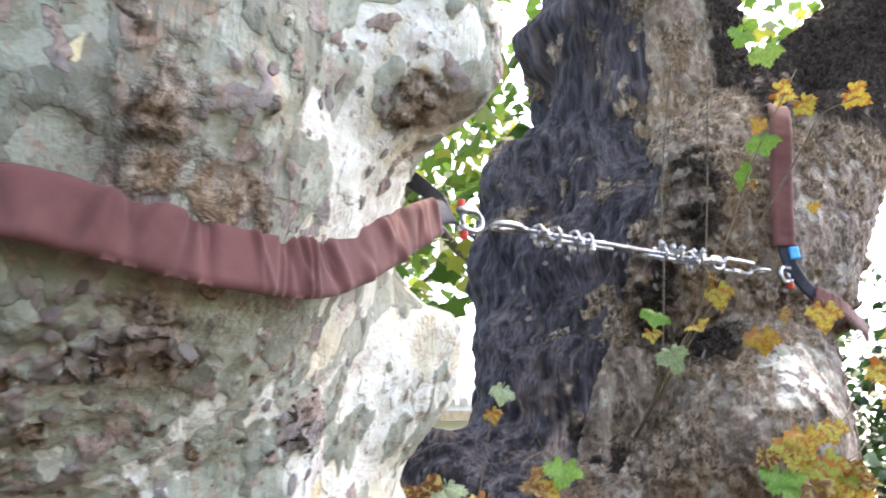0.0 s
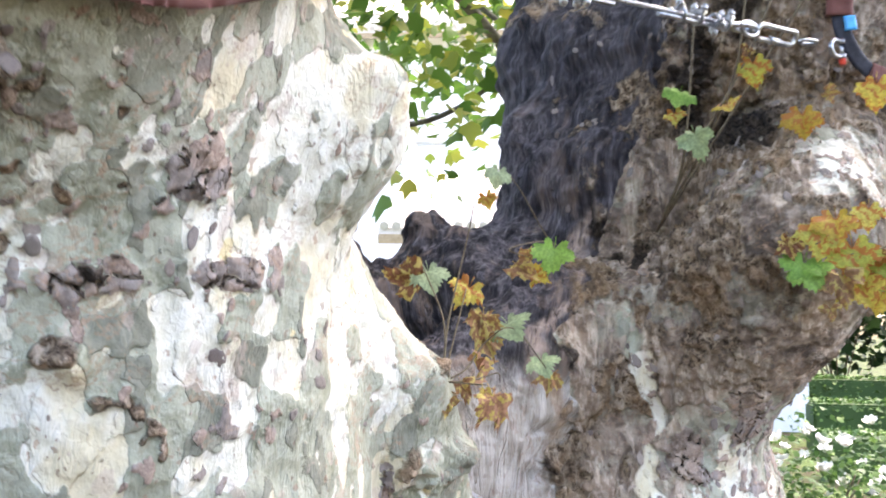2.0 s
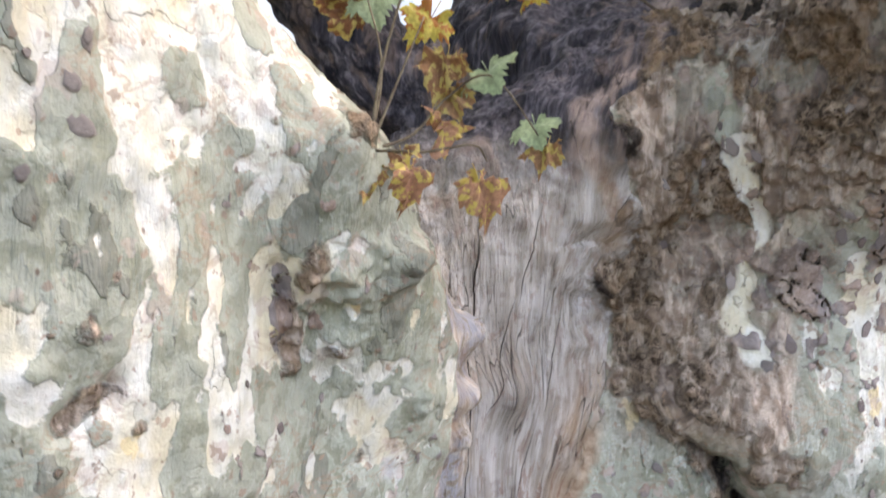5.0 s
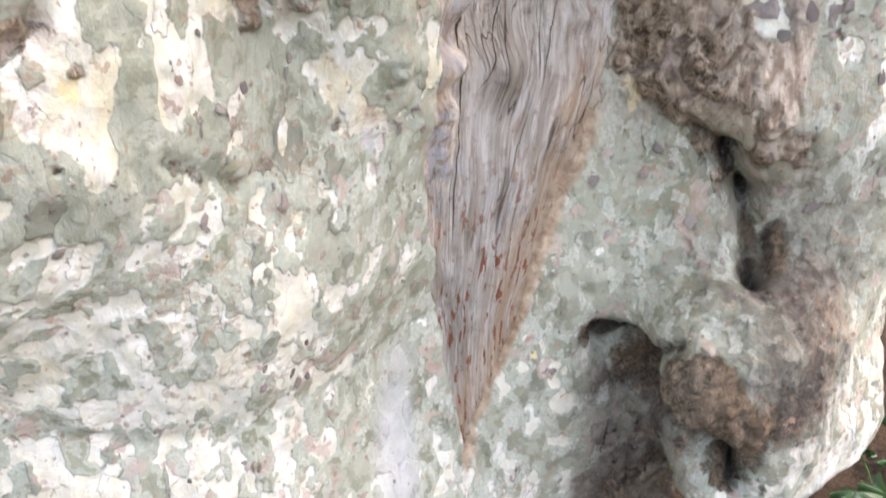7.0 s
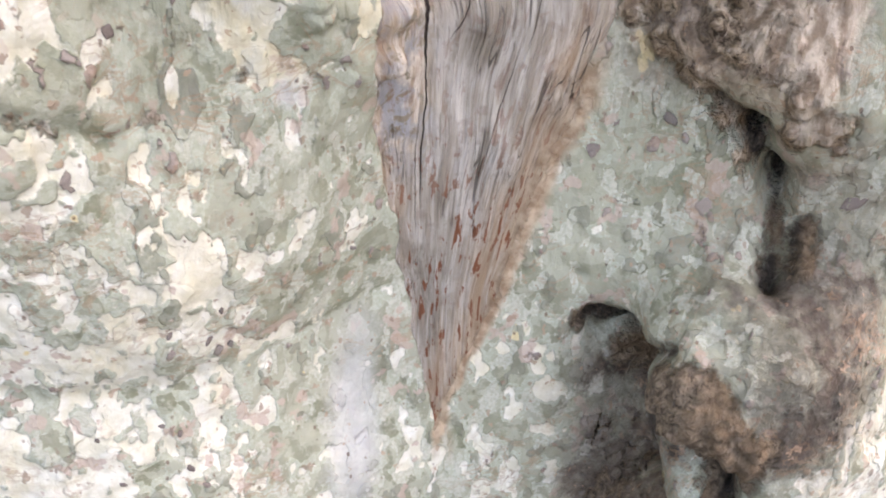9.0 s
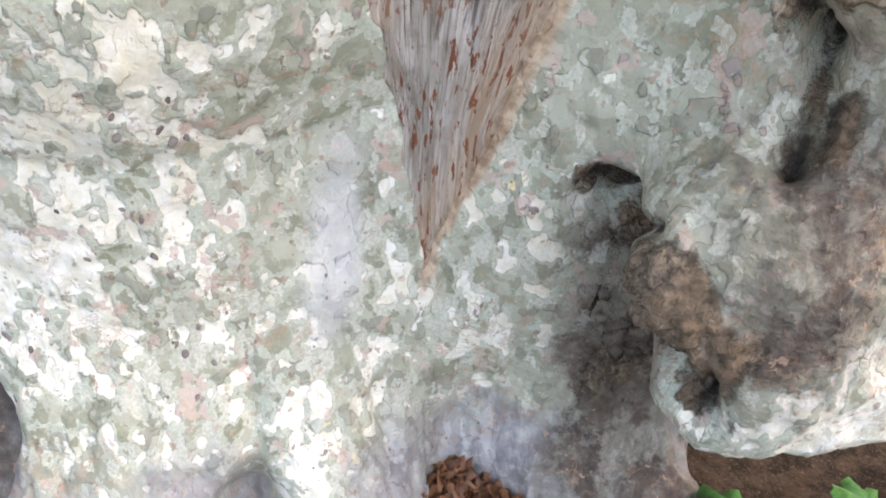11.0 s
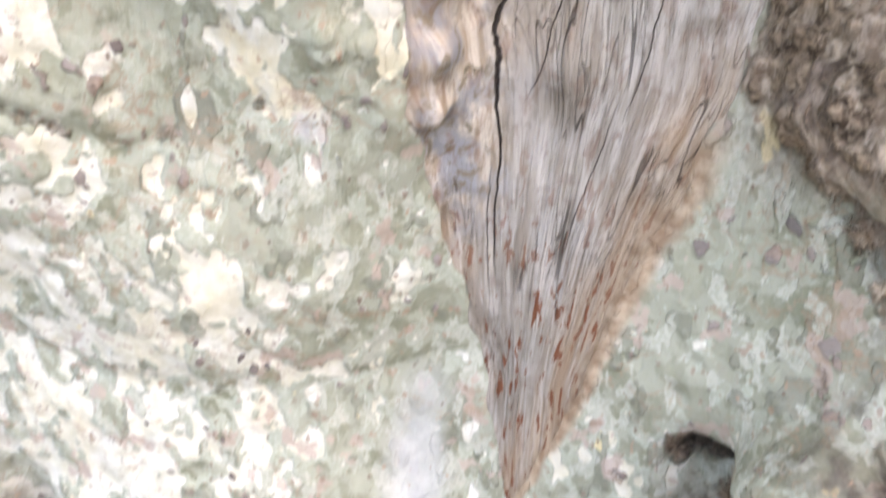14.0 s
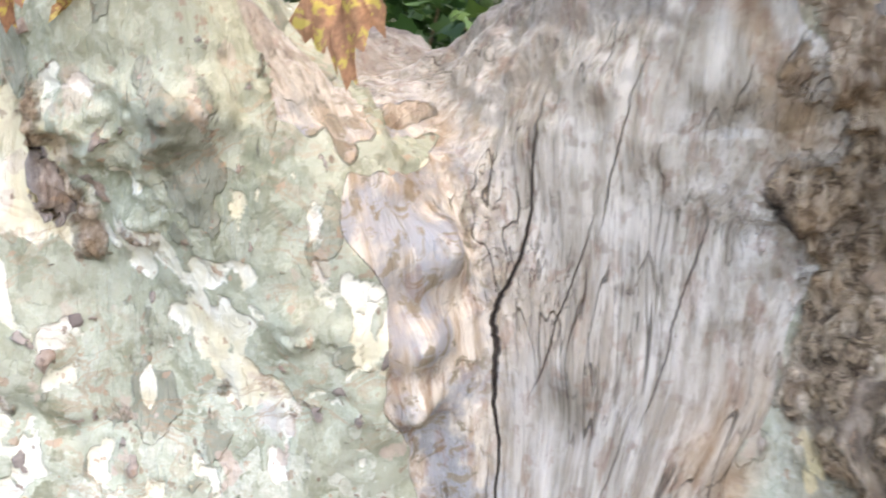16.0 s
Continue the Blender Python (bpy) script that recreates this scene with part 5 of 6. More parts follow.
def leaf_outline(rng, notch=0.64):
    """Five pointed lobes, tip at +y, stalk at the origin."""
    lobes = ((-128, 0.50), (-62, 0.86), (0, 1.0), (62, 0.86), (128, 0.50))
    pts = []
    for i, (a, r) in enumerate(lobes):
        r *= rng.uniform(0.9, 1.08)
        a += rng.uniform(-5, 5)
        for da, f in ((-24, 0.80), (-17, 0.74), (-12, 0.90), (-7, 0.84), (0, 1.0), (7, 0.84), (12, 0.90), (17, 0.74), (24, 0.80)):
            pts.append((a + da, r * f * rng.uniform(0.93, 1.07)))
        if i < 4:
            pts.append(((a + lobes[i + 1][0]) / 2, notch * rng.uniform(0.85, 1.1)))
    return [(math.sin(radians(a)) * r, math.cos(radians(a)) * r) for a, r in pts]


def leaf_mesh(name, seed, mat, curl=0.3, fold=0.2, shrivel=0.0, notch=0.64):
    """One leaf, 1 long from stalk to tip, curled along and folded across, with thickness in its veins."""
    rng = random.Random(seed)
    out = leaf_outline(rng, notch)
    bm = bmesh.new()
    ph = [rng.uniform(0, 6.28) for _ in range(4)]

    def lift(x, y):
        z = -curl * (y * y + 0.7 * x * x) + fold * abs(x) + 0.05 * math.sin(x * 9 + ph[0]) * (abs(x) + 0.2) + 0.05 * math.sin(y * 8 + ph[1])
        z += shrivel * (0.16 * math.sin(x * 11 + ph[2] + y * 5) + 0.12 * math.sin(y * 13 + ph[3]))
        return Vector((x * (1 - shrivel * 0.35 * (0.5 + 0.5 * math.sin(y * 6 + ph[2]))), y, z))

    rings = [[bm.verts.new(lift(x * f, y * f)) for x, y in out] for f in (0.34, 0.68, 1.0)]
    c = bm.verts.new(lift(0, 0))
    n = len(out)
    for i in range(n - 1):
        bm.faces.new((c, rings[0][i], rings[0][i + 1])).smooth = True
        for a, b in zip(rings[:-1], rings[1:]):
            bm.faces.new((a[i], b[i], b[i + 1], a[i + 1])).smooth = True
    stalk = tube([Vector((0, 0, lift(0, 0).z)), Vector((0, -0.18, 0.03)), Vector((0.02, -0.42, 0.10))], 0.012, 5, 6, 0.016, bm)
    me = bpy.data.meshes.new(name)
    bmesh.ops.recalc_face_normals(bm, faces=bm.faces)
    bm.to_mesh(me)
    bm.free()
    me.materials.append(mat)
    return me


LEAF_KINDS = {
    "g": [leaf_mesh("leaf", 1, LEAF_GREEN, 0.25, 0.15), leaf_mesh("leaf", 2, LEAF_GREEN, 0.15, 0.3)],
    "p": [leaf_mesh("leaf", 3, LEAF_PALE, 0.3, 0.2), leaf_mesh("leaf", 4, LEAF_PALE, 0.5, 0.5, 0.3)],
    "y": [leaf_mesh("leaf", 5, LEAF_YELLOW, 0.25, 0.15), leaf_mesh("leaf", 6, LEAF_YELLOW, 0.4, 0.25, 0.3), leaf_mesh("leaf", 7, LEAF_YELLOW, 0.15, 0.3)],
    "b": [leaf_mesh("leaf", 8, LEAF_BROWN, 0.5, 0.5, 0.8), leaf_mesh("leaf", 9, LEAF_BROWN, 0.7, 0.3, 1.0), leaf_mesh("leaf", 10, LEAF_BROWN, 0.3, 0.6, 0.7)],
}
LEAF_KINDS["o"] = [leaf_mesh("leaf", 12, LEAF_ORANGE, 0.6, 0.7, 1.0, 0.92), leaf_mesh("leaf", 13, LEAF_ORANGE, 0.8, 0.5, 1.0, 0.95)]
LEAF_WORDS = {"o": "rusty orange leaf with yellow blotches", "g": "fresh green leaf", "p": "pale green underside of a leaf", "y": "yellow autumn leaf with brown spots", "b": "withered curled brown leaf"}


def shoot(label, base, stems, leaves, seed, r=0.0030):
    """A living shoot of the tree: thin stems and its leaves. leaves: x, y, z, size, kind, turn in the picture plane, tilt."""
    rng = random.Random(seed)
    bm = bmesh.new()
    for path in stems:
        tube([base, *path] if path[0] != base else path, r, 6, 4 * (len(path) + 1), r * 0.45, bm)
    sh = part("shoot", bm, tree, label, TWIG)
    for x, y, z, size, kind, turn, tilt in leaves:
        me = LEAF_KINDS[kind][rng.randrange(len(LEAF_KINDS[kind]))]
        lf = part("leaf", me, sh, LEAF_WORDS[kind])
        eye = (0.78, 1.35, 1.5) if kind == "o" else (0.25, 0.3, 1.7)
        face = (Vector(eye) - Vector((x, y, z))).normalized()
        m = face.to_track_quat("Z", "Y").to_matrix().to_4x4()
        size *= 0.66
        lf.matrix_local = Matrix.Translation((x, y, z)) @ m @ Matrix.Rotation(radians(turn), 4, "Z") @ Matrix.Rotation(radians(tilt), 4, "X") @ Matrix.Diagonal((size, size, size, 1)) @ Matrix.Translation((0, -0.4, 0))
    return sh


knot = (0.055, 1.655, 1.600)
shoot("tuft of thin twigs with withered leaves in the crotch", knot,
      [[(0.05, 1.70, 1.70), (0.005, 1.75, 1.80)], [(0.07, 1.70, 1.68), (0.085, 1.745, 1.76)], [(0.09, 1.70, 1.62), (0.12, 1.735, 1.665), (0.17, 1.75, 1.69), (0.235, 1.755, 1.61)], [(0.08, 1.64, 1.60), (0.13, 1.595, 1.60)], [(0.10, 1.71, 1.60), (0.14, 1.78, 1.61), (0.143, 1.834, 1.59)], [(0.06, 1.68, 1.70), (0.09, 1.72, 1.86), (0.10, 1.74, 1.93)]],
      [(-0.035, 1.75, 1.780, 0.095, "b", 75, 20), (0.018, 1.75, 1.775, 0.075, "p", 190, 35), (0.082, 1.748, 1.750, 0.080, "y", 150, 40), (0.112, 1.735, 1.690, 0.075, "b", 170, 25), (0.125, 1.74, 1.660, 0.065, "b", 200, 40), (0.165, 1.75, 1.690, 0.085, "p", 215, 60), (0.222, 1.755, 1.625, 0.065, "p", 200, 50), (0.232, 1.757, 1.600, 0.060, "b", 170, 50), (0.133, 1.592, 1.567, 0.066, "o", 175, 30), (0.115, 1.735, 1.615, 0.070, "o", 160, 50), (0.090, 1.668, 1.585, 0.06, "b", 200, 45), (0.143, 1.836, 1.548, 0.088, "o", 185, 45), (0.062, 1.640, 1.560, 0.05, "b", 180, 60)], 3, 0.0022)
shoot("thin twig with one fresh green leaf and a brown one", (0.30, 2.335, 1.86),
      [[(0.24, 2.10, 1.88), (0.16, 1.78, 1.835), (0.20, 1.75, 1.815)], [(0.24, 2.10, 1.88), (0.17, 1.95, 1.98), (0.125, 1.90, 2.01)]],
      [(0.237, 1.75, 1.812, 0.080, "g", 170, 20), (0.190, 1.752, 1.795, 0.075, "b", 235, 55), (0.215, 1.755, 1.785, 0.06, "y", 240, 60), (0.130, 1.90, 1.985, 0.058, "p", 165, 20), (0.113, 1.902, 1.94, 0.048, "y", 200, 30)], 5, 0.0018)
shoot("long thin shoot climbing past the cable with scattered leaves", (0.50, 2.33, 1.93),
      [[(0.55, 2.12, 2.08), (0.65, 2.09, 2.26), (0.72, 2.08, 2.43), (0.80, 2.08, 2.62), (0.93, 2.08, 2.86)], [(0.53, 2.15, 2.05), (0.545, 2.09, 2.30), (0.56, 2.10, 2.55), (0.62, 2.12, 2.95)], [(0.62, 2.1, 2.2), (0.66, 2.08, 2.45), (0.70, 2.08, 2.9)], [(0.9, 2.1, 2.60), (0.97, 2.07, 2.72), (1.07, 2.06, 2.77)]],
      [(0.552, 2.08, 2.09, 0.085, "p", 195, 25), (0.512, 2.08, 2.19, 0.075, "g", 160, 50), (0.505, 2.08, 2.15, 0.055, "y", 190, 50), (0.615, 2.07, 2.17, 0.07, "y", 205, 72), (0.672, 2.08, 2.245, 0.085, "y", 185, 20), (0.655, 2.075, 2.29, 0.04, "b", 140, 40), (0.785, 2.13, 2.140, 0.095, "y", 180, 15), (0.92, 2.08, 2.195, 0.095, "y", 175, 30), (0.835, 2.10, 2.205, 0.05, "b", 265, 60), (0.822, 2.08, 2.64, 0.085, "g", 190, 30), (0.757, 2.08, 2.56, 0.075, "g", 75, 45), (0.78, 2.075, 2.53, 0.045, "b", 200, 40), (0.815, 2.085, 2.70, 0.06, "y", 150, 35), (0.945, 2.08, 2.75, 0.075, "y", 215, 25), (0.893, 2.08, 2.79, 0.085, "y", 250, 40), (0.942, 2.11, 2.485, 0.04, "y", 180, 20), (1.07, 2.06, 2.77, 0.09, "y", 230, 35), (0.86, 2.09, 2.90, 0.09, "g", 190, 30), (0.80, 2.10, 2.96, 0.08, "g", 150, 30)], 7, 0.0034)
shoot("cluster of yellow and brown autumn leaves on drooping stems", (1.03, 2.24, 2.02),
      [[(0.93, 2.05, 1.96), (0.82, 1.93, 1.90), (0.74, 1.92, 1.86)], [(0.97, 2.05, 1.92), (0.88, 1.93, 1.86), (0.80, 1.91, 1.84)], [(0.95, 2.05, 1.90), (0.90, 1.95, 1.82), (0.86, 1.93, 1.78)]],
      [(0.695, 1.925, 1.855, 0.065, "b", 190, 40), (0.712, 1.925, 1.805, 0.085, "g", 160, 30), (0.735, 1.92, 1.795, 0.090, "g", 195, 40), (0.748, 1.92, 1.86, 0.100, "y", 165, 20), (0.775, 1.91, 1.885, 0.095, "y", 180, 30), (0.805, 1.905, 1.825, 0.110, "y", 185, 20), (0.785, 1.91, 1.775, 0.105, "b", 190, 25), (0.825, 1.915, 1.765, 0.100, "y", 200, 30), (0.850, 1.92, 1.800, 0.105, "y", 215, 20), (0.888, 1.92, 1.815, 0.085, "b", 255, 30), (0.885, 1.925, 1.755, 0.090, "y", 225, 25), (0.83, 1.90, 1.91, 0.07, "y", 175, 30), (0.765, 1.915, 1.73, 0.05, "b", 185, 50)], 11, 0.0026)
shoot("side twig with large yellow leaves in the open", (1.16, 2.42, 2.05),
      [[(1.10, 2.15, 2.10), (1.02, 2.0, 2.08)], [(1.12, 2.2, 2.12), (1.08, 2.05, 2.14)]],
      [(1.005, 1.98, 2.04, 0.110, "y", 190, 25), (1.03, 1.99, 1.98, 0.09, "y", 200, 40), (1.075, 2.03, 2.12, 0.10, "y", 160, 20)], 13, 0.0026)
shoot("backlit leaves hanging in the hollow", (-0.45, 2.42, 2.02),
      [[(-0.38, 2.30, 2.06), (-0.30, 2.26, 2.03)], [(-0.36, 2.3, 2.02), (-0.27, 2.26, 1.97)]],
      [(-0.315, 2.25, 2.015, 0.065, "y", 190, 30), (-0.275, 2.25, 1.955, 0.07, "g", 200, 30)], 17, 0.0018)


# crown and far foliage: many small leaves on branches
def leaf_cloud(rng, centers, count, size, spread, droop=0.3):
    """Vertices and quads of count small lobed leaves scattered in clumps about the centers."""
    shape = np.array([(0, 0), (0.32, 0.18), (0.50, 0.55), (0.22, 0.60), (0, 1.0), (-0.22, 0.60), (-0.50, 0.55), (-0.32, 0.18)])
    shape3 = np.column_stack([shape[:, 0], shape[:, 1] - 0.4, -0.25 * np.abs(shape[:, 0])])
    centers = np.asarray(centers, float)
    pick = rng.integers(0, len(centers), count)
    pos = centers[pick, :3] + rng.normal(0, 1, (count, 3)) * centers[pick, 3:4] * spread
    yaw, pit, rol = rng.uniform(0, 2 * np.pi, count), rng.normal(-droop, 0.6, count), rng.normal(0, 0.6, count)
    cy, sy, cp, sp, cr, sr = np.cos(yaw), np.sin(yaw), np.cos(pit), np.sin(pit), np.cos(rol), np.sin(rol)
    R = np.stack([np.stack([cy * cr - sy * sp * sr, -sy * cp, cy * sr + sy * sp * cr], 1), np.stack([sy * cr + cy * sp * sr, cy * cp, sy * sr - cy * sp * cr], 1), np.stack([-cp * sr, sp, cp * cr], 1)], 1)
    sc = size * rng.uniform(0.6, 1.25, count)
    v = np.einsum("nij,kj->nki", R, shape3) * sc[:, None, None] + pos[:, None, :]
    base = np.arange(count)[:, None] * 8
    faces = np.concatenate([base + np.array([0, 1, 2, 3]), base + np.array([0, 3, 4, 5]), base + np.array([0, 5, 6, 7])])
    return v.reshape(-1, 3), faces


def foliage_material(name, c1, c2, c3, light=0.4):
    k = Mat(name)
    rnd = k.node("NewGeometry").outputs["Random Per Island"]
    ramp = k.node("ValToRGB", {0: rnd})
    el = ramp.color_ramp.elements
    el.new(0.5)
    for e, c, p in zip(el, (c1, c2, c3), (0.0, 0.6, 1.0)):
        e.position, e.color = p, (*c, 1)
    b = k.node("BsdfPrincipled", {"Base Color": ramp.outputs[0], "Roughness": 0.5, "Specular IOR Level": 0.3})
    tr = k.node("BsdfTranslucent", {"Color": ramp.outputs[0]})
    mx = k.node("MixShader", {0: light})
    k.t.links.new(b.outputs[0], mx.inputs[1])
    k.t.links.new(tr.outputs[0], mx.inputs[2])
    k.t.links.new(mx.outputs[0], k.out.inputs["Surface"])
    return k.m


CROWN = foliage_material("crown_leaves", (0.05, 0.12, 0.02), (0.11, 0.21, 0.035), (0.30, 0.30, 0.05), 0.45)
DARK_LEAF = foliage_material("dark_leaves", (0.012, 0.035, 0.012), (0.03, 0.075, 0.02), (0.07, 0.13, 0.035), 0.2)
MID_LEAF = foliage_material("shrub_leaves", (0.03, 0.075, 0.02), (0.065, 0.14, 0.035), (0.14, 0.24, 0.06), 0.3)
rngn = np.random.default_rng(5)
limb_bm = bmesh.new()
for path, r in (([(-0.45, 1.5, 4.6), (-0.9, 3.5, 4.9), (-0.6, 5.6, 4.3), (0.3, 7.2, 3.6)], 0.09), ([(-0.6, 5.6, 4.3), (-1.6, 6.4, 3.9), (-2.6, 7.0, 3.3)], 0.045), ([(-1.7, 6.3, 3.35), (-0.6, 6.2, 3.15), (0.4, 6.1, 3.75)], 0.03), ([(1.2, 3.2, 5.0), (2.2, 4.6, 5.0), (3.3, 6.0, 4.4)], 0.08), ([(-0.2, 6.2, 4.0), (0.3, 6.0, 3.5), (0.5, 5.9, 3.1)], 0.02)):
    tube(path, r, 8, 24, r * 0.4, limb_bm)
part("branch", limb_bm, tree, "spreading branches over the gap", simple("branch_bark", (0.07, 0.065, 0.05), (0.17, 0.16, 0.13), 20.0))
clumps = [(rngn.uniform(-3.2, 1.2), rngn.uniform(4.8, 8.0), 0, 0.55) for _ in range(46)]
clumps = [(x, y, 1.72 + (y - 0.3) * rngn.uniform(0.27, 0.62), s) for x, y, _, s in clumps] + [(rngn.uniform(1.0, 5.0), rngn.uniform(4.5, 8.0), rngn.uniform(4.2, 6.2), 0.6) for _ in range(26)] 
cv, cf = leaf_cloud(rngn, clumps, 4600, 0.15, 0.62, 0.5)
# leaves high overhead, out of view, added to cut light from above
roof = [(math.cos(a) * r - 0.2, 2.0 + math.sin(a) * r, rngn.uniform(6.2, 8.6), 0.8) for a, r in zip(rngn.uniform(0, 6.28, 150), 5.2 * np.sqrt(rngn.uniform(0, 1, 150)))]
rv, rf = leaf_cloud(rngn, roof, 9000, 0.20, 0.7, 0.3)
cf = np.concatenate([cf, rf + len(cv)])
cv = np.concatenate([cv, rv])
crown = part("crown", mesh_of("crown", cv, cf, CROWN), tree, "backlit green and yellowing crown foliage")
crown["kind"] = "stuff"

# ---- garden beyond ----
PLASTER = simple("white_plaster", (0.88, 0.87, 0.84), (0.93, 0.92, 0.89), 4.0, 0.85, 0.2, 0.003)
STONE = simple("pale_stone", (0.40, 0.39, 0.37), (0.56, 0.55, 0.52), 6.0, 0.85, 0.4, 0.004)
TILES = simple("pale_roof_tiles", (0.62, 0.56, 0.50), (0.74, 0.69, 0.63), 9.0, 0.8, 0.3, 0.004)
TIMBER = simple("eave_timber", (0.36, 0.26, 0.15), (0.50, 0.38, 0.24), 12.0, 0.7)
FRAME = simple("window_frame_paint", (0.80, 0.81, 0.82), (0.87, 0.87, 0.87), 10.0, 0.5)
GLASS = simple("window_glass", (0.66, 0.68, 0.70), (0.76, 0.77, 0.78), 2.0, 0.12, 0.0, 0.001, spec=0.6)


def box_bm(lo, hi, bevel=0.0, bm=None):
    bm = bm or bmesh.new()
    r = bmesh.ops.create_cube(bm, size=1.0)
    lo, hi = Vector(lo), Vector(hi)
    bmesh.ops.transform(bm, matrix=Matrix.Translation((lo + hi) / 2) @ Matrix.Diagonal((*(hi - lo), 1)), verts=r["verts"])
    if bevel:
        bmesh.ops.bevel(bm, geom=[e for e in bm.edges], offset=bevel, segments=2, affect="EDGES")
    return bm


def wall_with_holes(x0, x1, z0, z1, y, depth, holes):
    """A wall of blocks round rectangular openings."""
    xs = sorted({x0, x1, *[h[0] for h in holes], *[h[1] for h in holes]})
    zs = sorted({z0, z1, *[h[2] for h in holes], *[h[3] for h in holes]})
    bm = bmesh.new()
    for a, b in zip(xs[:-1], xs[1:]):
        for c, d in zip(zs[:-1], zs[1:]):
            if not any(h[0] <= a and b <= h[1] and h[2] <= c and d <= h[3] for h in holes):
                box_bm((a, y, c), (b, y + depth, d), bm=bm)
    bmesh.ops.remove_doubles(bm, verts=bm.verts, dist=0.0005)
    return bm


def house(name, label, x0, x1, y, deep, top, windows, roof_up):
    h = thing(name, label, "house")
    part("wall", wall_with_holes(x0, x1, -0.1, top, y, 0.35, windows), h, "white plastered wall", PLASTER)
    part("wall", box_bm((x0, y + 0.355, -0.1), (x0 + 0.35, y + deep, top)), h, "", PLASTER)
    part("wall", box_bm((x1 - 0.35, y + 0.355, -0.1), (x1, y + deep, top)), h, "", PLASTER)
    part("wall", box_bm((x0 + 0.355, y + deep - 0.35, -0.1), (x1 - 0.355, y + deep, top)), h, "", PLASTER)
    for a, b, c, d in windows:
        w = part("window", box_bm((a + 0.002, y + 0.16, c + 0.002), (b - 0.002, y + 0.19, d - 0.002)), h, "dark window pane", GLASS)
        bm = bmesh.new()
        for lo, hi in (((a, c), (a + 0.07, d)), ((b - 0.07, c), (b, d)), ((a + 0.07, c), (b - 0.07, c + 0.07)), ((a + 0.07, d - 0.07), (b - 0.07, d)), (((a + b) / 2 - 0.03, c + 0.07), ((a + b) / 2 + 0.03, d - 0.07))):
            box_bm((lo[0] + 0.003, y + 0.10, lo[1] + 0.003), (hi[0] - 0.003, y + 0.155, hi[1] - 0.003), bm=bm)
        part("frame", bm, w, "pale painted frame", FRAME)
        part("sill", box_bm((a - 0.08, y - 0.08, c - 0.09), (b + 0.08, y + 0.09, c - 0.003)), w, "", STONE)
    # roof: two slopes, overlapping the walls, tile courses along the eave
    bm = bmesh.new()
    mid = y + deep / 2
    over = 0.5
    for sgn, ye in ((1, y - over), (-1, y + deep + over)):
        e0, e1 = Vector((x0 - over, ye, top + 0.02)), Vector((x1 + over, ye, top + 0.02))
        r0, r1 = Vector((x0 - over, mid, top + roof_up)), Vector((x1 + over, mid, top + roof_up))
        up = Vector((0, 0, 0.12))
        vs = [bm.verts.new(p) for p in (e0, e1, r1, r0, e0 + up, e1 + up, r1 + up, r0 + up)]
        for f in ((0, 1, 2, 3), (7, 6, 5, 4), (0, 4, 5, 1), (1, 5, 6, 2), (2, 6, 7, 3), (3, 7, 4, 0)):
            bm.faces.new([vs[i] for i in f])
    bmesh.ops.recalc_face_normals(bm, faces=bm.faces)
    roof = part("roof", bm, h, "pale tiled roof", TILES)
    bm = bmesh.new()
    n = int((x1 - x0 + 2 * over) / 0.22)
    for i in range(n):
        x = x0 - over + (i + 0.5) * (x1 - x0 + 2 * over) / n
        tube([Vector((x, y - over - 0.06, top + 0.16)), Vector((x, mid, top + roof_up + 0.16))], 0.085, 8, bm=bm)
    part("tile_course", bm, roof, "rounded tile courses", TILES)["kind"] = "stuff"
    part("eave_board", box_bm((x0 - over, y - over - 0.03, top - 0.16), (x1 + over, y - over - 0.003, top + 0.015)), h, "brown timber eave board", TIMBER)
    return h


house("garden_house", "low white garden house with a tiled roof and timber eaves", -2.1, 5.0, 16.0, 5.0, 3.35, [(-1.75, -1.05, 1.2, 2.5), (0.6, 1.5, 1.1, 2.5), (2.8, 3.7, 1.1, 2.5)], 1.5)
house("white_house", "tall white plastered house with small paned windows", -16.0, -0.5, 27.0, 9.0, 11.0, [(-13.5, -12.3, 5.6, 7.6), (-10.6, -9.4, 5.6, 7.6), (-8.05, -7.2, 5.9, 7.8), (-6.6, -5.7, 5.9, 7.8), (-3.6, -2.5, 5.6, 7.6), (-13.5, -12.3, 1.6, 3.8), (-10.6, -9.4, 1.6, 3.8), (-7.2, -6.0, 1.6, 3.8), (-3.6, -2.5, 1.6, 3.8)], 3.0)


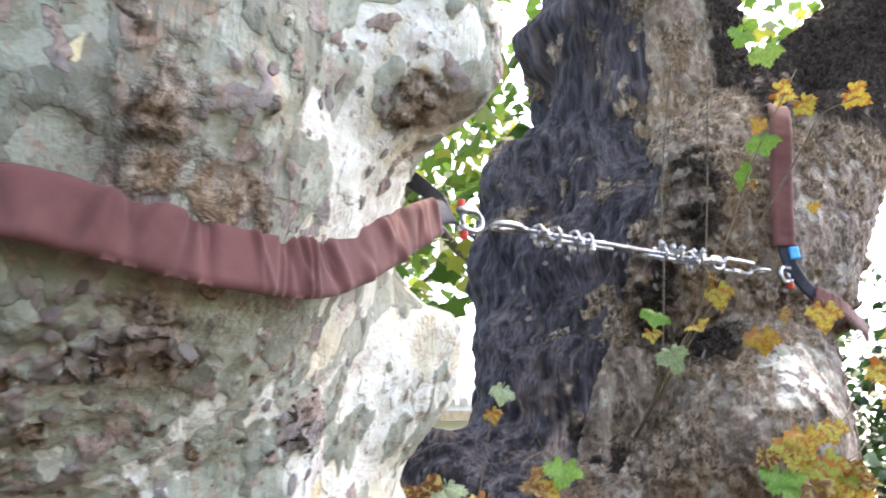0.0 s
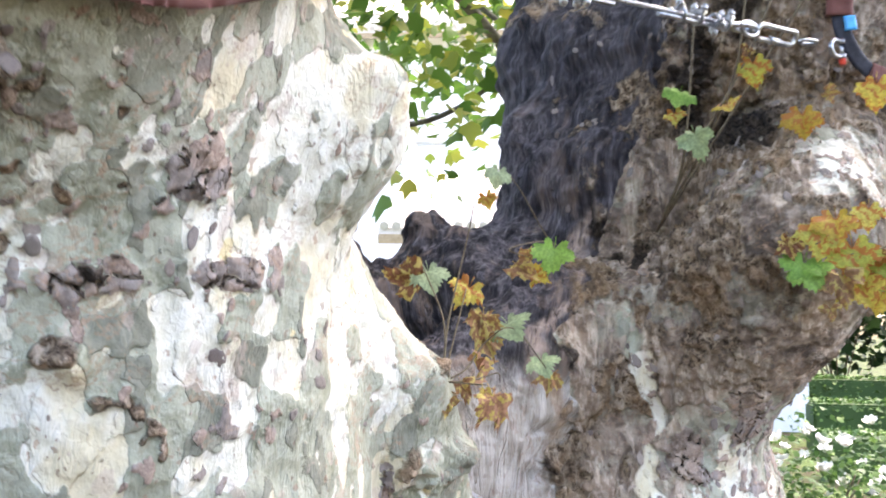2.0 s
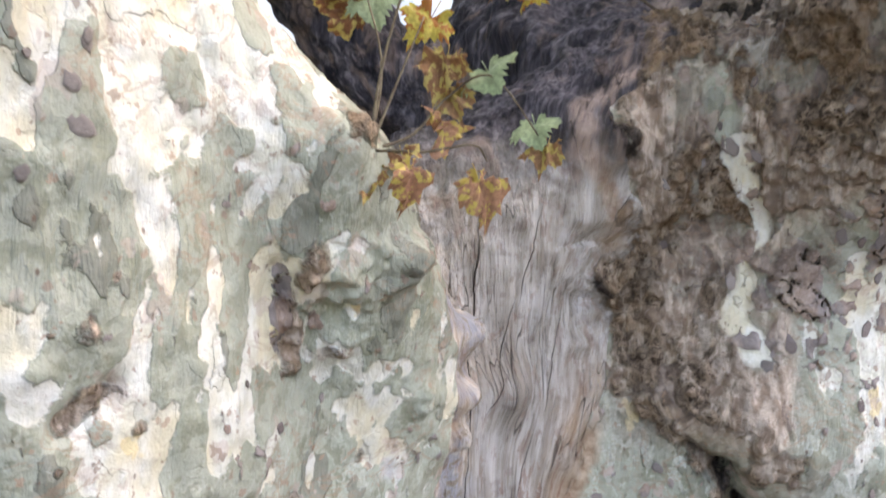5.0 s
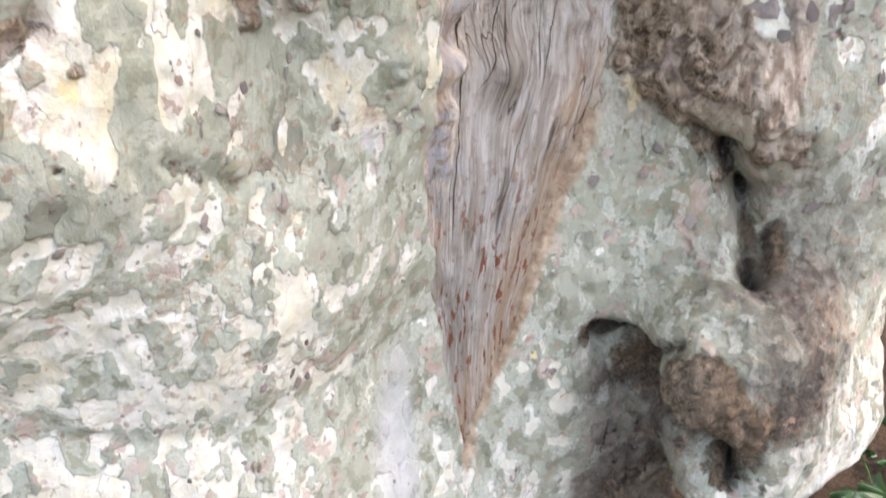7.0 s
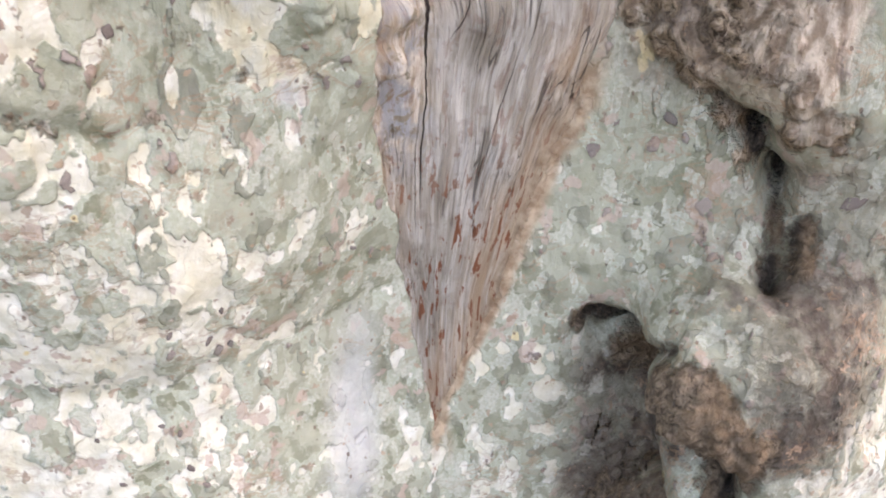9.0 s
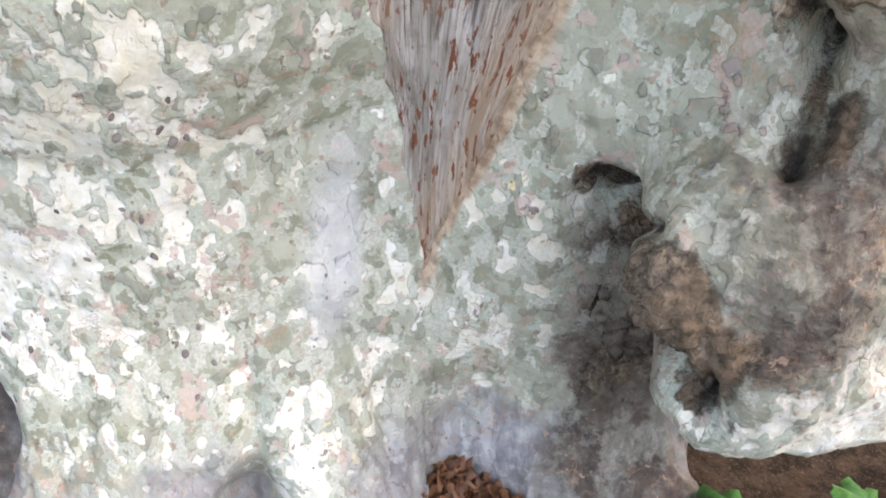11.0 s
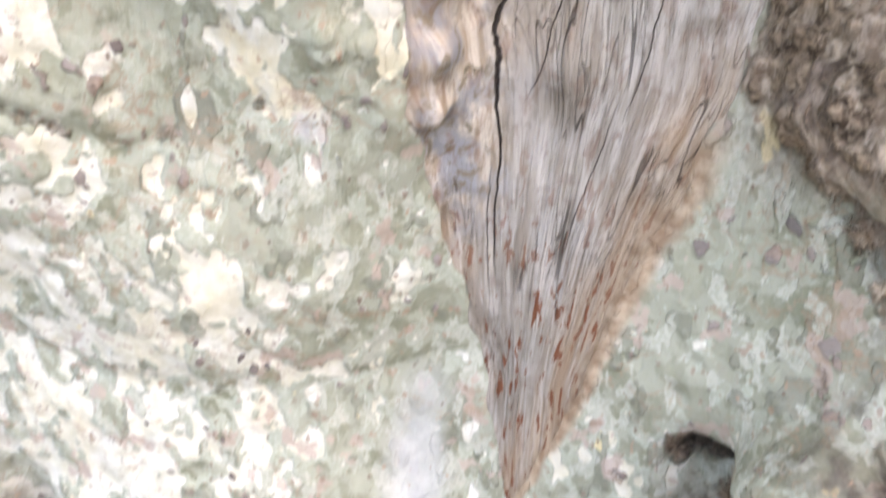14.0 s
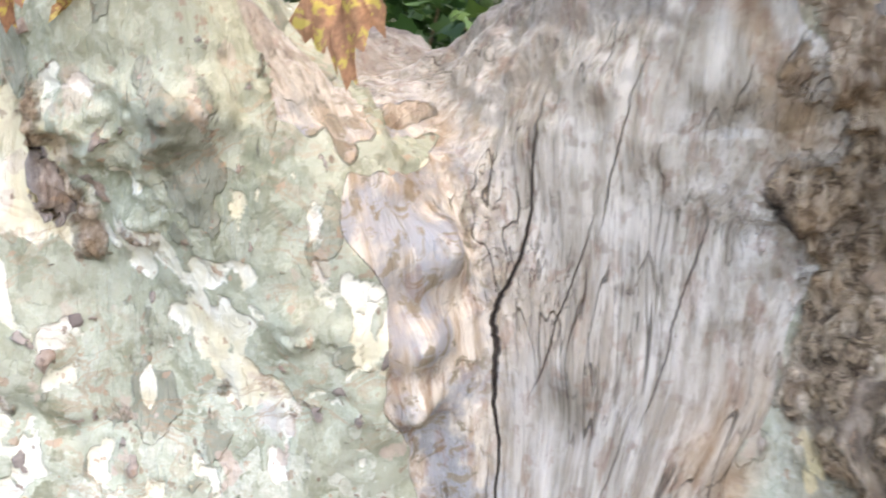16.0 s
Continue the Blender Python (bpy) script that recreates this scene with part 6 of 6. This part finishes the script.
def shrub(name, label, category, cx, cy, w, d, h, leaves, size, mat, stems=5, group="", seed=1, flowers=0):
    """A bush: stems with a crown of many small leaves and an uneven outline."""
    rng = np.random.default_rng(seed)
    s = thing(name, label, category, (cx, cy, -0.02), group)
    bm = bmesh.new()
    for i in range(stems):
        a = rng.uniform(0, 6.28)
        e = Vector((math.cos(a) * w * 0.32, math.sin(a) * d * 0.32, h * rng.uniform(0.6, 0.85)))
        tube([Vector((math.cos(a) * 0.05, math.sin(a) * 0.05, 0)), e * 0.5 + Vector((0, 0, h * 0.1)), e], 0.018, 6, 8, 0.005, bm)
    part("stem", bm, s, "", TWIG)
    n = 26
    cl = []
    for i in range(n):
        a, r = rng.uniform(0, 6.28), math.sqrt(rng.uniform(0, 1))
        z = h * (0.22 + 0.66 * rng.uniform(0, 1) * (1 - 0.45 * r * r))
        cl.append((math.cos(a) * r * w * 0.42, math.sin(a) * r * d * 0.42, z, min(w, d, h) * 0.16))
    v, f = leaf_cloud(rng, cl, leaves, size, 0.8, 0.2)
    v[:, 2] = np.maximum(v[:, 2], 0.02)
    part("crown", mesh_of("crown", v, f, mat), s, "")["kind"] = "stuff"
    for i in range(flowers):
        a, r = rng.uniform(0, 6.28), math.sqrt(rng.uniform(0, 1))
        z = h * (0.62 + 0.42 * rng.uniform(0, 1) * (1 - 0.5 * r * r))
        p = part("flower", FLOWER, s, "white rose bloom" if i == 0 else "")
        p.matrix_local = pose(math.cos(a) * r * w * 0.46, math.sin(a) * r * d * 0.46, z, rng.uniform(-40, 40), rng.uniform(-40, 40), rng.uniform(0, 360)) @ Matrix.Scale(rng.uniform(0.8, 1.3), 4)
    return s


WHITE_PETAL = simple("white_petals", (0.78, 0.78, 0.74), (0.88, 0.88, 0.84), 60.0, 0.6)
fb = bmesh.new()
for ringi, (cnt, rad, tilt, ln) in enumerate(((7, 0.020, 35, 0.040), (6, 0.012, 60, 0.032), (4, 0.005, 80, 0.024))):
    for i in range(cnt):
        m = Matrix.Rotation(2 * math.pi * i / cnt + ringi, 4, "Z") @ Matrix.Translation((rad, 0, 0)) @ Matrix.Rotation(-radians(tilt), 4, "Y")
        vs = [fb.verts.new(m @ Vector(p)) for p in ((0, -0.006, 0), (ln * 0.6, -0.018, 0.004), (ln, 0, 0.010), (ln * 0.6, 0.018, 0.004), (0, 0.006, 0))]
        fb.faces.new(vs).smooth = True
FLOWER = bpy.data.meshes.new("flower")
fb.to_mesh(FLOWER)
fb.free()
FLOWER.materials.append(WHITE_PETAL)

rose_label = "rose bush with white blooms in the flower bed"
shrub("rose_bush", rose_label, "bush", 2.05, 6.1, 1.1, 1.0, 1.15, 1500, 0.05, MID_LEAF, group="rose bushes", seed=3, flowers=26)
shrub("rose_bush", rose_label, "bush", 3.15, 6.7, 1.2, 1.0, 1.30, 1500, 0.05, MID_LEAF, group="rose bushes", seed=4, flowers=18)
shrub("rose_bush", rose_label, "bush", 1.75, 4.9, 0.7, 0.7, 0.60, 800, 0.05, MID_LEAF, group="rose bushes", seed=5, flowers=12)
for i, (x, y, w, h) in enumerate(((7.5, 22, 7, 6.5), (12, 19, 7, 7.5), (4.0, 25, 6, 7.0), (16, 13, 6, 6.5), (9.5, 16, 4, 3.2))):
    shrub("garden_tree", "dense dark green tree at the end of the garden", "tree", x, y, w, w, h, 4200, 0.30, DARK_LEAF, 8, "background trees", 20 + i)
# the last laurel stands out of view, added to block light from the left
for i, (x, y, w, h) in enumerate(((-4.6, 3.6, 3.6, 4.4), (-6.2, 6.6, 4.0, 4.6), (-3.9, 0.2, 3.2, 4.6))):
    shrub("laurel_bush", "tall dark evergreen laurel bush behind the tree", "bush", x, y, w, w, h, 5200, 0.15, DARK_LEAF, 8, "laurel bushes", 40 + i)


def hedge(x0, x1, y, depth, h, seed):
    rng = np.random.default_rng(seed)
    s = thing("box_hedge", "low clipped box hedge with a flat top", "hedge", ((x0 + x1) / 2, y, -0.02), "clipped hedges")
    half = (x1 - x0) / 2
    part("core", box_bm((-half + 0.04, -depth / 2 + 0.04, 0), (half - 0.04, depth / 2 - 0.04, h - 0.05), 0.03), s, "", DARK_LEAF)
    n = int((x1 - x0) * 420)
    side = rng.integers(0, 3, n)
    pos = np.stack([rng.uniform(-half, half, n), np.where(side == 0, -depth / 2, rng.uniform(-depth / 2, depth / 2, n)), np.where(side == 0, rng.uniform(0.02, h, n), h), np.full(n, 0.02)], 1)
    v, f = leaf_cloud(rng, pos, n, 0.06, 0.8, 0.0)
    part("crown", mesh_of("crown", v, f, MID_LEAF), s, "")["kind"] = "stuff"


hedge(3.6, 9.5, 11.0, 0.5, 0.55, 1)
hedge(4.2, 10.5, 13.5, 0.5, 0.75, 2)
hedge(5.0, 12.0, 16.5, 0.6, 0.95, 3)
path_mesh = box_bm((1.0, 7.6, -0.06), (12.0, 9.4, 0.012), 0.01)
gravel = bpy.data.meshes.new("garden_path")
path_mesh.to_mesh(gravel)
path_mesh.free()
gravel.materials.append(simple("gravel", (0.26, 0.25, 0.24), (0.46, 0.45, 0.43), 60.0, 0.9, 0.6, 0.006))
tagged(new("garden_path", gravel), "pale grey gravel path through the garden", "path", kind="structure")

# ---- plants and litter at the foot of the tree ----
PLANT = varied("ground_plant", [(0.045, 0.14, 0.03), (0.07, 0.20, 0.05), (0.11, 0.27, 0.08)], 12.0, 0.32, through_light=0.25)
PLANT_DARK = varied("glossy_plant", [(0.02, 0.06, 0.02), (0.035, 0.10, 0.03)], 40.0, 0.18, through_light=0.1)


def lobed_leaf(seed, mat):
    """A round leaf with scalloped lobes and pleats."""
    rng = random.Random(seed)
    bm = bmesh.new()
    c = bm.verts.new((0, 0, 0))
    n = 41
    rings = [[], [], []]
    for i in range(n):
        a = radians(-158 + 316 * i / (n - 1))
        lob = 0.80 + 0.20 * abs(math.cos(a * 3.4)) - 0.16 * (abs(math.sin(a * 3.4)) > 0.93) + 0.05 * math.sin(a * 21)
        for j, f in enumerate((0.35, 0.7, 1.0)):
            r = 0.5 * lob * f if j == 2 else 0.5 * f * (0.9 + 0.1 * lob)
            rings[j].append(bm.verts.new((math.sin(a) * r, math.cos(a) * r, 0.06 * f * math.cos(a * 7) * f - 0.16 * f * f + rng.uniform(-0.01, 0.01))))
    for i in range(n - 1):
        bm.faces.new((c, rings[0][i], rings[0][i + 1])).smooth = True
        for a, b in zip(rings[:-1], rings[1:]):
            bm.faces.new((a[i], b[i], b[i + 1], a[i + 1])).smooth = True
    bmesh.ops.recalc_face_normals(bm, faces=bm.faces)
    me = bpy.data.meshes.new("leaf")
    bm.to_mesh(me)
    bm.free()
    me.materials.append(mat)
    return me


PLANT_LEAVES = [lobed_leaf(1, PLANT), lobed_leaf(2, PLANT), lobed_leaf(3, PLANT)]
GLOSSY_LEAVES = [lobed_leaf(5, PLANT_DARK), lobed_leaf(6, PLANT_DARK)]


def ground_plant(x, y, spread, h, count, size, seed, leaves, label):
    rng = random.Random(seed)
    pl = thing("ground_plant", label, "plant", (x, y, -0.01), "plants at the foot of the tree")
    bm = bmesh.new()
    spots = []
    for i in range(count):
        a, r = 2 * math.pi * i / count + rng.uniform(-0.4, 0.4), spread * rng.uniform(0.25, 1)
        p = Vector((math.cos(a) * r, math.sin(a) * r, h * rng.uniform(0.55, 1.1)))
        tube([Vector((0, 0, 0)), p * 0.5 + Vector((0, 0, h * 0.25)), p], 0.003, 5, 8, 0.002, bm)
        spots.append((p, a))
    part("stem", bm, pl, "", PLANT)
    for p, a in spots:
        lf = part("leaf", leaves[rng.randrange(len(leaves))], pl)
        s = size * rng.uniform(0.75, 1.2)
        lf.matrix_local = Matrix.Translation(p) @ Matrix.Rotation(a - math.pi / 2, 4, "Z") @ Matrix.Rotation(radians(rng.uniform(-40, 5)), 4, "X") @ Matrix.Rotation(radians(rng.uniform(-20, 20)), 4, "Y") @ Matrix.Scale(s, 4)


fresh = "fresh green lobed leaves growing beside the trunk"
ground_plant(0.66, 2.30, 0.10, 0.16, 6, 0.16, 1, PLANT_LEAVES, fresh)
ground_plant(0.76, 2.18, 0.12, 0.10, 8, 0.10, 2, PLANT_LEAVES, fresh)
ground_plant(0.84, 2.46, 0.12, 0.14, 7, 0.13, 3, PLANT_LEAVES, fresh)
glossy = "dark glossy ground-cover plant in the shade"
for i, (x, y) in enumerate(((0.92, 2.75), (1.12, 2.55), (1.06, 2.98), (1.34, 2.8), (1.25, 3.25), (0.98, 2.28), (1.2, 2.2))):
    ground_plant(x, y, 0.14, 0.15, 9, 0.12, 30 + i, GLOSSY_LEAVES, glossy)

# litter: a sheet of chips and crumbs, and single dry leaves
rngl = np.random.default_rng(12)
n = 16000
ang, rad = rngl.uniform(-2.6, 1.0, n), rngl.uniform(0, 1, n) ** 0.7 * 1.9
lx, ly = 0.25 + np.cos(ang) * rad, 1.75 + np.sin(ang) * rad
keep = tree_distance(np.stack([lx, ly, np.zeros(n)], 1).astype(np.float32)) > 0.01
lx, ly = lx[keep], ly[keep]
lz = ground_height(lx, ly) + 0.006
v, f = leaf_cloud(rngl, np.stack([lx, ly, lz, np.full(len(lx), 0.003)], 1), len(lx), 0.026, 1.0, 0.0)
LITTER = foliage_material("litter_chips", (0.030, 0.019, 0.013), (0.085, 0.055, 0.037), (0.20, 0.14, 0.10), 0.05)
tagged(new("leaf_litter", mesh_of("leaf_litter", v, f, LITTER)), "brown mulch of bark chips and leaf crumbs on the soil", "litter", kind="stuff")

straw = bmesh.new()
rs = random.Random(31)
for _ in range(260):
    x, y = rs.uniform(-0.5, 1.3), rs.uniform(1.0, 2.15)
    if float(tree_distance(np.array([[x, y, 0.0]], np.float32))[0]) < 0.02:
        continue
    z = float(ground_height(np.array([x]), np.array([y]))[0]) + rs.uniform(0.006, 0.016)
    a, ln = rs.uniform(0, 6.28), rs.uniform(0.015, 0.06)
    tip = Vector((math.cos(a) * ln, math.sin(a) * ln, rs.uniform(-0.004, 0.006)))
    tube([Vector((x, y, z)) - tip, Vector((x, y, z + 0.003)), Vector((x, y, z)) + tip], rs.uniform(0.0008, 0.0022), 5, 6, 0.0006, straw)
straw_mesh = bpy.data.meshes.new("twig_litter")
straw.to_mesh(straw_mesh)
straw.free()
straw_mesh.materials.append(foliage_material("dry_twigs", (0.10, 0.065, 0.04), (0.27, 0.19, 0.12), (0.42, 0.33, 0.22), 0.0))
tagged(new("twig_litter", straw_mesh), "short dry twigs and straw scattered on the mulch", "litter", kind="stuff")

DRY = varied("dry_leaf", [(0.18, 0.075, 0.035), (0.30, 0.135, 0.065), (0.12, 0.05, 0.028), (0.36, 0.20, 0.11)], 40.0, 0.6, through_light=0.1)
DRY_KINDS = [leaf_mesh("fallen_leaf", 60 + i, DRY, 0.8, 0.7, 1.2) for i in range(5)]


def fallen(x, y, size, seed):
    rng = random.Random(seed)
    z = float(ground_height(np.array([x]), np.array([y]))[0])
    lf = tagged(new("fallen_leaf", DRY_KINDS[seed % 5]), "dry curled reddish brown leaf lying on the soil", "leaf", "fallen leaves")
    lf.matrix_world = pose(x, y, z + 0.012 + rng.uniform(0, 0.035), rng.uniform(-35, 35), rng.uniform(-35, 35), rng.uniform(0, 360)) @ Matrix.Scale(size, 4)


rl = random.Random(8)
made = 0
while made < 46:
    x, y = rl.gauss(0.20, 0.075), rl.gauss(2.03, 0.065)
    if float(tree_distance(np.array([[x, y, 0.02]], np.float32))[0]) > -0.01:
        fallen(x, y, rl.uniform(0.035, 0.06), made)
        made += 1
for i in range(10):
    fallen(rl.gauss(0.06, 0.03), rl.gauss(1.66, 0.04), rl.uniform(0.03, 0.05), 100 + i)
for i in range(40):
    fallen(rl.uniform(-0.2, 1.3), rl.uniform(0.9, 2.0), rl.uniform(0.03, 0.07), 200 + i)

# ---- loose bark plates on the living trunk and the second trunk ----
FLAKE = varied("bark_flake", [(0.20, 0.16, 0.145), (0.32, 0.265, 0.235), (0.27, 0.24, 0.22), (0.38, 0.32, 0.28), (0.17, 0.14, 0.13)], 60.0, 0.8, 0.6, 0.0015)


def flake_mesh(seed):
    """An angular plate with chipped edges."""
    rng = random.Random(seed)
    n = 13
    bm = bmesh.new()
    rim = []
    cup = rng.uniform(-0.05, 0.16)
    corners = rng.choice((4, 5, 5))
    lean = rng.uniform(0, 6.28)
    for i in range(n):
        a = 2 * math.pi * i / n + rng.uniform(-0.12, 0.12)
        side = (a + lean) % (2 * math.pi / corners) - math.pi / corners
        r = 0.42 * (0.6 + 0.4 / math.cos(side)) * rng.uniform(0.80, 1.12)
        x, y = math.cos(a) * r * 0.75, math.sin(a) * r
        rim.append((x, y, cup * (x * x + y * y) + rng.uniform(-0.01, 0.03)))
    top = [bm.verts.new((x, y, z + 0.09)) for x, y, z in rim]
    mid = [bm.verts.new((x * 0.5, y * 0.5, z * 0.4 + 0.09 + rng.uniform(-0.01, 0.02))) for x, y, z in rim]
    low = [bm.verts.new((x * 0.93, y * 0.93, z)) for x, y, z in rim]
    c = bm.verts.new((0, 0, 0.09))
    for i in range(n):
        j = (i + 1) % n
        bm.faces.new((c, mid[i], mid[j])).smooth = True
        bm.faces.new((mid[i], top[i], top[j], mid[j])).smooth = True
        bm.faces.new((top[i], low[i], low[j], top[j]))
    bm.faces.new(low[::-1])
    bmesh.ops.recalc_face_normals(bm, faces=bm.faces)
    me = bpy.data.meshes.new("bark_flake")
    bm.to_mesh(me)
    bm.free()
    me.materials.append(FLAKE)
    return me


FLAKES = [flake_mesh(i) for i in range(10)]
fa, fz = face_angle(face_p), face_p[:, 2]


def scatter_flakes(weight, count, lo, hi, owner, seed):
    """count flakes at places drawn by weight over the tree's face."""
    w = np.clip(weight, 0, None)
    pick = np.random.default_rng(seed).choice(len(face_p), count, replace=False, p=w / w.sum())
    rng = random.Random(seed)
    for i in pick:
        p, nn = Vector(face_p[i]), Vector(face_n[i])
        s = rng.uniform(lo, hi)
        up = (Vector((0, 0, 1)) - nn * nn.z).normalized()
        m = Matrix((up.cross(nn), up, nn)).transposed().to_4x4()
        f = part("bark_flake", FLAKES[rng.randrange(10)], owner)
        f.matrix_local = Matrix.Translation(p - nn * 0.0005) @ m @ Matrix.Rotation(rng.gauss(0, 0.5), 4, "Z") @ Matrix.Rotation(rng.gauss(0, 0.06), 4, "X") @ Matrix.Diagonal((s * rng.uniform(0.7, 1.2), s * rng.uniform(0.9, 1.4), 0.017, 1))


live = (fa < -30) & (face_p[:, 1] < 1.9)
patchy = smooth(fbm(face_p[:, :3] * 6, 2, 99), 0.0, 0.4)
clear = live * (fz > 1.55) * ~((fz > 1.95) & (fz < 2.05))
upper = (0.8 * blob(fa, fz, -104, 1.93, 7, 0.10) + 0.5 * blob(fa, fz, -100, 2.15, 8, 0.08) + 0.15 * patchy + 0.25 * smooth(fa, -84, -96) * patchy) * clear
scatter_flakes(upper, 120, 0.010, 0.030, trunk_left, 4)
lower = live * (fz < 1.5) * (fz > 0.35) * patchy
scatter_flakes(lower * (fa < -34) + 0.01 * live * (fz < 1.5) * (fa < -34), 60, 0.008, 0.018, trunk_left, 2)
second_w = (fa > -9) * (face_p[:, 1] > 2.0) * (fz > 0.9) * (0.1 + patchy) + blob(fa, fz, 7, 1.45, 3, 0.12) * (face_p[:, 1] > 2.0) * 3
scatter_flakes(second_w, 150, 0.015, 0.038, trunk_right, 3)
